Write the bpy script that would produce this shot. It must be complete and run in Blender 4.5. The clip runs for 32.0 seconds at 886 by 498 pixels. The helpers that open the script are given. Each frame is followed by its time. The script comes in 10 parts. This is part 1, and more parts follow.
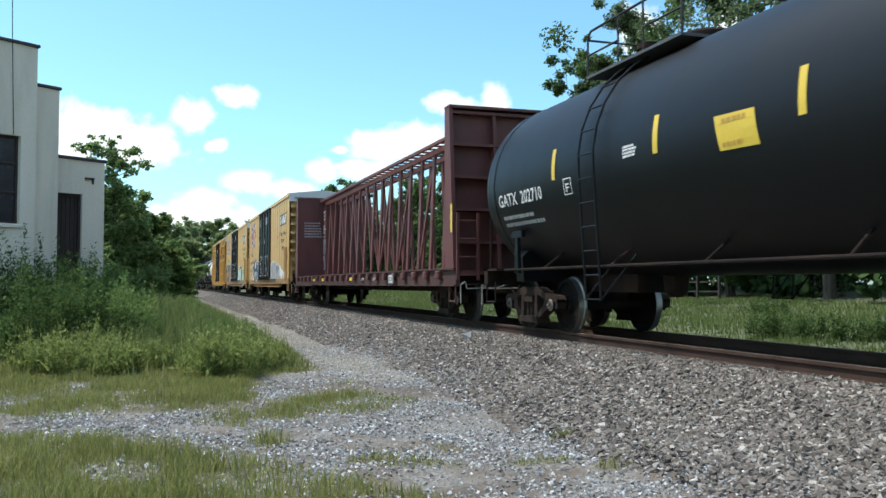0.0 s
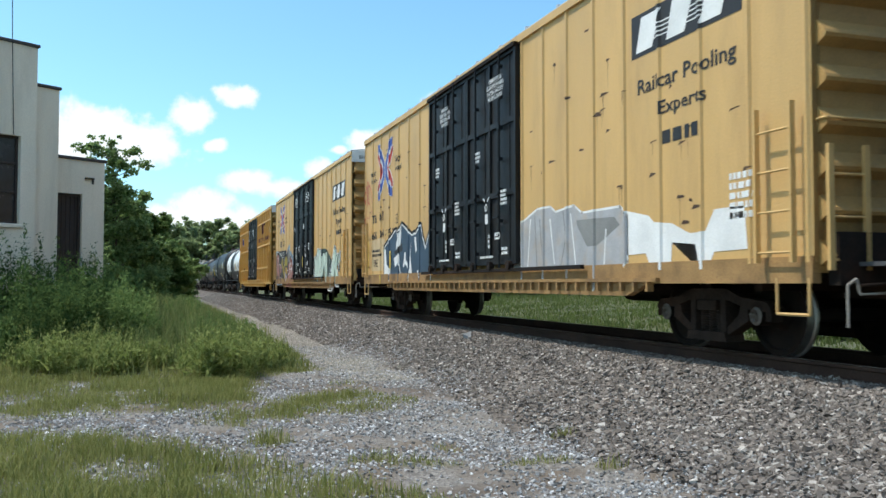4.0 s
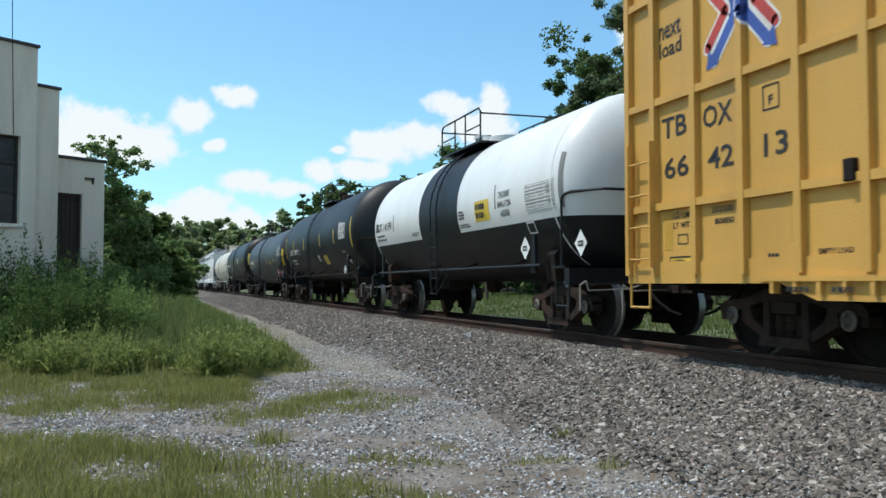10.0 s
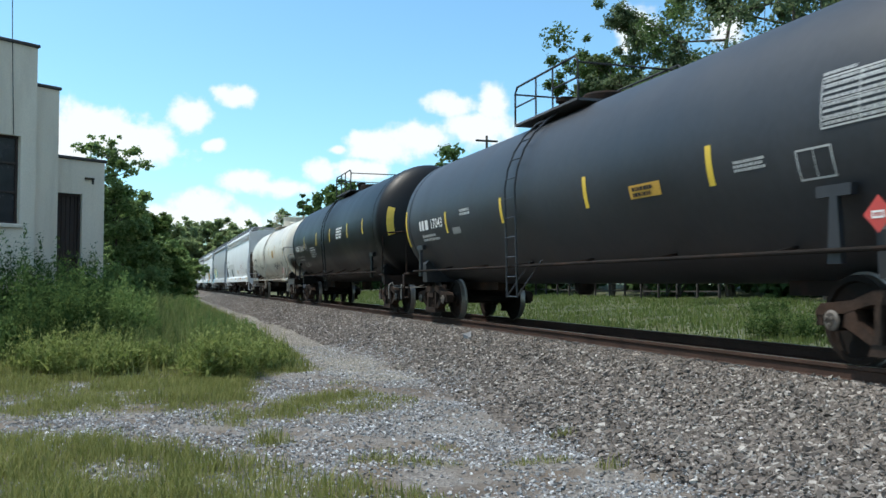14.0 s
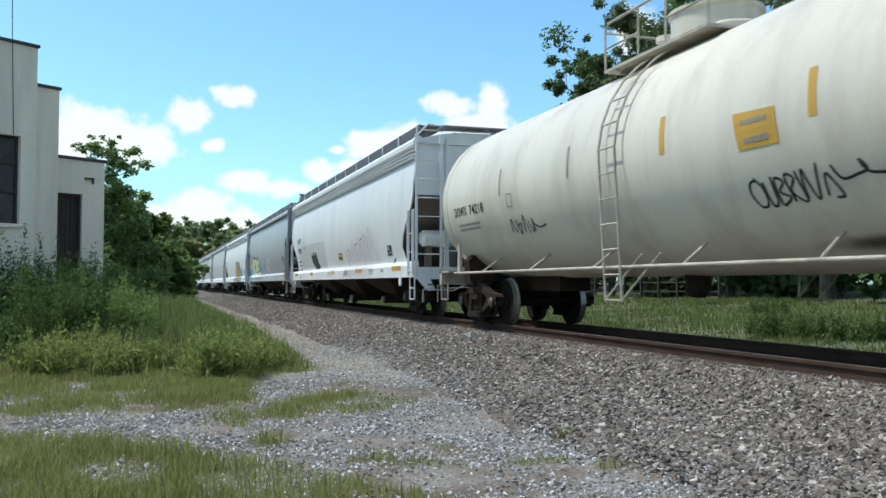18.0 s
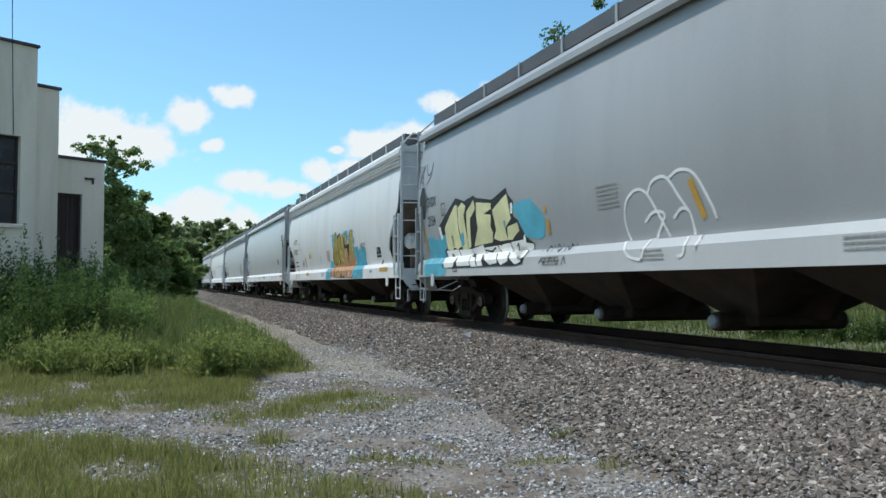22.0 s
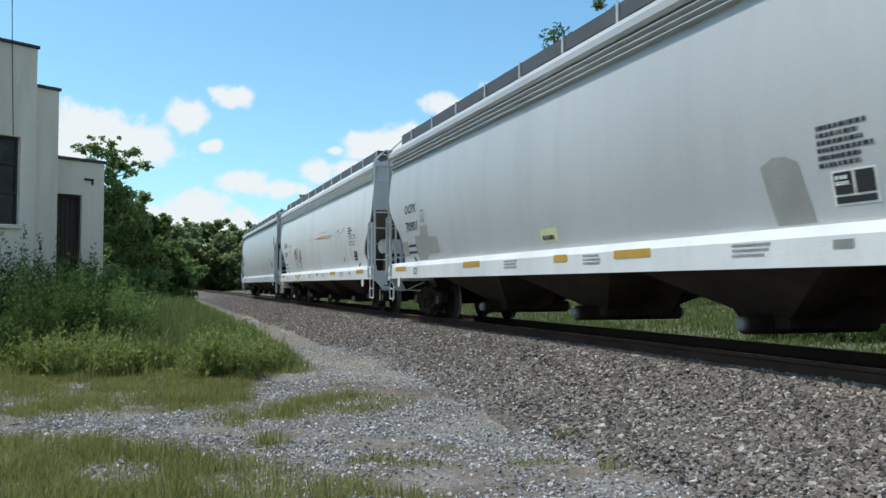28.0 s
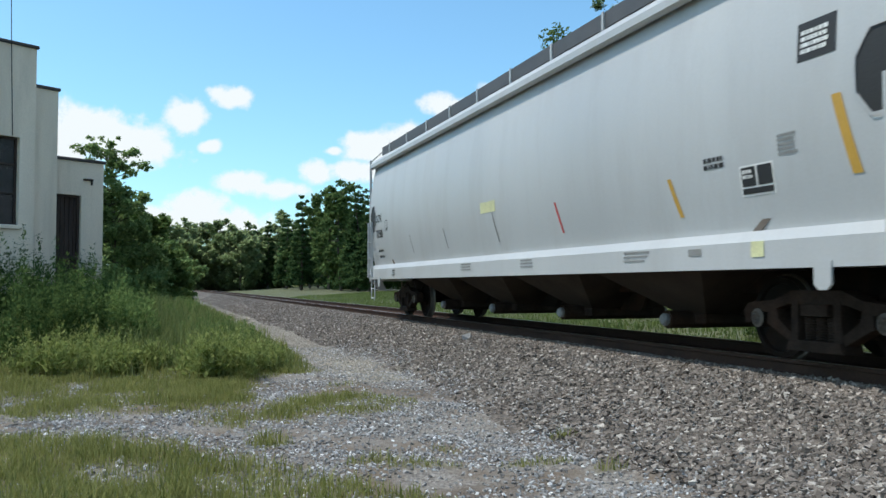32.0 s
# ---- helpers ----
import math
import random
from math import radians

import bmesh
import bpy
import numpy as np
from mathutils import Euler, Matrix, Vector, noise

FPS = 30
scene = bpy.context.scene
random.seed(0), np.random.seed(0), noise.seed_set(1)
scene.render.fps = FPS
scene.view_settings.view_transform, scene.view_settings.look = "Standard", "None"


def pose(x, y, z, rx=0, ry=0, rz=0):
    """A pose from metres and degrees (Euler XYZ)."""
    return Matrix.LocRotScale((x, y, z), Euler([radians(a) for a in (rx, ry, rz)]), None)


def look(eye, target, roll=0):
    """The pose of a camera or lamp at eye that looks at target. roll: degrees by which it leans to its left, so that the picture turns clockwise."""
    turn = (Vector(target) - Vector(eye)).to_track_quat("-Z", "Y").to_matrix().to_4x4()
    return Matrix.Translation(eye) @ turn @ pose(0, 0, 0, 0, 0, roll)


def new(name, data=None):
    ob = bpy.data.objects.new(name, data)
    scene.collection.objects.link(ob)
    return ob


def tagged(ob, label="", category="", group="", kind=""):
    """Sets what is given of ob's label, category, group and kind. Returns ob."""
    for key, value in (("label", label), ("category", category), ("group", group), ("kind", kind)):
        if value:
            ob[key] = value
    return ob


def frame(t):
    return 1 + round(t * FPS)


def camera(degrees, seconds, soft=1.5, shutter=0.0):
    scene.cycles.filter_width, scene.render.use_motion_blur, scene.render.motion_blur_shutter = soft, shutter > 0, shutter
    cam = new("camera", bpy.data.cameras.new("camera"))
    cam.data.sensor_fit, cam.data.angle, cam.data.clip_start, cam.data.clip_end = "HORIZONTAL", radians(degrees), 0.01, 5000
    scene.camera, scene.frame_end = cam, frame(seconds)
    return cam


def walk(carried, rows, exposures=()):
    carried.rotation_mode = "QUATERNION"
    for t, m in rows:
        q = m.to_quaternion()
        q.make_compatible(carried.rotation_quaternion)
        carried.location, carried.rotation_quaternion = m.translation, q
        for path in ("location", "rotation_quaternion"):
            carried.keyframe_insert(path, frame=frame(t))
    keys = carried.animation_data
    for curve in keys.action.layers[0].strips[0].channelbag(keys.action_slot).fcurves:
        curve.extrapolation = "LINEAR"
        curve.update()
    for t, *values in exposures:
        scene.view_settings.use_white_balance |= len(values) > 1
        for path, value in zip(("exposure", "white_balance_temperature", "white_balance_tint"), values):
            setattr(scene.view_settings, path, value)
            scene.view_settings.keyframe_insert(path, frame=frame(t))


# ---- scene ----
# ---------------------------------------------------------------- camera
EYE = Vector((0.0, 0.0, 0.813))
YAW = 18.14          # degrees to the right of the track's direction (+y)
PITCH = 2.31
cam = camera(54.0, 32.0, soft=1.5, shutter=0.12)


def cam_pose(yaw, pitch):
    return pose(EYE.x, EYE.y, EYE.z, 90 + pitch, 0, -yaw)


walk(cam, [(0.0, cam_pose(YAW, PITCH)), (12.0, cam_pose(YAW, PITCH)), (22.0, cam_pose(YAW + 0.005, PITCH + 0.01)),
           (28.0, cam_pose(YAW + 0.02, PITCH + 0.06)), (32.0, cam_pose(YAW + 0.06, PITCH + 0.08))],
     exposures=((0.0, 0.32), (3.0, 0.24), (6.0, 0.08), (9.0, 0.04), (10.5, -0.04), (13.0, 0.07), (17.0, 0.16), (20.0, -0.08), (25.0, -0.10), (29.0, -0.10), (32.0, 0.0)))

# ---------------------------------------------------------------- light
SUN_DIR = Vector((-0.42, 0.22, 0.88)).normalized()      # towards the sun
sun_el = math.asin(SUN_DIR.z)
sun_az = math.atan2(SUN_DIR.x, SUN_DIR.y)
world = bpy.data.worlds.new("sky")
scene.world = world
world.use_nodes = True
wn = world.node_tree.nodes
sky = wn.new("ShaderNodeTexSky")
sky.sky_type = "NISHITA"
sky.sun_disc = False
sky.sun_elevation = sun_el
sky.sun_rotation = sun_az
sky.altitude = 50
sky.air_density = 1.0
sky.dust_density = 1.0
sky.ozone_density = 2.0
tone = wn.new("ShaderNodeMix")
tone.data_type, tone.blend_type = "RGBA", "MULTIPLY"
tone.inputs["Factor"].default_value = 1.0
tone.inputs["B"].default_value = (0.72, 1.04, 1.09, 1)
world.node_tree.links.new(sky.outputs[0], tone.inputs["A"])
world.node_tree.links.new(tone.outputs["Result"], wn["Background"].inputs[0])
wn["Background"].inputs[1].default_value = 0.185
sun_data = bpy.data.lights.new("sun", "SUN")
sun_data.energy = 3.5
sun_data.angle = radians(0.53)
sun_data.color = (1.0, 0.95, 0.87)
sun = new("sun", sun_data)
sun.matrix_world = look(SUN_DIR * 100, (0, 0, 0))
# ---------------------------------------------------------------- mesh helpers
def finish(bm, name):
    me = bpy.data.meshes.new(name)
    bmesh.ops.recalc_face_normals(bm, faces=bm.faces)
    bm.to_mesh(me)
    bm.free()
    return me


def put(name, me, material, parent=None, label="", at=None):
    ob = new(name, me)
    if material is not None and len(me.materials) == 0:
        me.materials.append(material)
    if parent is not None:
        ob.parent = parent
    if at is not None:
        ob.matrix_basis = at
    if label:
        ob["label"] = label
    return ob


def part(name, bm, material, parent, label="", at=None):
    return put(name, finish(bm, name), material, parent, label, at)


def empty(name, m=None):
    ob = new(name)
    ob.empty_display_size = 0.3
    if m is not None:
        ob.matrix_basis = m
    return ob


def box(bm, x0, x1, y0, y1, z0, z1):
    v = [bm.verts.new((x, y, z)) for x in (x0, x1) for y in (y0, y1) for z in (z0, z1)]
    for q in ((0, 1, 3, 2), (4, 6, 7, 5), (0, 4, 5, 1), (2, 3, 7, 6), (0, 2, 6, 4), (1, 5, 7, 3)):
        bm.faces.new([v[i] for i in q])
    return v


def bbox(bm, x0, x1, y0, y1, z0, z1, b=0.01):
    """A box with chamfered edges."""
    t = bmesh.new()
    box(t, x0, x1, y0, y1, z0, z1)
    bmesh.ops.bevel(t, geom=t.edges[:], offset=b, segments=1, affect="EDGES")
    merge(bm, t)


def merge(bm, other, m=None):
    n = {}
    for v in other.verts:
        n[v] = bm.verts.new(m @ v.co if m is not None else v.co)
    for f in other.faces:
        try:
            bm.faces.new([n[v] for v in f.verts])
        except ValueError:
            pass
    other.free()


def prism(bm, pts, axis, a, b):
    """Extrude a polygon given in the other two axes (in x, y, z order) from a to b along axis."""
    def p3(p, c):
        q = list(p)
        q.insert("xyz".index(axis), c)
        return q
    lo = [bm.verts.new(p3(p, a)) for p in pts]
    hi = [bm.verts.new(p3(p, b)) for p in pts]
    bm.faces.new(lo)
    bm.faces.new(hi[::-1])
    n = len(pts)
    for i in range(n):
        bm.faces.new((lo[i], hi[i], hi[(i + 1) % n], lo[(i + 1) % n]))


def rod(bm, a, b, r, n=8, r2=None):
    a, b = Vector(a), Vector(b)
    d = (b - a)
    q = d.to_track_quat("Z", "Y")
    r2 = r if r2 is None else r2
    ra = [bm.verts.new(a + q @ Vector((r * math.cos(t), r * math.sin(t), 0))) for t in [2 * math.pi * i / n for i in range(n)]]
    rb = [bm.verts.new(b + q @ Vector((r2 * math.cos(t), r2 * math.sin(t), 0))) for t in [2 * math.pi * i / n for i in range(n)]]
    for i in range(n):
        bm.faces.new((ra[i], ra[(i + 1) % n], rb[(i + 1) % n], rb[i]))
    bm.faces.new(ra[::-1])
    bm.faces.new(rb)


def pipe(bm, pts, r, n=6):
    for a, b in zip(pts, pts[1:]):
        rod(bm, a, b, r, n)


def beam(bm, a, b, w, h):
    """A straight bar of w (sideways) by h between two points."""
    a, b = Vector(a), Vector(b)
    d = (b - a).normalized()
    up = Vector((0, 0, 1)) if abs(d.z) < 0.9 else Vector((0, 1, 0))
    s = d.cross(up).normalized() * w / 2
    u = s.cross(d).normalized() * h / 2
    lo = [bm.verts.new(a + i * s + j * u) for i, j in ((-1, -1), (1, -1), (1, 1), (-1, 1))]
    hi = [bm.verts.new(b + i * s + j * u) for i, j in ((-1, -1), (1, -1), (1, 1), (-1, 1))]
    bm.faces.new(lo)
    bm.faces.new(hi[::-1])
    for i in range(4):
        bm.faces.new((lo[i], hi[i], hi[(i + 1) % 4], lo[(i + 1) % 4]))


def lathe(bm, prof, axis="x", n=24, at=(0, 0, 0)):
    """Spin a profile of (along, radius) round an axis through at."""
    rings = []
    for s, r in prof:
        ring = []
        for i in range(n):
            t = 2 * math.pi * i / n
            c, d = r * math.cos(t), r * math.sin(t)
            p = {"x": (s, c, d), "y": (c, s, d), "z": (c, d, s)}[axis]
            ring.append(bm.verts.new(Vector(p) + Vector(at)))
        rings.append(ring)
    for a, b in zip(rings, rings[1:]):
        for i in range(n):
            bm.faces.new((a[i], a[(i + 1) % n], b[(i + 1) % n], b[i]))
    if prof[0][1] > 1e-4:
        bm.faces.new(rings[0][::-1])
    if prof[-1][1] > 1e-4:
        bm.faces.new(rings[-1])


def smooth(me, angle=None):
    for p in me.polygons:
        p.use_smooth = True
    if angle is not None:
        me.set_sharp_from_angle(angle=radians(angle))
    return me


def raw_mesh(name, verts, faces):
    """A mesh from numpy arrays: verts (n, 3), faces (m, k)."""
    me = bpy.data.meshes.new(name)
    verts = np.asarray(verts, np.float32)
    faces = np.asarray(faces, np.int32)
    m, k = faces.shape
    me.vertices.add(len(verts))
    me.vertices.foreach_set("co", verts.ravel())
    me.loops.add(m * k)
    me.loops.foreach_set("vertex_index", faces.ravel())
    me.polygons.add(m)
    me.polygons.foreach_set("loop_start", np.arange(0, m * k, k, dtype=np.int32))
    me.update(calc_edges=True)
    return me


# ---------------------------------------------------------------- materials
def nodes_of(name):
    m = bpy.data.materials.new(name)
    m.use_nodes = True
    return m, m.node_tree.nodes, m.node_tree.links


def mat(name, col, rough=0.6, metal=0.0, var=0.15, scale=2.0, fine=40.0, bump=0.15, dirt=None, dirt_amt=0.4,
        dirt_scale=1.3, stretch=(1, 1, 1), spec=0.5, each=0.0):
    """Paint, metal, stone: base colour with two scales of variation, blotches of dirt, and fine relief."""
    m, N, L = nodes_of(name)
    p = N["Principled BSDF"]
    tc = N.new("ShaderNodeTexCoord")
    mp = N.new("ShaderNodeMapping")
    mp.inputs["Scale"].default_value = stretch
    L.new(tc.outputs["Object"], mp.inputs[0])
    src = mp.outputs[0]
    if each:
        oi = N.new("ShaderNodeObjectInfo")
        ad = N.new("ShaderNodeVectorMath")
        ad.operation = "ADD"
        sc = N.new("ShaderNodeMath")
        sc.operation = "MULTIPLY"
        sc.inputs[1].default_value = 37.0
        L.new(oi.outputs["Random"], sc.inputs[0])
        L.new(mp.outputs[0], ad.inputs[0])
        L.new(sc.outputs[0], ad.inputs[1])
        src = ad.outputs[0]
    n1 = N.new("ShaderNodeTexNoise")
    n1.inputs["Scale"].default_value = scale
    n1.inputs["Detail"].default_value = 5
    n2 = N.new("ShaderNodeTexNoise")
    n2.inputs["Scale"].default_value = fine
    n2.inputs["Detail"].default_value = 3
    L.new(src, n1.inputs[0])
    L.new(tc.outputs["Object"], n2.inputs[0])
    mr = N.new("ShaderNodeMapRange")
    mr.inputs[1].default_value, mr.inputs[2].default_value = 0.3, 0.7
    mr.inputs[3].default_value, mr.inputs[4].default_value = 1 - var, 1 + var
    L.new(n1.outputs[0], mr.inputs[0])
    m2 = N.new("ShaderNodeMapRange")
    m2.inputs[1].default_value, m2.inputs[2].default_value = 0.3, 0.7
    m2.inputs[3].default_value, m2.inputs[4].default_value = 1 - var * 0.6, 1 + var * 0.6
    L.new(n2.outputs[0], m2.inputs[0])
    mu = N.new("ShaderNodeMath")
    mu.operation = "MULTIPLY"
    L.new(mr.outputs[0], mu.inputs[0])
    L.new(m2.outputs[0], mu.inputs[1])
    fac = mu.outputs[0]
    if each:
        er = N.new("ShaderNodeMapRange")
        er.inputs[3].default_value, er.inputs[4].default_value = 1 - each, 1 + each
        L.new(oi.outputs["Random"], er.inputs[0])
        mu2 = N.new("ShaderNodeMath")
        mu2.operation = "MULTIPLY"
        L.new(fac, mu2.inputs[0])
        L.new(er.outputs[0], mu2.inputs[1])
        fac = mu2.outputs[0]
    vm = N.new("ShaderNodeVectorMath")
    vm.operation = "SCALE"
    vm.inputs[0].default_value = col
    L.new(fac, vm.inputs["Scale"])
    out = vm.outputs[0]
    if dirt is not None:
        n3 = N.new("ShaderNodeTexNoise")
        n3.inputs["Scale"].default_value = dirt_scale
        n3.inputs["Detail"].default_value = 7
        n3.inputs["Roughness"].default_value = 0.65
        L.new(src, n3.inputs[0])
        r3 = N.new("ShaderNodeMapRange")
        r3.inputs[1].default_value, r3.inputs[2].default_value = 0.48, 0.75
        r3.inputs[3].default_value, r3.inputs[4].default_value = 0.0, dirt_amt
        L.new(n3.outputs[0], r3.inputs[0])
        mx = N.new("ShaderNodeMix")
        mx.data_type = "RGBA"
        L.new(r3.outputs[0], mx.inputs["Factor"])
        L.new(out, mx.inputs["A"])
        mx.inputs["B"].default_value = (*dirt, 1)
        out = mx.outputs["Result"]
    L.new(out, p.inputs["Base Color"])
    rr = N.new("ShaderNodeMapRange")
    rr.inputs[3].default_value, rr.inputs[4].default_value = max(rough - 0.1, 0.05), min(rough + 0.12, 1)
    L.new(n1.outputs[0], rr.inputs[0])
    L.new(rr.outputs[0], p.inputs["Roughness"])
    p.inputs["Metallic"].default_value = metal
    p.inputs["Specular IOR Level"].default_value = spec
    if bump:
        b = N.new("ShaderNodeBump")
        b.inputs["Strength"].default_value = bump
        b.inputs["Distance"].default_value = 0.02
        L.new(n2.outputs[0], b.inputs["Height"])
        L.new(b.outputs[0], p.inputs["Normal"])
    return m


def leaf_mat(name, c1, c2, trans=0.35):
    """Foliage: every leaf or blade takes its own tone between two greens, and light shines through it."""
    m, N, L = nodes_of(name)
    N.remove(N["Principled BSDF"])
    g = N.new("ShaderNodeNewGeometry")
    mx = N.new("ShaderNodeMix")
    mx.data_type = "RGBA"
    mx.inputs["A"].default_value, mx.inputs["B"].default_value = (*c1, 1), (*c2, 1)
    L.new(g.outputs["Random Per Island"], mx.inputs["Factor"])
    d, t = N.new("ShaderNodeBsdfDiffuse"), N.new("ShaderNodeBsdfTranslucent")
    ms = N.new("ShaderNodeMixShader")
    ms.inputs[0].default_value = trans
    L.new(mx.outputs["Result"], d.inputs[0])
    L.new(mx.outputs["Result"], t.inputs[0])
    L.new(d.outputs[0], ms.inputs[1])
    L.new(t.outputs[0], ms.inputs[2])
    L.new(ms.outputs[0], N["Material Output"].inputs[0])
    return m


def island_mat(name, cols, rough=0.9):
    """Loose stones: each takes one of several tones."""
    m, N, L = nodes_of(name)
    p = N["Principled BSDF"]
    g = N.new("ShaderNodeNewGeometry")
    cr = N.new("ShaderNodeValToRGB")
    el = cr.color_ramp.elements
    while len(el) < len(cols):
        el.new(0.5)
    for i, c in enumerate(cols):
        el[i].position = i / (len(cols) - 1)
        el[i].color = (*c, 1)
    L.new(g.outputs["Random Per Island"], cr.inputs[0])
    tc = N.new("ShaderNodeTexCoord")
    n = N.new("ShaderNodeTexNoise")
    n.inputs["Scale"].default_value = 90
    L.new(tc.outputs["Object"], n.inputs[0])
    mr = N.new("ShaderNodeMapRange")
    mr.inputs[3].default_value, mr.inputs[4].default_value = 0.7, 1.3
    L.new(n.outputs[0], mr.inputs[0])
    vm = N.new("ShaderNodeVectorMath")
    vm.operation = "SCALE"
    L.new(cr.outputs[0], vm.inputs[0])
    L.new(mr.outputs[0], vm.inputs["Scale"])
    L.new(vm.outputs[0], p.inputs["Base Color"])
    p.inputs["Roughness"].default_value = rough
    b = N.new("ShaderNodeBump")
    b.inputs["Strength"].default_value = 0.4
    b.inputs["Distance"].default_value = 0.01
    L.new(n.outputs[0], b.inputs["Height"])
    L.new(b.outputs[0], p.inputs["Normal"])
    return m


GRIME = (0.09, 0.07, 0.055)
RUST = (0.16, 0.065, 0.03)
M_YEL = mat("boxcar_yellow", (0.63, 0.395, 0.148), 0.55, var=0.08, scale=1.2, dirt=(0.33, 0.19, 0.075), dirt_amt=0.5, stretch=(1, 1, 0.25))
# end-wall yellow darkened for the shade between cars, with grime blotches
M_YELEND = mat("end_sheet_shaded_grime", (0.40, 0.235, 0.075), 0.65, var=0.2, scale=2.0, dirt=(0.07, 0.05, 0.033), dirt_amt=0.9, dirt_scale=1.0)
M_SILLY = mat("sill_grimed", (0.33, 0.19, 0.07), 0.75, var=0.25, scale=3, dirt=(0.06, 0.035, 0.025), dirt_amt=0.85, dirt_scale=1.6)
M_TAN = mat("spray_tan", (0.48, 0.27, 0.13), 0.6, var=0.2, scale=3, bump=0)
M_OLIVE = mat("spray_olive", (0.36, 0.28, 0.05), 0.6, var=0.2, scale=2, bump=0)
M_OXIDE = mat("spray_oxide", (0.26, 0.075, 0.06), 0.6, var=0.2, bump=0)
M_DULL = mat("patch_dull", (0.30, 0.30, 0.275), 0.65, var=0.12, bump=0)
M_PATCHC = mat("patch_cream", (0.60, 0.45, 0.26), 0.7, dirt=(0.5, 0.32, 0.13), dirt_amt=0.7, dirt_scale=3)
M_YEL2 = mat("boxcar_amber", (0.60, 0.335, 0.075), 0.5, var=0.06, scale=1.2, dirt=(0.36, 0.2, 0.06), dirt_amt=0.3, stretch=(1, 1, 0.25))
M_BLACKDOOR = mat("door_black", (0.010, 0.0105, 0.012), 0.55, var=0.2, dirt=(0.05, 0.042, 0.035), dirt_amt=0.35, stretch=(1, 1, 0.3), spec=0.3)
M_GALV = mat("galvanised_roof", (0.55, 0.56, 0.57), 0.5, metal=0.3, var=0.1)
M_TANK = mat("tank_black", (0.008, 0.009, 0.011), 0.50, var=0.2, scale=0.8, fine=9, bump=0.02, dirt=(0.016, 0.015, 0.014), dirt_amt=0.35, stretch=(1, 1, 0.3), spec=0.38)
M_TANK2 = mat("tank_faded_black", (0.026, 0.028, 0.033), 0.48, var=0.18, scale=0.8, fine=9, bump=0.02, dirt=(0.05, 0.047, 0.045), dirt_amt=0.4, stretch=(1, 1, 0.3), spec=0.5)
M_TANK3 = mat("tank_matte_black", (0.004, 0.0044, 0.0052), 0.45, var=0.2, scale=0.8, fine=9, bump=0.02, dirt=(0.010, 0.0095, 0.009), dirt_amt=0.35, stretch=(1, 1, 0.3), spec=0.30)
M_TWHITE = mat("tank_white", (0.78, 0.78, 0.76), 0.35, var=0.04, scale=0.8, bump=0.02, dirt=(0.5, 0.47, 0.42), dirt_amt=0.3, stretch=(1, 1, 0.2))
M_CREAMFRAME = mat("frame_grimy_cream", (0.46, 0.41, 0.34), 0.6, var=0.15, scale=1.5, bump=0.05, dirt=(0.13, 0.085, 0.055), dirt_amt=0.65, dirt_scale=2.5, stretch=(1, 1, 0.5))
M_CREAM = mat("tank_cream", (0.64, 0.60, 0.51), 0.42, var=0.05, scale=0.8, bump=0.02, dirt=(0.36, 0.29, 0.21), dirt_amt=0.55, stretch=(1, 1, 0.2))
M_HOPW = mat("hopper_white", (0.68, 0.69, 0.69), 0.42, var=0.04, scale=0.7, bump=0.03, dirt=(0.44, 0.43, 0.41), dirt_amt=0.4, stretch=(1, 1, 0.2))
M_HOPG = mat("hopper_grey", (0.33, 0.34, 0.35), 0.40, var=0.06, scale=0.7, bump=0.03, dirt=(0.27, 0.265, 0.26), dirt_amt=0.45, stretch=(1, 1, 0.2))
M_HOPG2 = mat("hopper_pale_grey", (0.48, 0.49, 0.495), 0.40, var=0.05, scale=0.7, bump=0.03, dirt=(0.36, 0.35, 0.34), dirt_amt=0.4, stretch=(1, 1, 0.2))
M_SILLW = mat("sill_white", (0.72, 0.73, 0.73), 0.5, var=0.04, dirt=(0.45, 0.43, 0.4), dirt_amt=0.45, stretch=(1, 1, 0.5))
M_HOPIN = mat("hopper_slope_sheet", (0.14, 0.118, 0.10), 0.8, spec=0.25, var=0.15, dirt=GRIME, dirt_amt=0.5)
# grimy chutes, their brown lowered for the shade under the car
M_CHUTE = mat("chute_shaded_grime", (0.052, 0.040, 0.032), 0.85, spec=0.15, var=0.2, dirt=(0.03, 0.022, 0.018), dirt_amt=0.6, dirt_scale=2.5)
M_MAROON = mat("centerbeam_maroon", (0.135, 0.043, 0.037), 0.6, var=0.16, dirt=(0.07, 0.03, 0.025), dirt_amt=0.5, stretch=(1, 1, 0.4))
M_SILLM = mat("sill_dark_maroon", (0.075, 0.032, 0.027), 0.75, var=0.2, dirt=(0.04, 0.022, 0.018), dirt_amt=0.6)
M_UNDER = mat("underframe_grime", (0.016, 0.012, 0.010), 0.92, spec=0.2, var=0.3, dirt=RUST, dirt_amt=0.25)
M_TRUCK = mat("truck_cast_steel", (0.036, 0.026, 0.021), 0.92, spec=0.12, var=0.3, scale=5, bump=0.3, dirt=RUST, dirt_amt=0.18)
M_WHEEL = mat("wheel_steel", (0.010, 0.0078, 0.0065), 0.85, metal=0.0, spec=0.2, var=0.25, scale=6, dirt=RUST, dirt_amt=0.12)
M_TREAD = mat("wheel_rim_polished", (0.30, 0.28, 0.26), 0.4, metal=0.8, var=0.1)
M_RAIL = mat("rail_rusty", (0.062, 0.036, 0.027), 0.85, spec=0.2, var=0.25, dirt=(0.03, 0.02, 0.016), dirt_amt=0.5)
M_CAPSTEEL = mat("bearing_cap_steel", (0.15, 0.13, 0.112), 0.7, var=0.25, dirt=RUST, dirt_amt=0.4, dirt_scale=6)
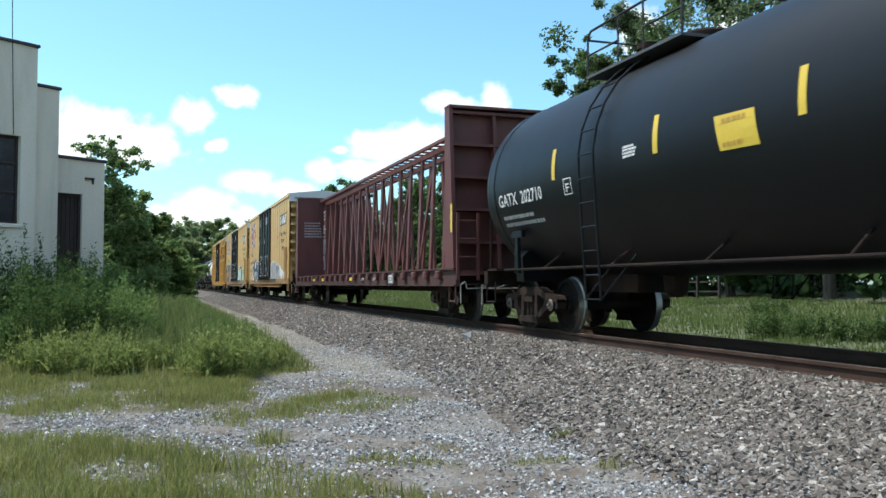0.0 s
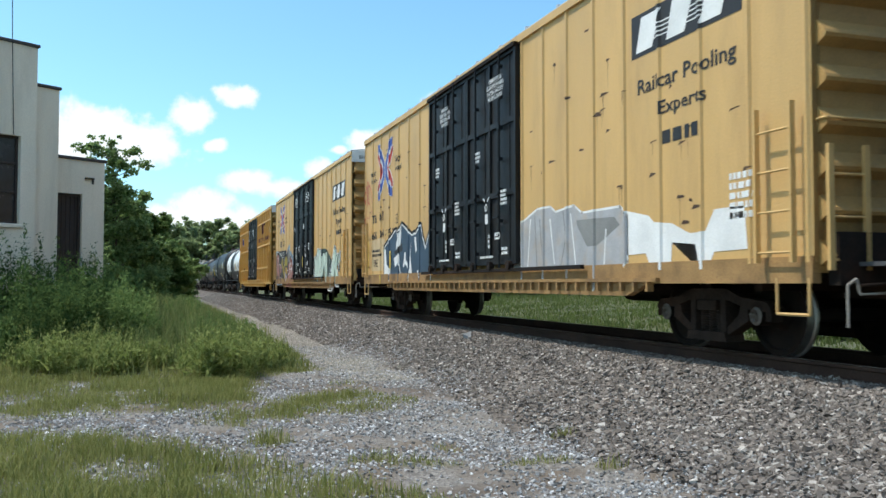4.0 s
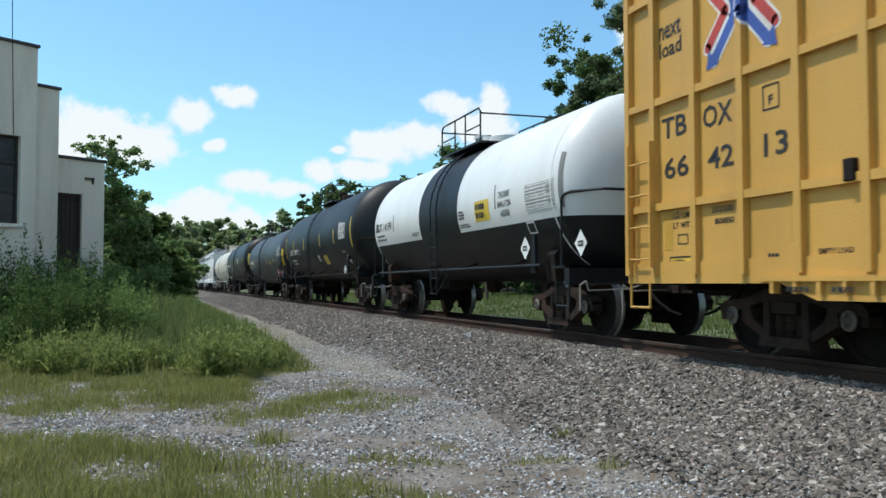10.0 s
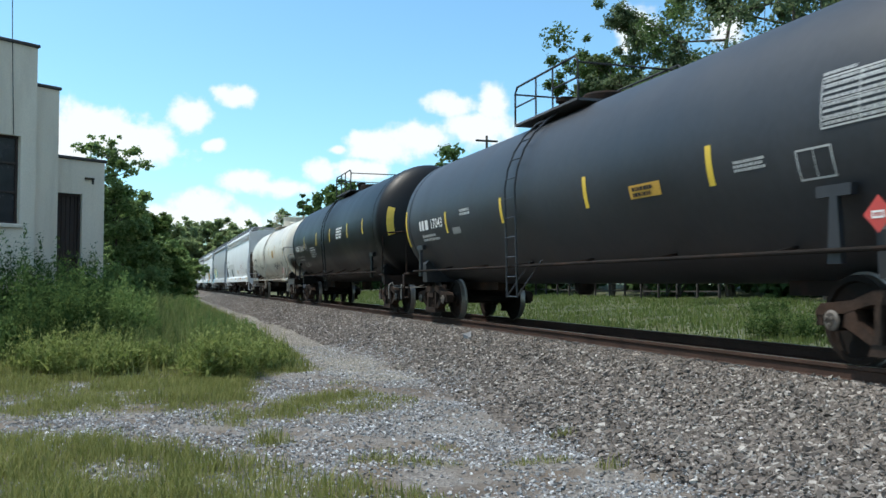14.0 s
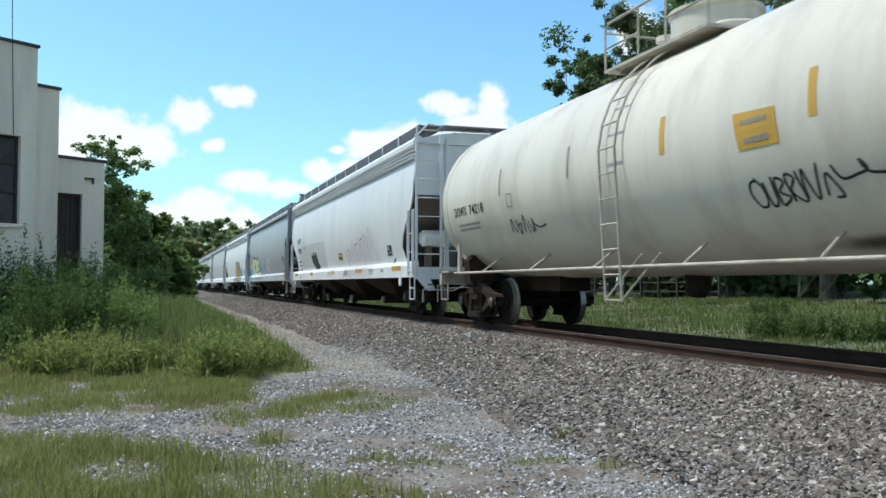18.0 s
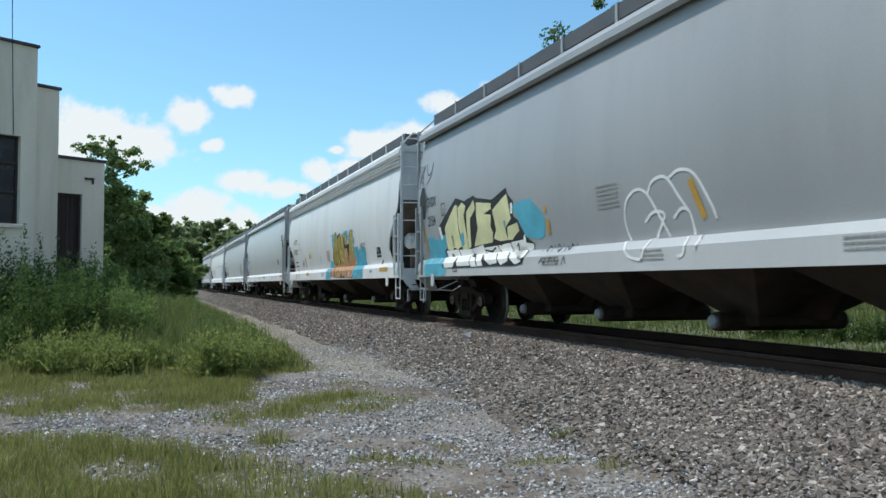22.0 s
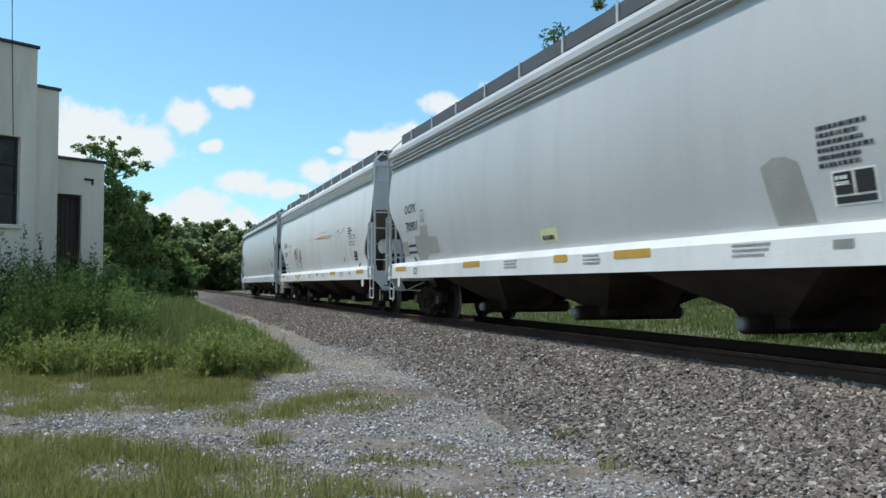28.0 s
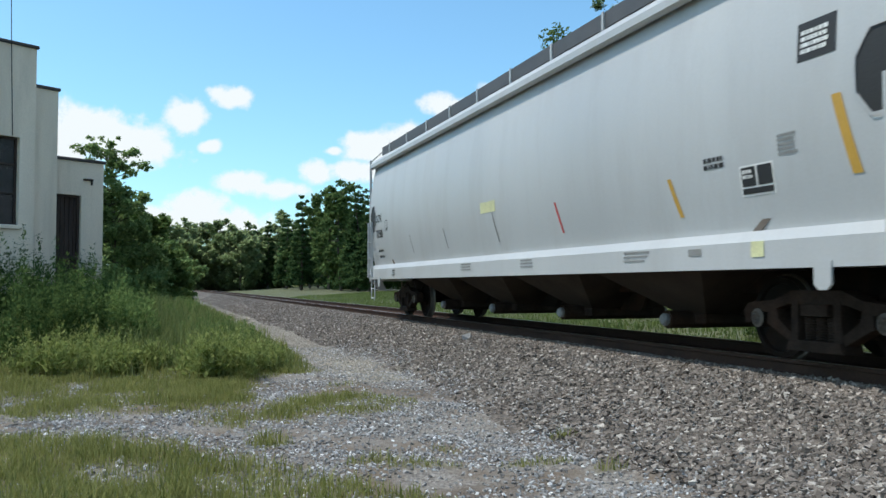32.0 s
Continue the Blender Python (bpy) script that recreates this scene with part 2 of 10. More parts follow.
M_RAILTOP = mat("rail_head_polished", (0.5, 0.47, 0.44), 0.3, metal=0.9, var=0.08)
M_TIE = mat("tie_wood", (0.075, 0.058, 0.045), 0.9, var=0.3, scale=6, stretch=(0.4, 4, 4), bump=0.5, each=0.3)
M_GRATE = mat("grating_grey", (0.28, 0.29, 0.30), 0.6, metal=0.4, var=0.15)
M_DARKGRATE = mat("grating_dark", (0.10, 0.10, 0.105), 0.6, metal=0.3, var=0.15)
M_LEVER = mat("lever_pale_steel", (0.32, 0.29, 0.25), 0.6, var=0.2, dirt=RUST, dirt_amt=0.5, dirt_scale=5)
M_WHITE = mat("lettering_white", (0.78, 0.78, 0.76), 0.6, var=0.1, bump=0)
M_BLACK = mat("lettering_black", (0.02, 0.02, 0.021), 0.6, var=0.15, bump=0)
M_STRIPE = mat("reflective_yellow", (0.72, 0.50, 0.06), 0.45, var=0.08, bump=0)
M_OCHRE = mat("reflective_ochre", (0.52, 0.30, 0.05), 0.5, var=0.12, bump=0)
M_RED = mat("spray_red", (0.50, 0.06, 0.05), 0.6, var=0.15, bump=0)
M_BLUE = mat("spray_blue", (0.05, 0.10, 0.36), 0.6, var=0.15, bump=0)
M_TEAL = mat("spray_teal", (0.09, 0.38, 0.50), 0.6, var=0.15, bump=0)
M_MINT = mat("spray_mint", (0.55, 0.66, 0.56), 0.6, var=0.1, bump=0)
M_PINK = mat("spray_pink", (0.42, 0.20, 0.165), 0.6, var=0.2, scale=3, bump=0)
M_BROWN = mat("spray_brown", (0.20, 0.10, 0.075), 0.6, var=0.25, scale=3, bump=0)
M_GOLD = mat("spray_gold", (0.48, 0.28, 0.06), 0.6, var=0.2, scale=2, bump=0)
M_LEMON = mat("spray_lemon", (0.64, 0.63, 0.36), 0.6, var=0.15, bump=0)
M_PATCH = mat("patch_grey", (0.42, 0.43, 0.42), 0.6, var=0.1, bump=0)
M_PATCHD = mat("patch_dark", (0.24, 0.24, 0.23), 0.65, var=0.15, bump=0)
M_SKYBLUE = mat("spray_sky_blue", (0.20, 0.36, 0.50), 0.6, var=0.15, bump=0)
M_LAVENDER = mat("spray_lavender", (0.46, 0.38, 0.48), 0.6, var=0.15, bump=0)
M_NAVY = mat("spray_slate_navy", (0.042, 0.075, 0.115), 0.6, var=0.15, bump=0)
M_SILVER = mat("spray_silver", (0.40, 0.40, 0.41), 0.5, var=0.15, scale=3, bump=0, dirt=(0.5, 0.32, 0.14), dirt_amt=0.5, dirt_scale=2.5)
M_UMBER = mat("spray_umber", (0.055, 0.042, 0.036), 0.6, var=0.3, scale=4, bump=0)
M_DGREEN = mat("spray_dark_green", (0.035, 0.06, 0.05), 0.6, var=0.2, bump=0)
M_STAIN = mat("spill_stain", (0.055, 0.05, 0.045), 0.7, var=0.3, bump=0)
def soft_stain(name, col, amount):
    """A thin film of grime through which the paint shows."""
    m, N, L = nodes_of(name)
    N["Principled BSDF"].inputs["Base Color"].default_value = (*col, 1)
    N["Principled BSDF"].inputs["Roughness"].default_value = 0.8
    tr, mx = N.new("ShaderNodeBsdfTransparent"), N.new("ShaderNodeMixShader")
    tc, nz, mr = N.new("ShaderNodeTexCoord"), N.new("ShaderNodeTexNoise"), N.new("ShaderNodeMapRange")
    nz.inputs["Scale"].default_value, nz.inputs["Detail"].default_value = 3.0, 6
    mr.inputs[1].default_value, mr.inputs[2].default_value = 0.35, 0.7
    mr.inputs[3].default_value, mr.inputs[4].default_value = amount * 0.3, amount
    L.new(tc.outputs["Object"], nz.inputs[0])
    L.new(nz.outputs[0], mr.inputs[0])
    L.new(mr.outputs[0], mx.inputs[0])
    L.new(tr.outputs[0], mx.inputs[1])
    L.new(N["Principled BSDF"].outputs[0], mx.inputs[2])
    L.new(mx.outputs[0], N["Material Output"].inputs[0])
    return m


M_RUSTFILM = soft_stain("rust_film", (0.20, 0.085, 0.03), 0.7)
M_SCUFF = mat("scuffed_steel", (0.09, 0.052, 0.03), 0.8, var=0.3, bump=0)


def soft_blot(name, col, amount):
    """A film of soot, thickest in its middle and streaked, thinning to nothing at its edge."""
    m, N, L = nodes_of(name)
    N["Principled BSDF"].inputs["Base Color"].default_value = (*col, 1)
    N["Principled BSDF"].inputs["Roughness"].default_value = 0.85
    tr, mx = N.new("ShaderNodeBsdfTransparent"), N.new("ShaderNodeMixShader")
    tc, mp, ln, mr = N.new("ShaderNodeTexCoord"), N.new("ShaderNodeMapping"), N.new("ShaderNodeVectorMath"), N.new("ShaderNodeMapRange")
    nz, mu = N.new("ShaderNodeTexNoise"), N.new("ShaderNodeMath")
    mp.inputs["Location"].default_value, mp.inputs["Scale"].default_value = (0, -1, -1), (0, 2, 2)
    ln.operation, mu.operation = "LENGTH", "MULTIPLY"
    mr.interpolation_type = "SMOOTHSTEP"
    mr.inputs[1].default_value, mr.inputs[2].default_value, mr.inputs[3].default_value, mr.inputs[4].default_value = 0.15, 0.95, amount, 0.0
    nz.inputs["Scale"].default_value, nz.inputs["Detail"].default_value = 2.5, 5
    wide = N.new("ShaderNodeMapRange")
    wide.inputs[1].default_value, wide.inputs[2].default_value, wide.inputs[3].default_value = 0.3, 0.6, 0.65
    L.new(tc.outputs["Generated"], mp.inputs[0])
    L.new(mp.outputs[0], ln.inputs[0])
    L.new(ln.outputs["Value"], mr.inputs[0])
    L.new(tc.outputs["Object"], nz.inputs[0])
    L.new(nz.outputs[0], wide.inputs[0])
    L.new(mr.outputs[0], mu.inputs[0])
    L.new(wide.outputs[0], mu.inputs[1])
    L.new(mu.outputs[0], mx.inputs[0])
    L.new(tr.outputs[0], mx.inputs[1])
    L.new(N["Principled BSDF"].outputs[0], mx.inputs[2])
    L.new(mx.outputs[0], N["Material Output"].inputs[0])
    return m


M_SOOT = soft_blot("soot_film", (0.03, 0.017, 0.010), 1.0)
M_SMEAR = soft_blot("smear_film", (0.10, 0.09, 0.08), 0.55)
M_STUCCO = mat("stucco_pale", (0.80, 0.715, 0.60), 0.9, var=0.08, scale=0.6, fine=25, bump=0.25, dirt=(0.50, 0.43, 0.34), dirt_amt=0.45, dirt_scale=1.1, stretch=(1.6, 1.6, 0.22))
M_CAP = mat("coping_dark", (0.06, 0.055, 0.055), 0.7, var=0.2)
M_WOODDK = mat("boarding_dark", (0.045, 0.032, 0.028), 0.8, var=0.25, stretch=(6, 6, 0.5))
M_GLASSDK = mat("window_grime", (0.03, 0.03, 0.034), 0.25, var=0.3)
M_BARK = mat("bark", (0.10, 0.08, 0.06), 0.95, var=0.3, scale=6, stretch=(3, 3, 0.5), bump=0.6)
M_FENCE = mat("fence_weathered", (0.05, 0.042, 0.035), 0.9, var=0.25, stretch=(1, 1, 0.4))
M_WIRE = mat("cable_black", (0.02, 0.02, 0.02), 0.6, var=0.1)
M_LEAF = leaf_mat("leaves_summer", (0.11, 0.155, 0.085), (0.25, 0.31, 0.17), 0.55)
M_LEAFD = leaf_mat("leaves_deep", (0.07, 0.125, 0.045), (0.18, 0.25, 0.09))
M_LEAFY = leaf_mat("leaves_yard", (0.135, 0.21, 0.08), (0.32, 0.42, 0.17), 0.55)
M_PINE = leaf_mat("needles", (0.04, 0.08, 0.034), (0.09, 0.145, 0.055), 0.4)
# far greens carry the haze of distance in their colour
M_FARHAZE = leaf_mat("leaves_far_hazed", (0.20, 0.26, 0.125), (0.34, 0.41, 0.20), 0.7)
M_GRASS = leaf_mat("grass_blades", (0.155, 0.18, 0.05), (0.33, 0.33, 0.13), 0.45)
M_MEADOW = leaf_mat("meadow_blades", (0.135, 0.19, 0.058), (0.225, 0.27, 0.10), 0.45)
M_TALL = leaf_mat("tall_grass_blades", (0.11, 0.155, 0.05), (0.25, 0.285, 0.115), 0.5)
M_WEED = leaf_mat("weed_leaves", (0.085, 0.15, 0.045), (0.22, 0.30, 0.105), 0.5)
# darker weed greens, used on the left clumps for the shade they stand in
M_WEEDD = leaf_mat("weed_leaves_dark", (0.045, 0.088, 0.030), (0.125, 0.185, 0.062), 0.4)
M_WEEDP = leaf_mat("weed_leaves_pale", (0.15, 0.20, 0.055), (0.34, 0.38, 0.14), 0.5)
M_ROCK = island_mat("ballast_stone", [(0.078, 0.064, 0.054), (0.155, 0.13, 0.111), (0.235, 0.2, 0.171), (0.118, 0.098, 0.083), (0.19, 0.161, 0.138), (0.50, 0.455, 0.405)])
# oily stones, with the shade under the train put into their colour
M_SHADEROCK = island_mat("shaded_stone", [(0.012, 0.010, 0.008), (0.028, 0.023, 0.019), (0.02, 0.016, 0.014), (0.05, 0.041, 0.034)])
M_PEBBLE = island_mat("strip_pebble", [(0.22, 0.19, 0.155), (0.42, 0.375, 0.31), (0.32, 0.285, 0.235), (0.50, 0.455, 0.39)])
M_CHIP = island_mat("gravel_chip", [(0.10, 0.095, 0.09), (0.24, 0.235, 0.23), (0.46, 0.455, 0.45), (0.16, 0.15, 0.14), (0.74, 0.74, 0.74)])
# ---------------------------------------------------------------- rolling stock: shared pieces
TRACK_X = 7.41
UNIT = 9.862                       # metres per unit of the train's schedule
OFFSET = -1.897
SPEED = ((0.0, 0.845), (2.25, 0.87), (6.0, 0.935), (7.0, 0.95), (9.0, 0.98), (13.0, 1.0), (19.0, 1.015), (25.0, 1.0), (32.0, 1.015))


def run(t):
    """How far the train has come at t seconds, in schedule units."""
    s = 0.0
    for (t0, a), (t1, b) in zip(SPEED, SPEED[1:]):
        if t <= t0:
            break
        e = min(t, t1)
        w = a + (b - a) * (e - t0) / (t1 - t0)
        s += (a + w) / 2 * (e - t0)
    return s


MOVERS = []       # (thing, schedule place of its front coupler)
WHEELS = []       # (wheelset, thing's schedule place, local y)
CACHE = {}


def cached(key, make):
    if key not in CACHE:
        CACHE[key] = make()
    return CACHE[key]


def wheelset_mesh():
    bm = bmesh.new()
    rod(bm, (-1.12, 0, 0), (1.12, 0, 0), 0.075, 10)
    for s in (-1, 1):
        prof = [(0.64, 0.0), (0.64, 0.13), (0.665, 0.15), (0.675, 0.37), (0.655, 0.385), (0.655, 0.482), (0.685, 0.484), (0.70, 0.458),
                (0.79, 0.452), (0.795, 0.39), (0.755, 0.375), (0.745, 0.17), (0.80, 0.14), (0.80, 0.0)]
        lathe(bm, [(s * a, r) for a, r in prof], "x", 28)
        lathe(bm, [(s * 0.93, 0.0), (s * 0.93, 0.105), (s * 1.10, 0.105), (s * 1.12, 0.08), (s * 1.12, 0.0)], "x", 12)
        for k in range(3):
            a = 2 * math.pi * k / 3
            rod(bm, (s * 1.11, 0.045 * math.cos(a), 0.045 * math.sin(a)), (s * 1.145, 0.045 * math.cos(a), 0.045 * math.sin(a)), 0.016, 6)
    me = smooth(finish(bm, "wheelset"), 35)
    me.materials.append(M_WHEEL)
    me.materials.append(M_TREAD)
    me.materials.append(M_CAPSTEEL)
    for p in me.polygons:
        r = math.hypot(p.center.y, p.center.z)
        if abs(p.center.x) > 1.09:
            p.material_index = 2
        if r > 0.446 and abs(p.center.x) > 0.65:
            p.material_index = 1
    return me


def side_frame_mesh():
    """Cast side frame with its two windows, pedestals and the spring nest, in the x = 0 plane."""
    bm = bmesh.new()
    top = [(-1.12, 0.55), (-1.05, 0.62), (-0.62, 0.66), (-0.35, 0.76), (0.35, 0.76), (0.62, 0.66), (1.05, 0.62), (1.12, 0.55)]
    prism(bm, top + [(1.12, 0.50), (0.72, 0.53), (0.40, 0.62), (-0.40, 0.62), (-0.72, 0.53), (-1.12, 0.50)], "x", -0.09, 0.09)
    for s in (-1, 1):
        prism(bm, [(s * 1.12, 0.56), (s * 1.12, 0.40), (s * 1.03, 0.40), (s * 1.03, 0.56)], "x", -0.08, 0.08)
        prism(bm, [(s * 0.72, 0.58), (s * 0.75, 0.40), (s * 0.66, 0.36), (s * 0.34, 0.20), (s * 0.34, 0.30), (s * 0.56, 0.45), (s * 0.60, 0.56)], "x", -0.085, 0.085)
        prism(bm, [(s * 0.34, 0.66), (s * 0.36, 0.20), (s * 0.25, 0.20), (s * 0.25, 0.66)], "x", -0.10, 0.10)
    prism(bm, [(-0.40, 0.14), (0.40, 0.14), (0.36, 0.25), (-0.36, 0.25)], "x", -0.13, 0.13)
    me = finish(bm, "side_frame")
    me.materials.append(M_TRUCK)
    return me


def spring_mesh():
    bm = bmesh.new()
    for y in (-0.16, 0.0, 0.16):
        prof = []
        for k in range(9):
            prof += [(0.25 + k * 0.028, 0.062), (0.25 + k * 0.028 + 0.014, 0.074)]
        lathe(bm, prof, "z", 10, (0, y, 0))
    me = finish(bm, "spring_nest")
    me.materials.append(M_TRUCK)
    return me


def bolster_mesh():
    bm = bmesh.new()
    prism(bm, [(-1.12, 0.50), (1.12, 0.50), (1.12, 0.62), (0.55, 0.70), (-0.55, 0.70), (-1.12, 0.62)], "y", -0.19, 0.19)
    rod(bm, (0, 0, 0.68), (0, 0, 0.80), 0.2, 16)
    for s in (-1, 1):
        box(bm, -0.75, 0.75, s * 0.42 - 0.04, s * 0.42 + 0.04, 0.36, 0.44)
        for k in (-1, 1):
            box(bm, k * 0.74 - 0.06, k * 0.74 + 0.06, s * 0.42 - 0.02, s * 0.50, 0.28, 0.56)
    me = finish(bm, "truck_bolster")
    me.materials.append(M_TRUCK)
    return me


def add_truck(thing, place, y):
    tr = put("truck", cached("bolster", bolster_mesh), None, thing, "", pose(0, y, 0))
    for s in (-1, 1):
        put("side_frame", cached("frame", side_frame_mesh), None, tr, "", pose(s * 1.0, 0, 0))
        put("spring_nest", cached("spring", spring_mesh), None, tr, "", pose(s * 1.0, 0, 0))
    for s in (-1, 1):
        w = put("wheelset", cached("wheel", wheelset_mesh), None, tr, "", pose(0, s * 0.89, 0.457))
        WHEELS.append((w, place, y + s * 0.89, s * 0.89))
    return tr


def coupler_mesh():
    bm = bmesh.new()
    box(bm, -0.09, 0.09, 0.28, 1.2, 0.72, 0.94)
    prism(bm, [(-0.16, 0.30), (-0.20, 0.05), (-0.10, 0.0), (0.02, 0.05), (0.02, 0.16), (0.14, 0.10), (0.18, 0.02), (0.22, 0.06), (0.20, 0.30)], "z", 0.68, 0.98)
    pipe(bm, [(-0.45, 0.5, 0.75), (-0.38, 0.30, 0.55), (-0.30, 0.12, 0.42), (-0.18, 0.02, 0.36)], 0.025, 6)
    pipe(bm, [(-1.35, 0.62, 0.80), (-0.7, 0.55, 0.84), (-0.16, 0.34, 0.98)], 0.016, 6)
    me = finish(bm, "coupler")
    me.materials.append(M_UNDER)
    return me


def lever_mesh():
    bm = bmesh.new()
    pipe(bm, [(-1.50, 0.62, 0.42), (-1.50, 0.62, 0.80), (-1.40, 0.62, 0.86), (-1.36, 0.62, 0.72), (-0.70, 0.58, 0.74), (-0.18, 0.36, 0.95)], 0.013, 6)
    me = finish(bm, "uncoupling_lever")
    me.materials.append(M_LEVER)
    return me


def add_couplers(thing, length, lever=True):
    for at in (pose(0, 0, 0), pose(0, length, 0, 0, 0, 180)):
        put("coupler", cached("coupler", coupler_mesh), None, thing, "", at)
        if lever:
            put("uncoupling_lever", cached("lever", lever_mesh), None, thing, "pale bent steel lever", at)
    if lever:
        b = bmesh.new()
        pipe(b, [(-1.50, length - 0.62, 0.42), (-1.50, length - 0.62, 0.80), (-1.36, length - 0.62, 0.72), (-0.70, length - 0.58, 0.74)], 0.013, 6)
        part("lever_handle", b, M_LEVER, thing)


def ladder(thing, material, p, dirv, width, z0, z1, step=0.36, r=0.014, label="", rail=True, name="ladder"):
    """Rungs between two stiles; p is the foot of one stile, dirv the way to the other."""
    p, d = Vector(p), Vector(dirv).normalized() * width

    def stile():
        bm = bmesh.new()
        beam(bm, (0, 0, z0), (0, 0, z1), 0.06, 0.04)
        return finish(bm, "stile")

    def rung():
        bm = bmesh.new()
        rod(bm, (0, 0, 0), d, r, 6)
        for q in (Vector((0, 0, 0)), d):
            rod(bm, q - Vector((0, 0, 0.03)), q + Vector((0, 0, 0.03)), r * 1.5, 6)
        return finish(bm, "rung")
    sm = cached(("stile", round(z0, 3), round(z1, 3), material.name), stile)
    rm = cached(("rung", tuple(round(c, 3) for c in d), material.name), rung)
    lad = put(name, sm, material, thing, label, pose(p.x, p.y, 0))
    put("stile", sm, material, lad, "", pose(d.x, d.y, 0))
    z = z0 + 0.1
    while z < z1:
        put("rung", rm, material, lad, "", pose(0, 0, z))
        z += step
    return lad


def grab(thing, material, a, b, out, r=0.014):
    a, b, out = Vector(a), Vector(b), Vector(out)
    bm = bmesh.new()
    pipe(bm, [a, a + out, b + out, b], r, 6)
    return part("grab_iron", bm, material, thing)


def stirrup(thing, material, x, y0, y1, z0, z1):
    bm = bmesh.new()
    pipe(bm, [(x, y0, z1), (x, y0, z0), (x, y1, z0), (x, y1, z1)], 0.018, 6)
    return part("stirrup_step", bm, material, thing)


# ---------------------------------------------------------------- lettering and paint laid on a surface
def glyphs(text, size):
    """The flat outline mesh of a text in the built-in font, as (verts, faces, width)."""
    key = ("text", text)
    if key not in CACHE:
        cu = bpy.data.curves.new("lettering", "FONT")
        cu.body = text
        cu.resolution_u = 2
        cu.offset = 0.013
        ob = bpy.data.objects.new("lettering", cu)
        scene.collection.objects.link(ob)
        dg = bpy.context.evaluated_depsgraph_get()
        me = bpy.data.meshes.new_from_object(ob.evaluated_get(dg))
        vs = [v.co.to_2d() for v in me.vertices]
        fs = [tuple(p.vertices) for p in me.polygons]
        bpy.data.objects.remove(ob)
        bpy.data.curves.remove(cu)
        bpy.data.meshes.remove(me)
        CACHE[key] = (vs, fs)
    vs, fs = CACHE[key]
    return [(v.x * size, v.y * size) for v in vs], fs


CUTS = {}     # lines, along and up, at which a surface bends


def lay(thing, name, uv, faces, surf, material, lift=0.004, label=""):
    """Flat pieces in (along, up) laid on a surface: surf(y, s, lift) gives the place."""
    me = bpy.data.meshes.new(name)
    tall = max((max(uv[i][1] for i in f) - min(uv[i][1] for i in f)) for f in faces) if faces else 0
    ya, yb = min(u for u, _ in uv), max(u for u, _ in uv)
    lo, hi = min(v for _, v in uv), max(v for _, v in uv)
    ycut, vcut = CUTS.get(surf, ((), ()))
    ycut, vcut = [c for c in ycut if ya < c < yb], [c for c in vcut if lo < c < hi]
    if tall > 0.22 or ycut or vcut:
        # cut tall pieces into strips, so that they follow a curved side
        bm = bmesh.new()
        vs = [bm.verts.new((u, v, 0)) for u, v in uv]
        for f in faces:
            bm.faces.new([vs[i] for i in f])
        bmesh.ops.triangulate(bm, faces=bm.faces[:])
        n = int((hi - lo) / 0.09) if tall > 0.22 and not ycut else 0
        for c in [lo + (hi - lo) * k / n for k in range(1, n)] + vcut:
            bmesh.ops.bisect_plane(bm, geom=bm.verts[:] + bm.edges[:] + bm.faces[:], plane_co=(0, c, 0), plane_no=(0, 1, 0))
        for c in ycut:
            bmesh.ops.bisect_plane(bm, geom=bm.verts[:] + bm.edges[:] + bm.faces[:], plane_co=(c, 0, 0), plane_no=(1, 0, 0))
        for v in bm.verts:
            v.co = Vector(surf(v.co.x, v.co.y, lift))
        bm.to_mesh(me)
        bm.free()
    else:
        me.from_pydata([surf(u, v, lift) for u, v in uv], [], faces)
    me.update()
    return put(name, me, material, thing, label)


def write_on(thing, text, y, v, size, surf, material, squeeze=1.0, lift=0.006, name="lettering"):
    """Text that starts at y (rearward is the reader's left) and reads forwards, its foot at v."""
    vs, fs = glyphs(text, size)
    return lay(thing, name, [(y - a * squeeze, v + b) for a, b in vs], fs, surf, material, lift)


def fit_on(thing, text, y0, y1, v0, v1, surf, material, lift=0.006, name="lettering"):
    """Text stretched from y0 forwards to y1, its foot at v0 and its head at v1."""
    vs, fs = glyphs(text, 1.0)
    a0, a1 = min(a for a, b in vs), max(a for a, b in vs)
    b0, b1 = min(b for a, b in vs), max(b for a, b in vs)
    return lay(thing, name, [(y0 + (y1 - y0) * (a - a0) / (a1 - a0), v0 + (v1 - v0) * (b - b0) / (b1 - b0)) for a, b in vs], fs, surf, material, lift)


def frame_on(thing, name, y0, y1, v0, v1, w, surf, material, lift=0.006, rows=0, cols=()):
    """A ruled box outline with thin inner lines, as one stencilled part."""
    uv, fs = [], []
    a, b = min(y0, y1), max(y0, y1)
    bars = [(a, b, v0, v0 + w), (a, b, v1 - w, v1), (a, a + w, v0, v1), (b - w, b, v0, v1)]
    for k in range(1, rows):
        v = v0 + (v1 - v0) * k / rows
        bars.append((a, b, v - w * 0.25, v + w * 0.25))
    for c in cols:
        y = y0 + (y1 - y0) * c
        bars.append((y - w * 0.35, y + w * 0.35, v0, v1))
    for p, q, r, s in bars:
        n = len(uv)
        uv += [(p, r), (q, r), (q, s), (p, s)]
        fs.append((n, n + 1, n + 2, n + 3))
    return lay(thing, name, uv, fs, surf, material, lift)


def rect_uv(y0, y1, v0, v1, ny=1, nv=4):
    uv, fs = [], []
    for i in range(ny + 1):
        for j in range(nv + 1):
            uv.append((y0 + (y1 - y0) * i / ny, v0 + (v1 - v0) * j / nv))
    for i in range(ny):
        for j in range(nv):
            a = i * (nv + 1) + j
            fs.append((a, a + 1, a + nv + 2, a + nv + 1))
    return uv, fs


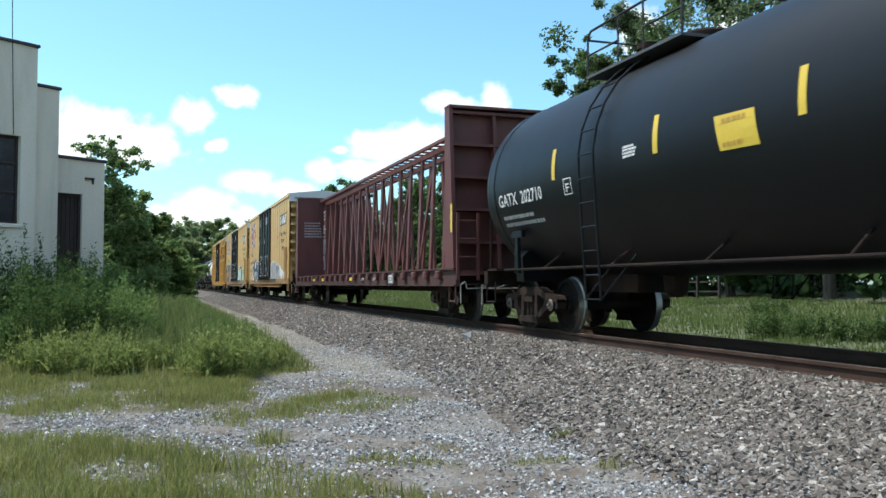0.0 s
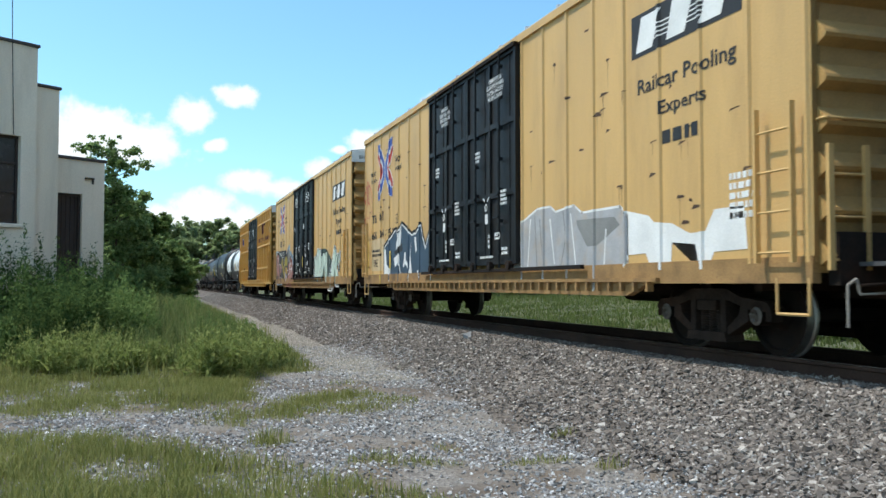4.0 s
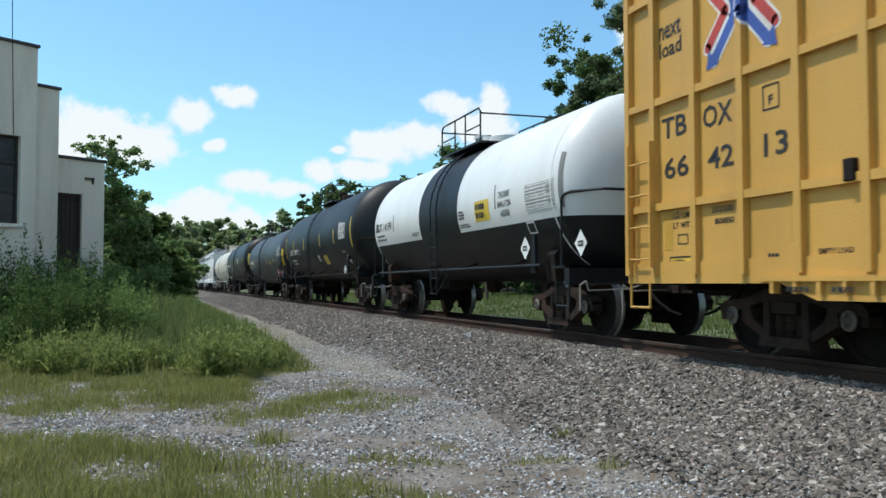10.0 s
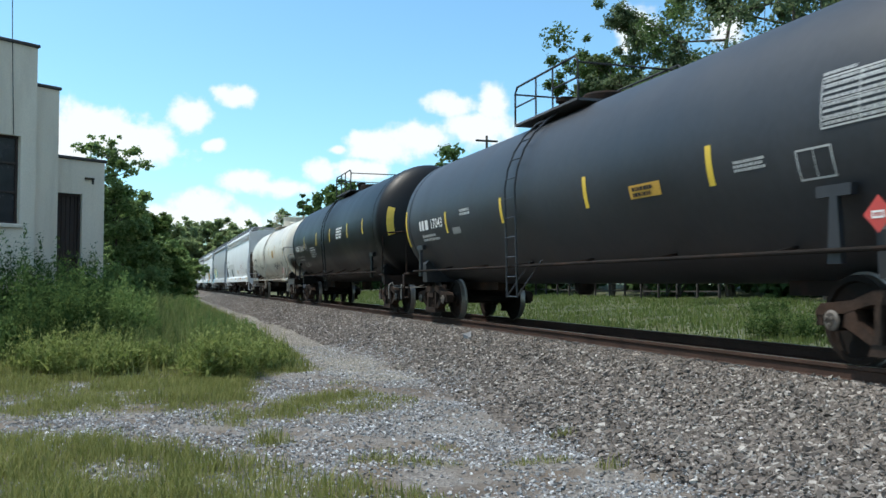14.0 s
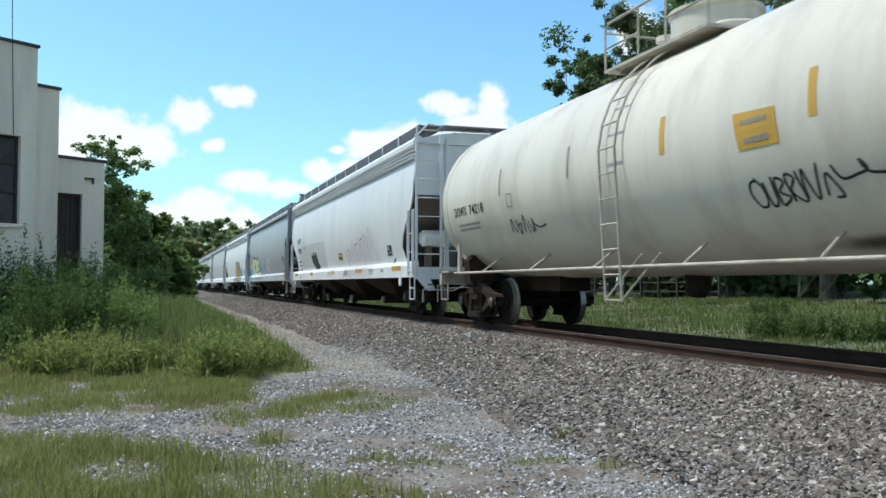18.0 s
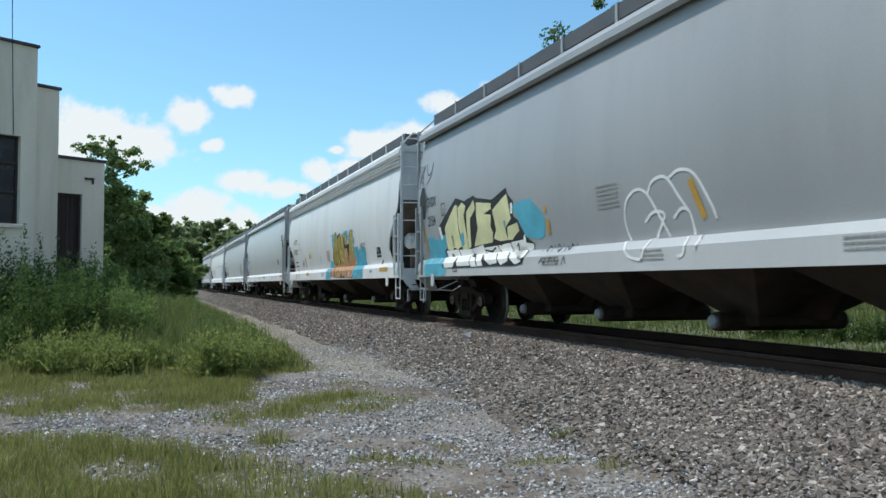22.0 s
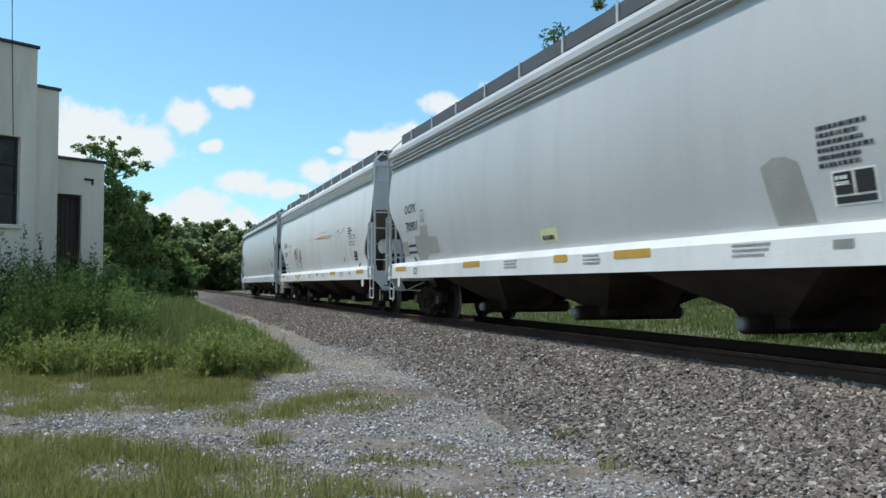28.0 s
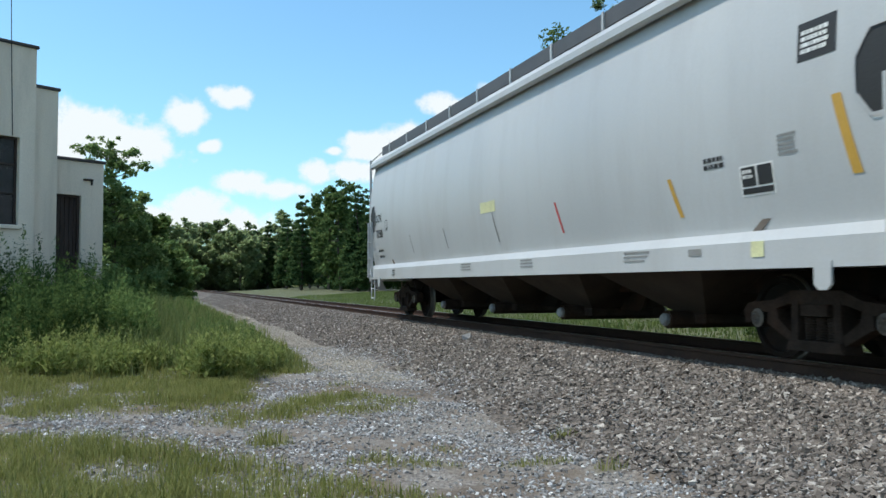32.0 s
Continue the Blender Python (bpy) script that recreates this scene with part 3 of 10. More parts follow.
def rect_on(thing, name, y0, y1, v0, v1, surf, material, lift=0.004, label="", ny=1, nv=4):
    uv, fs = rect_uv(y0, y1, v0, v1, ny, nv)
    return lay(thing, name, uv, fs, surf, material, lift, label)


def bars_on(thing, y, v, width, rows, h, surf, material, seed=0, gap=0.5, name="stencilling", lift=0.005):
    """Small writing that cannot be read: broken bars in rows, from y forwards, top row at v."""
    rnd = random.Random(seed)
    uv, fs = [], []
    for k in range(rows):
        a = 0.0
        w = width * rnd.uniform(0.7, 1.0)
        while a < w:
            l = rnd.uniform(0.5, 1.6) * h
            b = min(a + l, w)
            n = len(uv)
            z = v - k * h * (1 + gap)
            for q in ((y - a, z), (y - b, z), (y - b, z - h), (y - a, z - h)):
                uv.append(q)
            fs.append((n, n + 1, n + 2, n + 3))
            a = b + h * rnd.uniform(0.25, 0.45)
    ob = lay(thing, name, uv, fs, surf, material, lift)
    ob["kind"] = "stuff"
    return ob


def ribbon(strokes, w):
    """Fat round-ended strokes as flat faces: a list of polylines and a width."""
    uv, fs = [], []
    for st in strokes:
        pts = [Vector(p) for p in st]
        fine = []
        for i in range(len(pts) - 1):
            p0, p1, p2, p3 = pts[max(i - 1, 0)], pts[i], pts[i + 1], pts[min(i + 2, len(pts) - 1)]
            for k in range(6):
                t = k / 6
                fine.append(0.5 * ((2 * p1) + (p2 - p0) * t + (2 * p0 - 5 * p1 + 4 * p2 - p3) * t * t + (3 * p1 - p0 - 3 * p2 + p3) * t ** 3))
        fine.append(pts[-1])
        for j, p in enumerate(fine):
            d = (fine[min(j + 1, len(fine) - 1)] - fine[max(j - 1, 0)])
            d = d.normalized() if d.length > 1e-6 else Vector((1, 0))
            s = Vector((-d.y, d.x)) * w / 2
            uv += [tuple(p + s), tuple(p - s)]
            n = len(uv)
            if j:
                fs.append((n - 4, n - 3, n - 1, n - 2))
        for p in (fine[0], fine[-1]):
            n = len(uv)
            for k in range(14):
                a = 2 * math.pi * k / 14
                uv.append((p.x + math.cos(a) * w / 2, p.y + math.sin(a) * w / 2))
            fs.append(tuple(range(n, n + 14)))
    return uv, fs


def scrawl(thing, strokes, y, v, s, sv, w, surf, material, lift=0.006, name="graffiti", label=""):
    """Strokes given in a unit box (reading to the right), laid from y forwards and v up, scaled by s and sv."""
    st = [[(y - a * s, v + b * sv) for a, b in line] for line in strokes]
    uv, fs = ribbon(st, w)
    return lay(thing, name, uv, fs, surf, material, lift, label)


def splotch(thing, seed, y, v, width, height, surf, material, n=26, lift=0.004, r=0.16, label=""):
    """Soft-edged spray in overlapping round blots."""
    rnd = random.Random(seed)
    uv, fs = [], []
    for _ in range(n):
        cy, cv = y - width * rnd.random(), v + height * rnd.random()
        q = r * rnd.uniform(0.35, 1.5)
        k = len(uv)
        ph = rnd.uniform(0, 6)
        for i in range(20):
            a = 2 * math.pi * i / 20
            e = q * (1 + 0.12 * math.sin(2 * a + ph) + 0.07 * math.sin(5 * a + ph * 2) + rnd.uniform(-0.03, 0.03))
            uv.append((cy + e * math.cos(a), min(max(cv + 0.85 * e * math.sin(a), v - 0.02), v + height)))
        fs.append(tuple(range(k, k + 20)))
    for i, f in enumerate(fs):
        lay(thing, "spray_blot", [uv[j] for j in f], [tuple(range(20))], surf, material, lift + 0.0002 * i)


def painted(thing, pts, surf, fill, lift, line=None, w=0.05, halo=None, name="graffiti_letter", label=""):
    """A painted shape with straight edges, its outline and the glow behind it."""
    if halo is not None:
        stroked(thing, [pts + pts[:1]], surf, halo, lift - 0.002, w * 2.6, "graffiti_halo")
    if line is not None:
        stroked(thing, [pts + pts[:1]], surf, line, lift - 0.001, w, "graffiti_outline")
    return lay(thing, name, pts, [tuple(range(len(pts)))], surf, fill, lift, label)


def stroked(thing, lines, surf, m, lift, w, name="graffiti_line"):
    """Straight strokes with round joints, one part to a stroke."""
    for pts in lines:
        uv, fs = [], []
        for a, b in zip(pts, pts[1:]):
            d = (Vector(b) - Vector(a)).normalized()
            q = Vector((-d.y, d.x)) * w / 2
            n = len(uv)
            uv += [tuple(Vector(a) + q), tuple(Vector(b) + q), tuple(Vector(b) - q), tuple(Vector(a) - q)]
            fs.append((n, n + 1, n + 2, n + 3))
        for p in pts:
            n = len(uv)
            uv += [(p[0] + math.cos(k * math.pi / 4) * w / 2, p[1] + math.sin(k * math.pi / 4) * w / 2) for k in range(8)]
            fs.append(tuple(range(n, n + 8)))
        lay(thing, name, uv, fs, surf, m, lift)


def ribbed_side(x, ribs, depth, half=0.045, slope=0.025):
    """A flat side with narrow upright ribs that paint follows."""
    def at(y, s, lift):
        h = max([min(max((half - abs(y - c)) / slope, 0), 1) for c in ribs])
        return (x - lift - depth * h, y, s)
    CUTS[at] = ([c + d for c in ribs for d in (-half, slope - half, half - slope, half)], ())
    return at


def flat_side(x):
    return lambda y, s, lift: (x - lift, y, s)


def new_car(name, place, label, category):
    thing = empty(name, pose(TRACK_X, UNIT * place + OFFSET, 0))
    tagged(thing, label, category, "cars of the freight train")
    MOVERS.append((thing, place))
    return thing
# ---------------------------------------------------------------- box cars
def box_end_mesh(w, z0, z1, ribs):
    """Pressed end wall with wide horizontal corrugations, outside towards -y."""
    bm = bmesh.new()
    box(bm, -w, w, 0.0, 0.05, z0, z1)
    return finish(bm, "end_wall")


def end_rib_mesh(w, step):
    bm = bmesh.new()
    prism(bm, [(0.0, 0.0), (-0.11, step * 0.16), (-0.125, step * 0.24), (-0.11, step * 0.32), (0.0, step * 0.60)], "x", -w + 0.06, w - 0.06)
    return finish(bm, "end_rib")


def plug_door(car, width, z0, z1, panels, at):
    """One plug door: its sheet, the upright and level bars that frame it, and the pressed ribs between."""
    def bar(*b):
        def make():
            bm = bmesh.new()
            box(bm, *b)
            return finish(bm, "door_bar")
        return cached(("door_bar",) + tuple(round(q, 3) for q in b), make)
    d = put("door", bar(-0.07, 0.0, 0.02, width - 0.02, z0, z1), M_BLACKDOOR, car, "black plug door", at)
    cols = 2
    for i in range(cols + 1):
        y = 0.05 + (width - 0.1) * i / cols
        put("door_stile", bar(-0.115, -0.07, y - 0.035, y + 0.035, z0, z1), M_BLACKDOOR, d)
    for j in range(panels + 1):
        zz = min(max(z0 + (z1 - z0) * j / panels, z0 + 0.05), z1 - 0.05)
        put("door_rail", bar(-0.11, -0.07, 0.02, width - 0.02, zz - 0.05, zz + 0.05), M_BLACKDOOR, d)
    for i in range(cols):
        y = 0.05 + (width - 0.1) * (i + 0.5) / cols
        for a in (-0.28, 0.28):
            put("door_rib", bar(-0.082, -0.07, y + a - 0.02, y + a + 0.02, z0 + 0.1, z1 - 0.1), M_BLACKDOOR, d)
    return d


def lock_rod_mesh(z0, z1):
    bm = bmesh.new()
    rod(bm, (-0.16, 0, z0), (-0.16, 0, z1), 0.022, 8)
    n = 7
    for k in range(n):
        z = z0 + (z1 - z0) * (k + 0.5) / n
        box(bm, -0.185, -0.10, -0.04, 0.04, z - 0.03, z + 0.03)
    for z in (z0 + 0.9, z0 + 1.3):
        box(bm, -0.20, -0.155, -0.02, 0.24, z - 0.02, z + 0.02)
    return finish(bm, "lock_rod")


BW = 1.62      # half width
BZ0, BZ1 = 0.82, 5.04


def boxcar(place, end_place, posts, label, paintm, door0, door1):
    L = (end_place - place) * UNIT
    car = new_car("boxcar", place, label, "box car")
    f, r = 0.95, L - 0.95
    body = bmesh.new()
    # walls as a thick shell, floor and centre sill
    box(body, -BW + 0.10, -BW + 0.16, f, r, BZ0 + 0.25, BZ1)
    box(body, BW - 0.16, BW - 0.10, f, r, BZ0 + 0.25, BZ1)
    part("side_wall", body, paintm, car)
    fl = bmesh.new()
    box(fl, -BW + 0.12, BW - 0.12, f + 0.02, r - 0.02, 0.98, 1.10)
    box(fl, -0.35, 0.35, 0.8, L - 0.8, 0.66, 0.98)
    for k in range(9):
        y = f + 1 + (r - f - 2) * k / 8
        box(fl, -BW + 0.2, BW - 0.2, y - 0.06, y + 0.06, 0.74, 0.98)
    rod(fl, (0.7, f + 6, 0.72), (0.7, f + 7.2, 0.72), 0.2, 12)
    part("underframe", fl, M_UNDER, car)
    # side sills: deeper between the trucks
    for s in (-1, 1):
        sl = bmesh.new()
        prism(sl, [(f, BZ0), (f + 2.9, BZ0), (f + 3.4, 0.66), (r - 3.4, 0.66), (r - 2.9, BZ0), (r, BZ0), (r, BZ0 + 0.26), (f, BZ0 + 0.26)],
              "x", s * (BW - 0.07) - 0.05, s * (BW - 0.07) + 0.05)
        part("side_sill", sl, paintm if posts != "ribs" else M_SILLY, car)
        sf = bmesh.new()
        box(sf, s * (BW - 0.01) - 0.05, s * (BW - 0.01) + 0.05, f + 2.6, r - 2.6, BZ0 + 0.02, BZ0 + 0.07)
        y = f + 2.8
        while y < r - 2.8:
            box(sf, s * (BW - 0.01) - 0.045, s * (BW - 0.01) + 0.045, y, y + 0.05, BZ0 - 0.1, BZ0 + 0.02)
            y += 0.32
        part("sill_flange", sf, paintm if posts != "ribs" else M_SILLY, car)
    # side sheets
    for s, nm in ((-1, "near"), (1, "far")):
        for a, b in ((f, f + door0), (f + door1, r)):
            sh = bmesh.new()
            box(sh, min(s * (BW - 0.10), s * (BW - 0.045)), max(s * (BW - 0.10), s * (BW - 0.045)), a, b, BZ0 + 0.2, BZ1 - 0.02)
            part("side_sheet", sh, paintm, car)
        hd = bmesh.new()
        box(hd, s * (BW - 0.06) - 0.06, s * (BW - 0.06) + 0.06, f, r, BZ1 - 0.10, BZ1 + 0.02)
        part("top_chord", hd, paintm, car)
    if posts == "ribs":
        def ribm():
            b = bmesh.new()
            prism(b, [(0.0, -0.045), (-0.028, -0.02), (-0.028, 0.02), (0.0, 0.045)], "z", BZ0 + 0.2, BZ1 - 0.1)
            return finish(b, "side_rib")
        key, w = "box_rib", 7
    else:
        def ribm():
            b = bmesh.new()
            box(b, -0.08, 0.0, -0.05, 0.05, BZ0 + 0.1, BZ1 - 0.1)
            return finish(b, "side_post")
        key, w = "box_post", 8
    me = cached((key, paintm.name), ribm)
    ribs = []
    for a, b, end in ((f, f + door0, 1), (f + door1, r, -1)):
        n = round((b - a) / 0.9)
        at = [a + 0.06 + (b - a - 0.12) * k / n for k in range(n + 1)]
        if posts != "ribs":
            at = [0.66 + 0.846 * k for k in range(8)]
            at = [f + y for y in at] if end > 0 else [r - y for y in at]
            at.append(a + 0.06 if end > 0 else b - 0.06)
        for y in at:
            ribs.append(y)
            for s in (-1, 1):
                put("side_post", me, paintm, car, "", pose(s * (BW - (0.045 if posts == "ribs" else 0.05)), y, 0, 0, 0, 0 if s < 0 else 180))
    if posts != "ribs":
        for s in (-1, 1):
            for z in (1.75, 3.04, 4.36):
                for a, b in ((f, f + door0), (f + door1, r)):
                    b2 = bmesh.new()
                    box(b2, min(s * (BW - 0.06), s * (BW + 0.02)), max(s * (BW - 0.06), s * (BW + 0.02)), a + 0.05, b - 0.05, z - 0.045, z + 0.045)
                    part("side_rail", b2, paintm, car)
    # ends
    em = cached(("end", paintm.name), lambda: box_end_mesh(BW - 0.05, BZ0 + 0.1, BZ1, 9))
    st = (BZ1 - BZ0 - 0.45) / 9
    rb = cached(("end_rib", paintm.name), lambda: end_rib_mesh(BW - 0.05, st))
    for yy, turn in ((f, 0), (r, 180)):
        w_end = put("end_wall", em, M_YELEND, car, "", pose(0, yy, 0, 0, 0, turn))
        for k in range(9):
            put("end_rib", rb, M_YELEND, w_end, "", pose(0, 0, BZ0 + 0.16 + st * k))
    for y, sgn in ((f, -1), (r, 1)):
        b = bmesh.new()
        prism(b, [(-BW + 0.04, BZ1 - 0.33), (BW - 0.04, BZ1 - 0.33), (BW - 0.04, BZ1 + 0.02), (0, BZ1 + 0.22), (-BW + 0.04, BZ1 + 0.02)], "y", y - 0.02 if sgn < 0 else y - 0.04, y + 0.04 if sgn < 0 else y + 0.02)
        part("end_cap", b, M_TWHITE, car, "white-painted excess-height band of the end wall")
        if sgn < 0:
            me2 = bpy.data.meshes.new("height_notice")
            vs, fs = glyphs("EXCESS HEIGHT CAR", 0.14)
            me2.from_pydata([(-1.35 + a, y - 0.026, BZ1 - 0.22 + c) for a, c in vs], [], fs)
            put("height_notice", me2, M_BLACK, car)
    # roof with cross ribs
    b = bmesh.new()
    prism(b, [(-BW + 0.02, BZ1), (BW - 0.02, BZ1), (BW - 0.02, BZ1 + 0.05), (0, BZ1 + 0.23), (-BW + 0.02, BZ1 + 0.05)], "y", f, r)
    y = f + 0.6
    while y < r:
        prism(b, [(-BW + 0.02, BZ1 + 0.05), (0, BZ1 + 0.23), (BW - 0.02, BZ1 + 0.05), (BW - 0.02, BZ1 + 0.09), (0, BZ1 + 0.27), (-BW + 0.02, BZ1 + 0.09)], "y", y, y + 0.06)
        y += 1.2
    part("roof", b, M_GALV, car)
    # doors: two plug doors on each side with their lock rods and rails
    dw = (door1 - door0) / 2
    rm = cached("lockrod", lambda: lock_rod_mesh(1.1, BZ1 - 0.1))
    for s in (-1, 1):
        for k in range(2):
            yy = f + door0 + dw * k
            d = plug_door(car, dw, 1.16, BZ1 - 0.12, 3, pose(s * (BW - 0.06), yy if s < 0 else yy + dw, 0, 0, 0, 0 if s < 0 else 180))
            for q in (0.26, 0.74):
                put("lock_rod", rm, M_BLACKDOOR, d, "", pose(0, dw * q, 0))
        b = bmesh.new()
        box(b, s * (BW + 0.05) - 0.03, s * (BW + 0.05) + 0.03, f + door0 - 2.4, f + door1 + 0.5, BZ0 + 0.21, BZ0 + 0.27)
        box(b, s * (BW + 0.05) - 0.05, s * (BW + 0.05) + 0.05, f + door0, f + door1, BZ1 - 0.16, BZ1 - 0.09)
        part("door_track", b, paintm if posts != "ribs" else M_UNDER, car)
        for k in range(6):
            b = bmesh.new()
            y = f + door0 + 0.25 + (door1 - door0 - 0.5) * k / 5
            rod(b, (s * (BW + 0.02), y, BZ0 + 0.32), (s * (BW + 0.12), y, BZ0 + 0.32), 0.08, 10)
            part("door_roller", b, M_UNDER, car)
    # ladders and grab irons at the corners
    for yy, sg in ((f, 1), (r, -1)):
        for s in (-1, 1):
            x = s * (BW + 0.06)
            ladder(car, paintm, (x, yy + sg * 0.16, 0), (0, sg, 0), 0.52, BZ0 + 0.2, BZ0 + 1.75, 0.40)
            stirrup(car, paintm, s * (BW - 0.03), yy + sg * 0.05, yy + sg * 0.5, 0.52, BZ0 + 0.05)
        ladder(car, paintm, (-BW + 0.12, yy - sg * 0.14, 0), (1, 0, 0), 0.42, BZ0 + 0.12, BZ0 + 1.3, 0.40)
        grab(car, paintm, (-BW + 0.1, yy, BZ0 + 1.55), (-0.1, yy, BZ0 + 1.55), (0, -sg * 0.13, 0))
        b = bmesh.new()
        box(b, -1.2, 1.2, yy - sg * 0.5, yy, 0.98, 1.02) if sg > 0 else box(b, -1.2, 1.2, yy, yy + 0.5, 0.98, 1.02)
        part("crossover_platform", b, M_DARKGRATE, car)
    for y0, y1 in ((f - 0.16, f - 0.01), (r + 0.01, r + 0.16)):
        # dark box added where the foot of the end lies in shade
        b = bmesh.new()
        box(b, -BW + 0.2, BW - 0.2, y0, y1, 0.80, 1.30)
        part("end_sill", b, M_UNDER, car)
        b = bmesh.new()
        for k in range(5):
            x = -0.5 + 0.42 * k
            pipe(b, [(x, y0 - 0.02, 1.25 - 0.05 * k), (x + 0.1, y0 - 0.12, 0.9), (x + 0.25, y0 - 0.05, 0.7)], 0.025)
        part("brake_rigging", b, M_UNDER, car)
    b = bmesh.new()
    lathe(b, [(f - 0.35, 0.27), (f - 0.31, 0.30), (f - 0.28, 0.27)], "y", 18, (0.55, 0, 2.25))
    box(b, 0.25, 0.85, f - 0.26, f - 0.13, 1.3, 2.5)
    pipe(b, [(0.55, f - 0.2, 2.0), (0.55, f - 0.2, 1.0)], 0.02)
    part("hand_brake", b, M_UNDER, car)
    add_truck(car, place, 3.3)
    add_truck(car, place, L - 3.3)
    add_couplers(car, L)
    return car, f, r, ribs


def cross_arrows(car, yc, zc, s, surf):
    """The road emblem: nested blue and red chevrons back to back, with white edges and barbed ends."""
    k = s / 1.55
    for side in (-1, 1):
        def at(pts):
            return [(yc + side * a * k, zc + b * k) for a, b in pts]
        blue = at([(0.62, 0.68), (0.12, 0.14), (0.12, -0.14), (0.62, -0.68)])
        red = at([(0.76, 0.46), (0.32, 0.0), (0.76, -0.46)])
        for pts, m, lift in ((red, M_RED, 0.006), (blue, M_BLUE, 0.008)):
            stroked(car, [pts], surf, M_WHITE, lift - 0.003, 0.24 * k, "emblem_edge")
            stroked(car, [pts], surf, m, lift, 0.17 * k, "emblem_arrow")
        for up in (-1, 1):
            lay(car, "emblem_barb", at([(0.80, up * 0.80), (0.50, up * 0.74), (0.74, up * 0.50)]), [(0, 1, 2)], surf, M_BLUE, 0.009)


# the schedule places of the couplings, front to back
P_TANK_A, P_BEAM, P_BOX_A, P_BOX_B, P_BOX_C = 0.03, 1.84, 4.25, 6.326, 8.406
P_TANK_B, P_TANK_C, P_TANK_D, P_TANK_E, P_TANK_F = 10.47, 11.94, 13.725, 15.58, 17.46
P_HOP = (19.30, 21.49, 23.48, 25.635, 27.67, 29.79, 31.94, 34.03)


def emblem_block(car, y0, y1, z0, z1, surf):
    """A dark panel with pale slanted slabs crossed by thin dark lines."""
    rect_on(car, "emblem_panel", y1, y0, z0, z1, surf, M_BLACK)
    w, h = y0 - y1, z1 - z0
    for a in (0.05, 0.36, 0.67):
        uv = [(y0 - w * a, z0 + h * 0.10), (y0 - w * (a + 0.17), z0 + h * 0.10), (y0 - w * (a + 0.26), z0 + h * 0.90), (y0 - w * (a + 0.06), z0 + h * 0.90)]
        lay(car, "emblem_slab", uv, [(0, 1, 2, 3)], surf, M_WHITE, 0.008)
    for k in range(4):
        for a in (0.24, 0.55):
            rect_on(car, "emblem_line", y0 - w * (a + 0.16), y0 - w * a, z0 + h * (0.26 + 0.10 * k), z0 + h * (0.29 + 0.10 * k), surf, M_WHITE, 0.009)


def ring_on(car, y, z, r, surf, m):
    st = [[(y + r * math.cos(k * math.pi / 6), z + r * math.sin(k * math.pi / 6)) for k in range(13)], [(y, z - r * 0.5), (y, z + r * 0.5)]]
    uv, fs = ribbon(st, r * 0.35)
    lay(car, "door_dial", uv, fs, surf, m, 0.008)


def scuffs(car, seed, n, y0, y1, surf):
    """Small scrapes, each with a thread of rust run down from it."""
    rnd = random.Random(seed)
    for _ in range(n):
        y, v = rnd.uniform(y0, y1), 1.3 + 3.3 * rnd.random() ** 1.2
        w, h = rnd.uniform(0.06, 0.26), rnd.uniform(0.015, 0.045)
        lay(car, "rust_scrape", [(y, v), (y - w, v + rnd.uniform(-0.02, 0.05)), (y - w * 0.9, v + h), (y - w * 0.2, v + h * 1.4)], [(0, 1, 2, 3)], surf, M_SCUFF, 0.0035)
        if rnd.random() < 0.55:
            d = rnd.uniform(0.15, 0.6)
            lay(car, "rust_run", [(y - w * 0.3, v), (y - w * 0.3 - 0.03, v), (y - w * 0.3 - 0.02, v - d)], [(0, 1, 2)], surf, M_RUSTFILM, 0.003)


def door_marks(car, d0, d1, surf, left, right, red=False):
    """Instructions and dials on a pair of plug doors; d0 and d1 are the dials' places."""
    for y, z, lines in (left, right):
        for k, (tx, w) in enumerate(lines):
            if tx:
                fit_on(car, tx, y + w / 2, y - w / 2, z - 0.105 * k - 0.08, z - 0.105 * k, surf, M_WHITE)
    for y in (d0, d1):
        ring_on(car, y, 2.20, 0.06, surf, M_WHITE)
        for k in (-1, 1):
            lay(car, "stencilling", [(y - k * 0.05, 2.32), (y - k * 0.075, 2.30), (y - k * 0.16, 2.37), (y - k * 0.135, 2.395)], [(0, 1, 2, 3)], surf, M_WHITE, 0.006)
        rect_on(car, "white_label", y - 0.08, y + 0.06, 1.90, 2.08, surf, M_WHITE)
        if red:
            rect_on(car, "red_label", y + 0.14, y + 0.28, 1.80, 1.93, surf, M_RED)
        bars_on(car, y - 0.1, 1.70, 0.08, 3, 0.06, surf, M_WHITE, 15)
        frame_on(car, "stencil_box", y - 0.42, y - 0.66, 1.60, 1.72, 0.02, surf, M_WHITE)
        bars_on(car, y - 0.44, 1.69, 0.18, 2, 0.035, surf, M_WHITE, 16)
        bars_on(car, y - 0.7, 2.45, 0.30, 4, 0.045, surf, M_WHITE, 17, 0.6)
        bars_on(car, y - 0.75, 1.45, 0.35, 2, 0.05, surf, M_WHITE, 18)
        bars_on(car, y + 0.3, 1.32, 0.7, 1, 0.04, surf, M_WHITE, 19)
        bars_on(car, y + 0.55, 3.28, 0.25, 3, 0.05, surf, M_WHITE, 20)


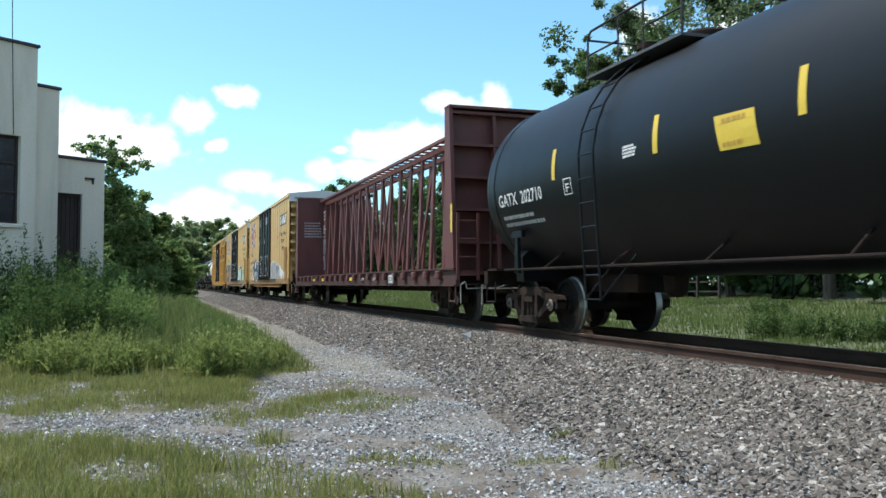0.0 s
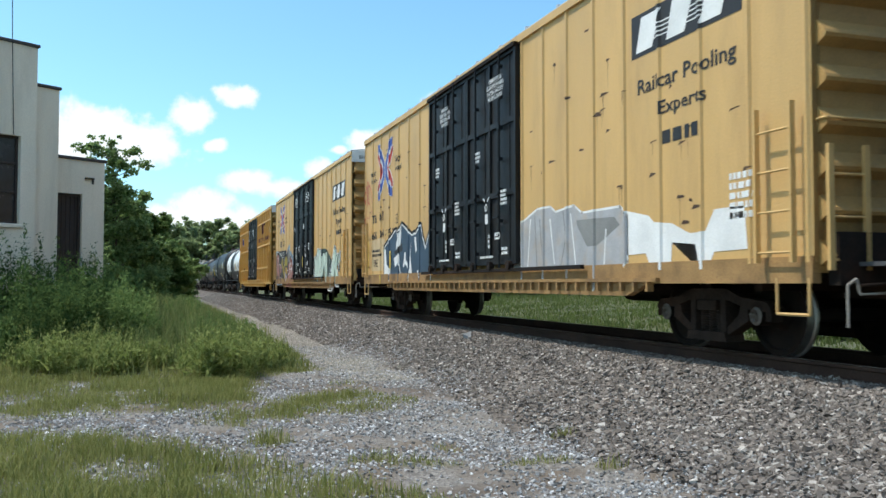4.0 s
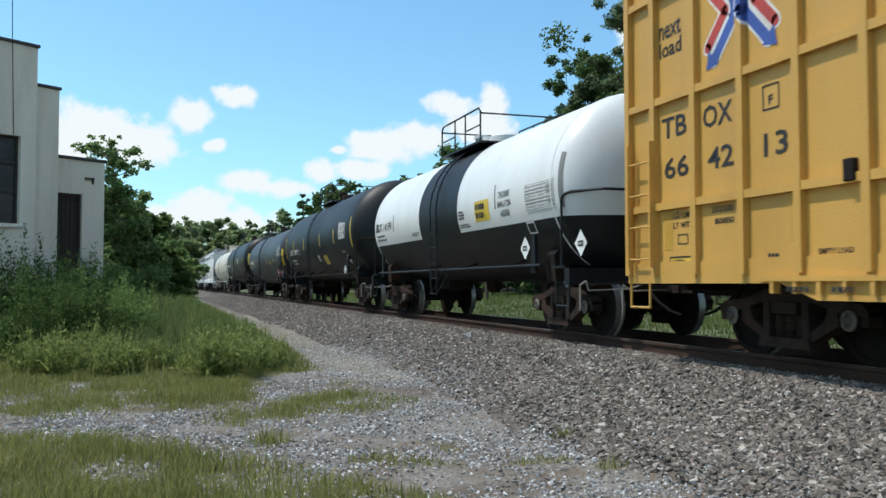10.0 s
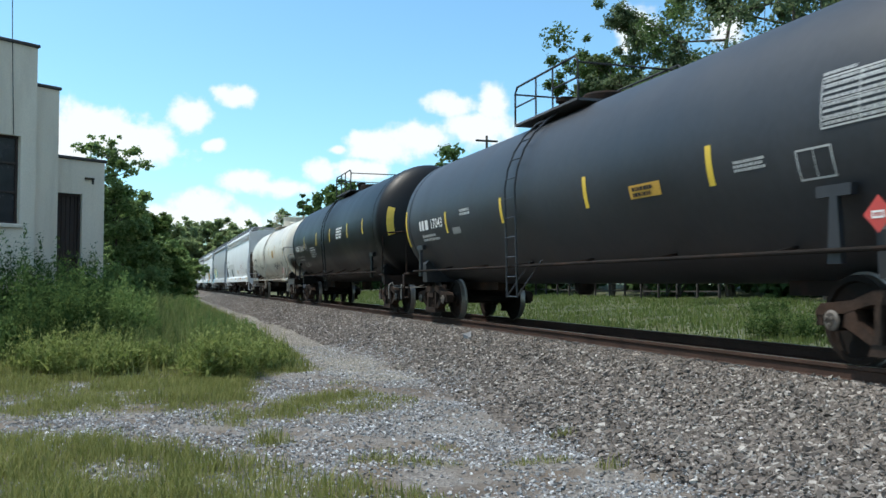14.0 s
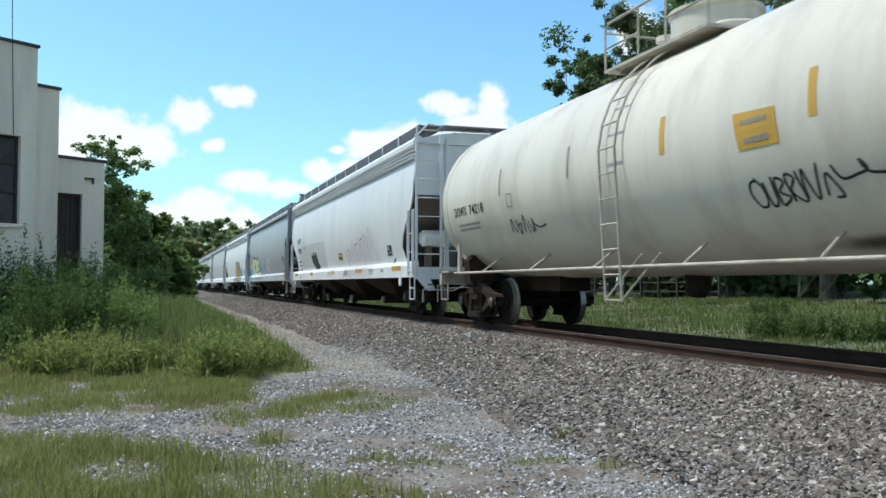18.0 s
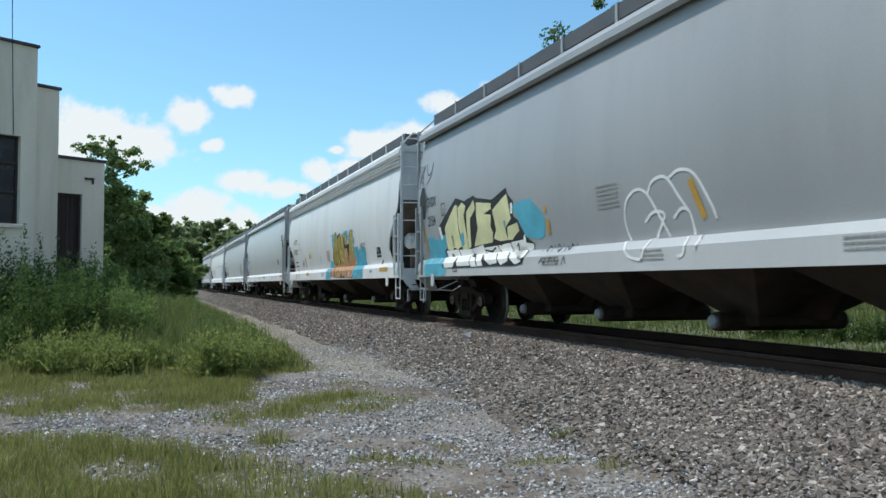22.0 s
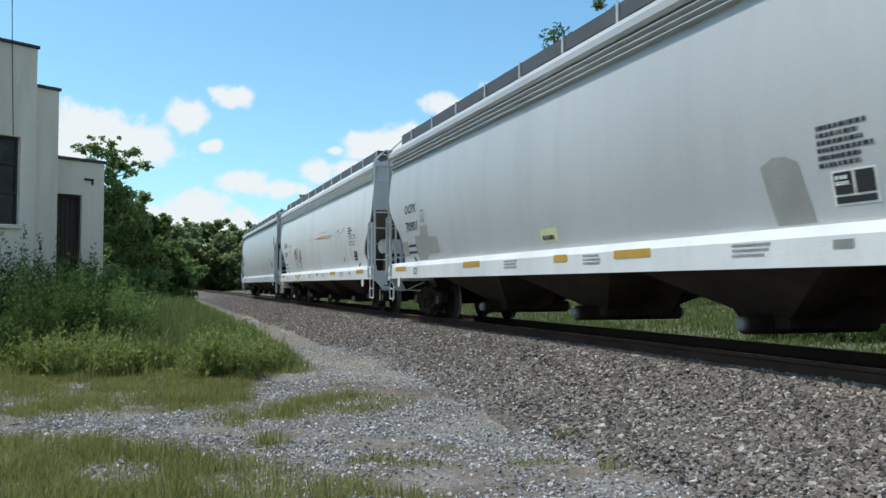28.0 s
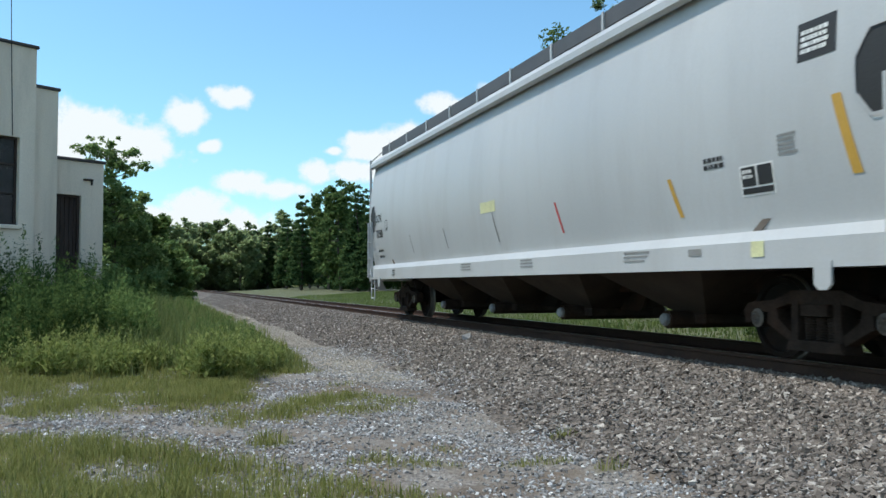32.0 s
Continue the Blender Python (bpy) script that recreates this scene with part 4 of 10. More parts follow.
def build_boxcars():
    out = flat_side(-BW + 0.045)
    dp = flat_side(-BW - 0.125)
    ES = (("CIERRE Y PONGA", 0.62), ("EL SEGURO EN AMBAS", 0.8), ("PUERTAS ANTES DE", 0.72), ("MOVER EL CARRO.", 0.66))
    EN = (("IMPORTANT", 0.46), ("CLOSE THIS DOOR", 0.70), ("BEFORE CLOSING", 0.64), ("MAIN DOOR", 0.44))
    EN2 = (("CLOSE THIS DOOR", 0.66), ("BEFORE CLOSING", 0.62), ("MAIN DOOR", 0.44), ("", 0), ("CIERRE ESTA PUERTA", 0.8), ("ANTES DE CERRAR", 0.68), ("LA PUERTA PRINCIPAL.", 0.84))
    # first yellow car
    car, f, r, ribs = boxcar(P_BOX_A, P_BOX_B, "ribs", "weathered yellow box car with black plug doors and painted pieces", M_YEL, 6.9, 11.9)
    out = ribbed_side(-BW + 0.045, ribs, 0.028)
    emblem_block(car, 4.2, 1.95, 3.72, 4.27, out)
    scuffs(car, 71, 34, 1.3, 7.6, out)
    scuffs(car, 72, 34, 13.1, 19.4, out)
    fit_on(car, "Railcar Pooling", 4.05, 2.05, 3.17, 3.42, out, M_BLACK)
    fit_on(car, "Experts", 3.55, 2.6, 2.84, 3.06, out, M_BLACK)
    bars_on(car, 3.5, 2.68, 0.95, 1, 0.16, out, M_BLACK, 3)
    painted(car, [(8.12, 0.91), (8.16, 1.44), (7.86, 1.82), (7.18, 2.01), (6.70, 2.01), (6.51, 1.91), (5.89, 1.96), (5.63, 1.83), (4.53, 1.83), (4.36, 1.70), (4.36, 1.10), (4.84, 0.89), (5.39, 0.71), (5.56, 0.87), (7.29, 0.91)], out, M_SILVER, 0.0060, M_WHITE, 0.07, label="silver block piece edged in white")
    painted(car, [(4.46, 1.79), (3.83, 1.67), (3.70, 1.58), (3.31, 1.54), (2.94, 1.40), (2.64, 1.41), (2.47, 1.64), (1.95, 1.64), (1.91, 1.18), (2.48, 1.17), (2.61, 0.98), (2.76, 0.98), (2.84, 1.27), (3.31, 1.31), (3.34, 0.98), (3.77, 0.99), (3.90, 1.20), (4.36, 1.19)], out, M_WHITE, 0.0050)
    painted(car, [(5.80, 1.75), (4.68, 1.72), (4.54, 1.60), (5.15, 1.62), (5.18, 1.35), (5.47, 1.35), (5.50, 1.63), (5.77, 1.66)], out, M_PATCHD, 0.0080)
    stroked(car, [[(7.59, 0.97), (7.45, 1.87)], [(6.70, 1.82), (6.55, 1.14)], [(5.98, 1.85), (5.81, 1.01)], [(4.91, 1.56), (4.99, 0.95)]], out, M_WHITE, 0.0090, 0.035)
    stroked(car, [[(7.09, 1.85), (6.99, 1.15)], [(6.24, 1.92), (6.15, 1.50), (6.33, 1.08)], [(7.28, 1.92), (7.19, 0.96)]], out, M_PATCHD, 0.0080, 0.030)
    bars_on(car, 2.2, 2.0, 0.55, 5, 0.07, out, M_WHITE, 4)
    cross_arrows(car, 17.15, 3.92, 1.55, out)
    fit_on(car, "next", 18.76, 18.22, 3.88, 4.02, out, M_BLACK)
    fit_on(car, "load", 18.71, 18.22, 3.68, 3.84, out, M_BLACK)
    fit_on(car, "any", 16.05, 15.55, 3.95, 4.10, out, M_BLACK)
    fit_on(car, "road", 16.05, 15.50, 3.75, 3.89, out, M_BLACK)
    for tx, a, b, z in (("TB", 18.59, 18.10, 2.54), ("OX", 17.79, 17.26, 2.54), ("66", 18.55, 18.06, 2.07), ("04", 17.72, 17.27, 2.08), ("61", 16.75, 16.27, 2.08)):
        fit_on(car, tx, a, b, z, z + 0.225, out, M_BLACK)
    frame_on(car, "plate_letter_box", 16.02, 15.74, 2.38, 2.62, 0.02, out, M_BLACK)
    fit_on(car, "F", 15.92, 15.84, 2.42, 2.52, out, M_BLACK)
    scrawl(car, [[(0.1, 0.62), (0.05, 0.8), (0.25, 1.0), (0.45, 0.98), (0.5, 0.6)], [(0.18, 0.64), (0.22, 0.95), (0.3, 0.66)], [(0.3, 0.97), (0.36, 0.62), (0.42, 0.96)], [(0.45, 0.98), (0.75, 0.88), (0.95, 0.7), (0.98, 0.55)], [(0.52, 0.95), (0.8, 0.78), (0.92, 0.6)],
                 [(0.25, 0.6), (0.2, 0.45), (0.35, 0.36), (0.62, 0.4), (0.66, 0.56), (0.45, 0.64), (0.25, 0.58)], [(0.12, 0.4), (0.05, 0.3), (0.2, 0.24), (0.28, 0.34)], [(0.15, 0.22), (0.2, 0.05), (0.3, 0.0), (0.38, 0.12), (0.4, 0.26)], [(0.28, 0.24), (0.3, 0.1), (0.36, 0.25)], [(0.88, 0.5), (0.9, 0.42)], [(0.95, 0.5), (0.94, 0.44)]],
           19.5, 2.15, 0.92, 1.62, 0.022, out, M_RED, label="thin red line drawing")
    lay(car, "white_patch", [(18.65, 1.18), (17.17, 1.18), (17.17, 2.02), (17.6, 2.1), (18.65, 2.05)], [(0, 1, 2, 3, 4)], out, M_PATCHC, 0.003)
    bars_on(car, 18.5, 1.78, 1.1, 2, 0.07, out, M_BLACK, 21, 0.8)
    scrawl(car, [[(0, 1), (0.1, 0.4), (0.2, 1)], [(0.1, 0.4), (0.1, 0)], [(0.3, 0), (0.34, 1), (0.42, 0.4), (0.5, 1), (0.54, 0)], [(0.95, 1), (0.65, 1), (0.65, 0), (0.95, 0)], [(0.65, 0.5), (0.9, 0.5)]], 18.42, 1.32, 0.5, 0.16, 0.03, out, M_BLACK)
    rect_on(car, "yellow_stripe", 19.06, 19.17, 1.2, 2.06, out, M_STRIPE)
    rect_on(car, "yellow_label", 17.14, 17.63, 0.82, 1.06, out, M_STRIPE, 0.006)
    painted(car, [(17.19, 1.78), (16.91, 1.87), (16.07, 2.18), (15.97, 2.18), (15.87, 1.98), (15.80, 2.10), (15.44, 2.29), (15.29, 2.25), (14.53, 1.97), (14.28, 2.01), (14.26, 1.97), (13.78, 2.17), (13.68, 1.95), (13.40, 1.60), (13.10, 1.95), (12.92, 1.90), (12.95, 0.80), (15.60, 0.80), (17.16, 0.98)], out, M_NAVY, 0.006, M_WHITE, 0.09, M_BLACK, label="slate-blue block letters edged in white")
    painted(car, [(17.17, 1.71), (17.06, 1.77), (16.94, 1.33), (16.57, 1.22), (16.55, 1.07), (16.93, 1.00), (17.18, 1.11)], out, M_WHITE, 0.0080)
    painted(car, [(15.81, 2.04), (15.47, 2.25), (15.53, 1.87), (15.71, 1.66), (15.94, 1.68), (15.97, 1.87), (15.74, 1.88)], out, M_WHITE, 0.0080)
    painted(car, [(16.19, 1.49), (15.68, 1.59), (15.65, 1.39), (16.09, 1.25)], out, M_WHITE, 0.0080)
    painted(car, [(15.16, 1.61), (15.07, 1.60), (15.05, 1.41), (14.78, 1.26), (14.78, 1.17), (15.13, 1.32), (15.22, 1.23), (15.31, 1.25)], out, M_WHITE, 0.0080)
    painted(car, [(14.55, 1.90), (14.64, 1.51), (14.58, 1.29), (14.46, 1.00), (14.78, 0.93), (14.74, 1.19), (14.68, 1.51)], out, M_WHITE, 0.0080)
    painted(car, [(14.27, 1.95), (14.16, 1.92), (14.07, 1.62), (14.20, 1.56), (14.29, 1.85)], out, M_WHITE, 0.0080)
    painted(car, [(14.05, 1.14), (13.89, 1.16), (13.82, 0.97), (13.98, 0.95), (14.07, 0.86)], out, M_WHITE, 0.0080)
    painted(car, [(16.15, 1.65), (15.37, 1.85), (15.37, 1.65), (16.08, 1.56)], out, M_BLACK, 0.0090)
    stroked(car, [[(15.70, 1.37), (15.56, 1.06), (15.50, 0.86)], [(14.86, 0.88), (13.90, 0.91)]], out, M_WHITE, 0.0080, 0.050)
    rect_on(car, "yellow_stripe", 16.45, 16.57, 1.23, 1.69, out, M_STRIPE, 0.03)
    door_marks(car, 9.06, 11.52, dp, (8.6, 4.5, ES), (11.45, 4.5, EN))
    # second yellow car
    car, f, r, ribs = boxcar(P_BOX_B, P_BOX_C, "ribs", "yellow box car with black doors, mint and brown painted pieces", M_YEL, 6.9, 11.9)
    out = ribbed_side(-BW + 0.045, ribs, 0.028)
    emblem_block(car, 4.17, 1.90, 3.71, 4.26, out)
    scuffs(car, 73, 20, 1.3, 7.6, out)
    scuffs(car, 74, 20, 13.1, 19.4, out)
    fit_on(car, "Railcar Pooling", 3.98, 1.98, 3.16, 3.42, out, M_BLACK)
    fit_on(car, "Experts", 3.46, 2.51, 2.84, 3.06, out, M_BLACK)
    bars_on(car, 3.45, 2.67, 0.95, 1, 0.16, out, M_BLACK, 5)
    bars_on(car, 2.34, 2.47, 0.6, 8, 0.06, out, M_OCHRE, 6, 0.9)
    painted(car, [(7.76, 1.79), (7.19, 2.13), (6.62, 2.14), (5.27, 2.11), (5.00, 1.97), (4.26, 1.68), (4.16, 1.58), (4.33, 1.22), (4.91, 0.65), (7.71, 0.94)], out, M_DGREEN, 0.0040)
    painted(car, [(7.76, 1.82), (7.56, 1.83), (7.30, 1.74), (7.19, 2.10), (6.94, 2.13), (6.82, 1.78), (6.62, 2.12), (6.42, 1.96), (6.33, 1.53), (6.73, 1.48), (6.39, 0.93), (7.04, 0.91), (7.20, 1.38), (7.31, 1.01), (7.71, 1.04)], out, M_MINT, 0.0090, M_BLACK, 0.06, M_WHITE, label="mint letters shaded in black")
    painted(car, [(6.23, 1.76), (5.87, 1.97), (5.56, 1.92), (5.28, 1.73), (5.21, 1.42), (5.29, 0.92), (5.61, 0.90), (5.63, 1.45), (5.78, 1.52), (5.97, 1.15), (6.34, 0.93), (6.53, 1.31), (6.29, 1.48)], out, M_MINT, 0.0120, M_BLACK, 0.06)
    painted(car, [(5.40, 1.93), (5.08, 2.00), (5.06, 0.90), (5.25, 0.90), (5.24, 1.72)], out, M_MINT, 0.0150, M_BLACK, 0.05)
    painted(car, [(6.73, 1.31), (6.48, 1.35), (6.01, 1.15), (6.06, 0.93), (6.34, 0.92)], out, M_PATCH, 0.0100)
    painted(car, [(4.16, 1.60), (3.77, 2.09), (3.62, 2.11), (3.48, 2.02), (3.43, 1.76), (3.07, 1.81), (3.24, 1.50), (3.38, 1.36), (3.09, 1.07), (2.96, 0.80), (3.47, 0.80), (3.55, 1.26), (3.79, 1.31), (3.89, 0.80), (4.28, 0.64), (4.91, 0.65), (4.68, 1.11), (4.33, 1.22)], out, M_MINT, 0.0120, M_BLACK, 0.07, M_WHITE)
    painted(car, [(4.84, 0.67), (4.65, 1.07), (4.27, 1.16), (4.17, 0.99), (4.28, 0.70)], out, M_PATCH, 0.0140)
    painted(car, [(3.76, 1.50), (3.63, 1.79), (3.59, 1.48)], out, M_DGREEN, 0.0150)
    painted(car, [(3.07, 1.69), (2.81, 1.95), (2.70, 1.89), (2.71, 1.62), (2.87, 1.52), (3.10, 1.50)], out, M_MINT, 0.0120, M_BLACK, 0.05, M_WHITE)
    painted(car, [(3.29, 1.39), (3.23, 1.71), (2.83, 1.97), (3.05, 1.69), (3.17, 1.40)], out, M_DGREEN, 0.0140)
    painted(car, [(3.10, 1.49), (2.70, 1.47), (2.69, 1.23), (3.09, 1.24)], out, M_BLACK, 0.0060)
    stroked(car, [[(4.67, 1.56), (4.53, 1.71), (4.45, 1.64), (4.57, 1.39)], [(3.00, 1.43), (2.99, 1.27)], [(2.85, 1.43), (2.84, 1.27)], [(3.41, 0.94), (3.31, 0.81), (3.09, 0.87)], [(6.92, 2.00), (6.84, 1.75)]], out, M_WHITE, 0.0160, 0.030)
    cross_arrows(car, 17.1, 3.97, 1.42, out)
    fit_on(car, "any", 16.12, 15.58, 3.90, 4.04, out, M_BLACK)
    fit_on(car, "road", 16.15, 15.52, 3.72, 3.86, out, M_BLACK)
    fit_on(car, "next", 18.74, 18.2, 3.92, 4.06, out, M_BLACK)
    fit_on(car, "load", 18.58, 18.16, 3.70, 3.85, out, M_BLACK)
    fit_on(car, "TB", 17.72, 17.18, 2.64, 2.91, out, M_BLACK)
    fit_on(car, "OX", 16.98, 16.38, 2.66, 2.91, out, M_BLACK)
    lay(car, "number_panel", [(18.2, 2.14), (15.61, 2.12), (15.61, 2.42), (18.2, 2.46)], [(0, 1, 2, 3)], out, M_BLACK, 0.020)
    fit_on(car, "665", 17.66, 17.10, 2.19, 2.37, out, M_WHITE, 0.026)
    fit_on(car, "657", 16.84, 16.30, 2.19, 2.37, out, M_WHITE, 0.026)
    painted(car, [(15.61, 2.21), (15.26, 2.53), (14.57, 2.68), (14.58, 2.35), (14.18, 2.34), (13.91, 2.26), (13.65, 2.12), (13.39, 2.30), (12.96, 2.24), (12.86, 1.92), (12.94, 1.63), (12.59, 1.42), (12.61, 0.99), (12.88, 0.91)], out, M_SKYBLUE, 0.0040)
    painted(car, [(19.54, 2.47), (18.73, 2.50), (18.19, 2.34), (17.45, 2.19), (17.46, 1.98), (18.73, 2.09), (19.54, 1.98)], out, M_SKYBLUE, 0.0040)
    painted(car, [(19.54, 2.21), (19.02, 2.42), (18.53, 2.42), (18.07, 2.14), (17.46, 2.14), (16.89, 2.08), (15.70, 2.22), (15.22, 2.40), (14.85, 2.49), (14.62, 2.32), (14.47, 2.06), (14.18, 2.22), (14.01, 2.22), (13.84, 1.99), (13.66, 1.68), (13.06, 1.64), (12.87, 1.24), (12.88, 0.90), (15.28, 0.87), (15.28, 0.83), (19.32, 0.81)], out, M_UMBER, 0.0060, M_WHITE, 0.04, M_SKYBLUE, label="dense pink, olive and brown painted piece")
    painted(car, [(19.24, 2.24), (18.73, 2.39), (18.33, 2.22), (18.27, 1.73), (18.14, 1.36), (18.74, 1.16), (19.17, 1.40)], out, M_PINK, 0.0090, M_BLACK, 0.04)
    painted(car, [(18.20, 1.83), (17.70, 1.83), (17.32, 1.63), (17.58, 1.34), (18.01, 1.20), (17.88, 1.61)], out, M_PINK, 0.0090, M_BLACK, 0.04)
    painted(car, [(19.50, 1.69), (19.26, 1.74), (19.23, 1.17), (19.47, 1.18)], out, M_GOLD, 0.0090)
    painted(car, [(18.88, 1.17), (18.20, 1.33), (17.83, 1.09), (17.83, 0.84), (18.89, 0.83)], out, M_BROWN, 0.0090)
    painted(car, [(17.46, 1.83), (17.22, 2.06), (16.84, 2.03), (16.58, 1.63), (16.09, 1.28), (16.04, 0.97), (16.28, 1.02), (17.01, 1.56)], out, M_OLIVE, 0.0090, M_BLACK, 0.04)
    painted(car, [(16.43, 1.67), (16.07, 2.12), (15.52, 2.13), (15.31, 1.96), (15.35, 1.69), (16.08, 1.69), (16.18, 1.54)], out, M_OLIVE, 0.0090, M_BLACK, 0.04)
    painted(car, [(17.59, 0.89), (17.12, 1.13), (16.38, 0.99), (16.00, 0.92), (16.00, 0.82), (17.47, 0.82)], out, M_OLIVE, 0.0100)
    painted(car, [(16.08, 1.62), (15.36, 1.59), (15.32, 1.30), (15.71, 1.34)], out, M_GOLD, 0.0100)
    painted(car, [(16.18, 1.38), (15.90, 1.39), (15.45, 1.09), (15.20, 0.87), (15.45, 0.87), (15.90, 0.97)], out, M_LAVENDER, 0.0100, M_BLACK, 0.03)
    painted(car, [(15.22, 1.89), (15.13, 2.30), (14.85, 2.45), (14.66, 2.32), (14.58, 2.07), (14.78, 1.85), (15.02, 1.79)], out, M_PATCHD, 0.0100, M_BLACK, 0.03)
    painted(car, [(14.78, 1.77), (14.51, 1.83), (14.49, 0.95), (15.24, 0.88), (15.11, 1.08), (14.79, 1.24)], out, M_PINK, 0.0100)
    painted(car, [(14.45, 1.84), (14.18, 2.03), (13.78, 1.91), (13.72, 1.57), (13.79, 1.31), (13.67, 1.05), (13.13, 1.00), (13.13, 0.89), (14.42, 0.88)], out, M_PINK, 0.0100)
    painted(car, [(14.47, 2.00), (13.72, 1.92), (13.72, 1.79), (14.48, 1.86)], out, M_OXIDE, 0.0120)
    painted(car, [(13.66, 1.40), (13.41, 1.44), (13.13, 1.00), (13.67, 1.05)], out, M_OXIDE, 0.0120)
    painted(car, [(15.15, 1.25), (14.79, 1.52), (14.63, 1.45), (14.79, 1.12), (15.20, 1.08)], out, M_OXIDE, 0.0120)
    painted(car, [(13.59, 1.62), (13.06, 1.60), (13.06, 1.28), (13.29, 1.29)], out, M_BROWN, 0.0120, M_BLACK, 0.03)
    painted(car, [(13.05, 1.58), (12.93, 1.59), (12.94, 1.17), (13.05, 1.24)], out, M_GOLD, 0.0120)
    painted(car, [(12.87, 1.30), (12.58, 1.40), (12.58, 1.28)], out, M_BROWN, 0.0120, M_WHITE, 0.03)
    stroked(car, [[(13.59, 2.02), (13.40, 2.12), (13.10, 2.13), (13.08, 2.07), (13.34, 2.03), (13.59, 1.98)], [(14.56, 1.91), (14.56, 1.51), (14.79, 1.24)], [(14.45, 1.50), (13.92, 1.49)], [(14.46, 1.86), (14.46, 1.23)], [(14.33, 1.73), (14.05, 1.77), (13.79, 1.50), (13.92, 1.34), (14.20, 1.41)], [(13.38, 1.42), (13.10, 1.04)], [(19.16, 2.07), (19.10, 1.50)], [(18.53, 2.13), (18.40, 1.69)], [(16.57, 2.01), (16.48, 1.62)], [(15.99, 1.33), (15.63, 0.96)], [(18.07, 1.82), (17.58, 1.78), (17.34, 1.60)], [(17.58, 1.14), (17.24, 0.88)], [(15.23, 1.46), (14.87, 1.44)]], out, M_WHITE, 0.0160, 0.035)
    stroked(car, [[(17.23, 1.67), (16.69, 1.35), (16.28, 1.02)], [(16.37, 1.76), (15.99, 1.51)], [(15.10, 2.09), (14.94, 1.86)], [(14.33, 1.61), (14.02, 1.51)], [(14.03, 1.29), (13.86, 1.09)], [(18.87, 2.16), (18.74, 1.49)], [(18.74, 1.93), (18.26, 1.84)], [(17.82, 1.60), (17.95, 1.25)]], out, M_BLACK, 0.0150, 0.035)
    for a in (14.85, 14.3, 13.75):
        rect_on(car, "spray_block", a - 0.22, a, 0.68, 0.86, flat_side(-BW - 0.045), M_OXIDE, 0.003, nv=1)
    door_marks(car, 9.06, 11.52, dp, (8.6, 4.5, ES), (11.45, 4.5, EN))
    rect_on(car, "yellow_stripe", 9.7, 9.82, 1.51, 1.96, dp, M_STRIPE)
    # amber car with outside posts
    car, f, r, ribs = boxcar(P_BOX_C, P_TANK_B, "posts", "amber box car with outside posts and black double doors", M_YEL2, 6.7, 11.65)
    post = ribbed_side(-BW + 0.045, ribs, 0.075, 0.054, 0.003)
    for a in (5.3, 4.55):
        lay(car, "emblem_bar", [(a, 4.20), (a - 0.62, 4.20), (a - 0.62, 4.36), (a, 4.36), (a - 0.22, 3.74), (a - 0.42, 3.74), (a - 0.42, 4.20), (a - 0.22, 4.20)], [(0, 1, 2, 3), (4, 5, 6, 7)], post, M_MAROON, 0.006)
    scrawl(car, [[(0, 0), (0.4, 1)], [(0.4, 0), (0, 1)]], 3.9, 3.76, 1.0, 0.58, 0.13, post, M_MAROON, 0.006, "emblem_bar")
    fit_on(car, "RAILCAR POOLING EXPERTS", 6.65, 1.84, 3.30, 3.52, post, M_BROWN)
    bars_on(car, 3.8, 2.46, 0.5, 5, 0.06, post, M_OCHRE, 9)
    bars_on(car, 2.95, 2.5, 0.5, 5, 0.06, post, M_OCHRE, 10)
    rect_on(car, "yellow_label", 1.54, 2.08, 0.98, 1.15, post, M_STRIPE)
    rect_on(car, "white_label", 2.55, 2.72, 1.23, 1.31, post, M_WHITE)
    rect_on(car, "yellow_stripe", 7.14, 7.24, 1.2, 1.7, post, M_OCHRE)
    cross_arrows(car, 17.11, 3.79, 1.14, post)
    for tx, a, b, z, h in (("next", 18.665, 18.20, 3.79, 0.2), ("load", 18.66, 18.19, 3.57, 0.19), ("any", 16.06, 15.58, 3.86, 0.19), ("road", 16.05, 15.45, 3.62, 0.16),
                           ("TB", 18.62, 18.10, 2.57, 0.25), ("OX", 17.78, 17.25, 2.56, 0.25), ("66", 18.57, 18.07, 2.08, 0.25), ("42", 17.70, 17.24, 2.09, 0.24), ("13", 16.75, 16.39, 2.10, 0.24),
                           ("LD LMT", 18.38, 17.99, 1.59, 0.07), ("LT WT", 18.39, 18.06, 1.47, 0.07), ("203200", 17.64, 17.25, 1.60, 0.07), ("80800", 17.58, 17.24, 1.47, 0.07),
                           ("EMPTY LOAD", 16.0, 15.57, 1.09, 0.055), ("7.0 ADJ BLOCK", 16.0, 15.44, 0.99, 0.055), ("F", 16.67, 16.60, 2.62, 0.10)):
        fit_on(car, tx, a, b, z, z + h, post, M_BLACK)
    frame_on(car, "plate_letter_box", 16.76, 16.51, 2.57, 2.83, 0.015, post, M_BLACK)
    rect_on(car, "yellow_label", 17.97, 18.47, 0.94, 1.14, post, M_STRIPE)
    frame_on(car, "label_border", 18.47, 17.97, 0.94, 1.14, 0.02, post, M_BLACK, 0.008)
    bars_on(car, 18.40, 1.10, 0.34, 2, 0.04, post, M_BLACK, 91, lift=0.008)
    for a, b in ((18.41, 18.58), (16.28, 16.38)):
        rect_on(car, "reflective_strip", a, b, 1.22, 1.70, post, M_OCHRE)
    frame_on(car, "stencil_box", 18.30, 18.10, 1.28, 1.40, 0.012, post, M_BLACK)
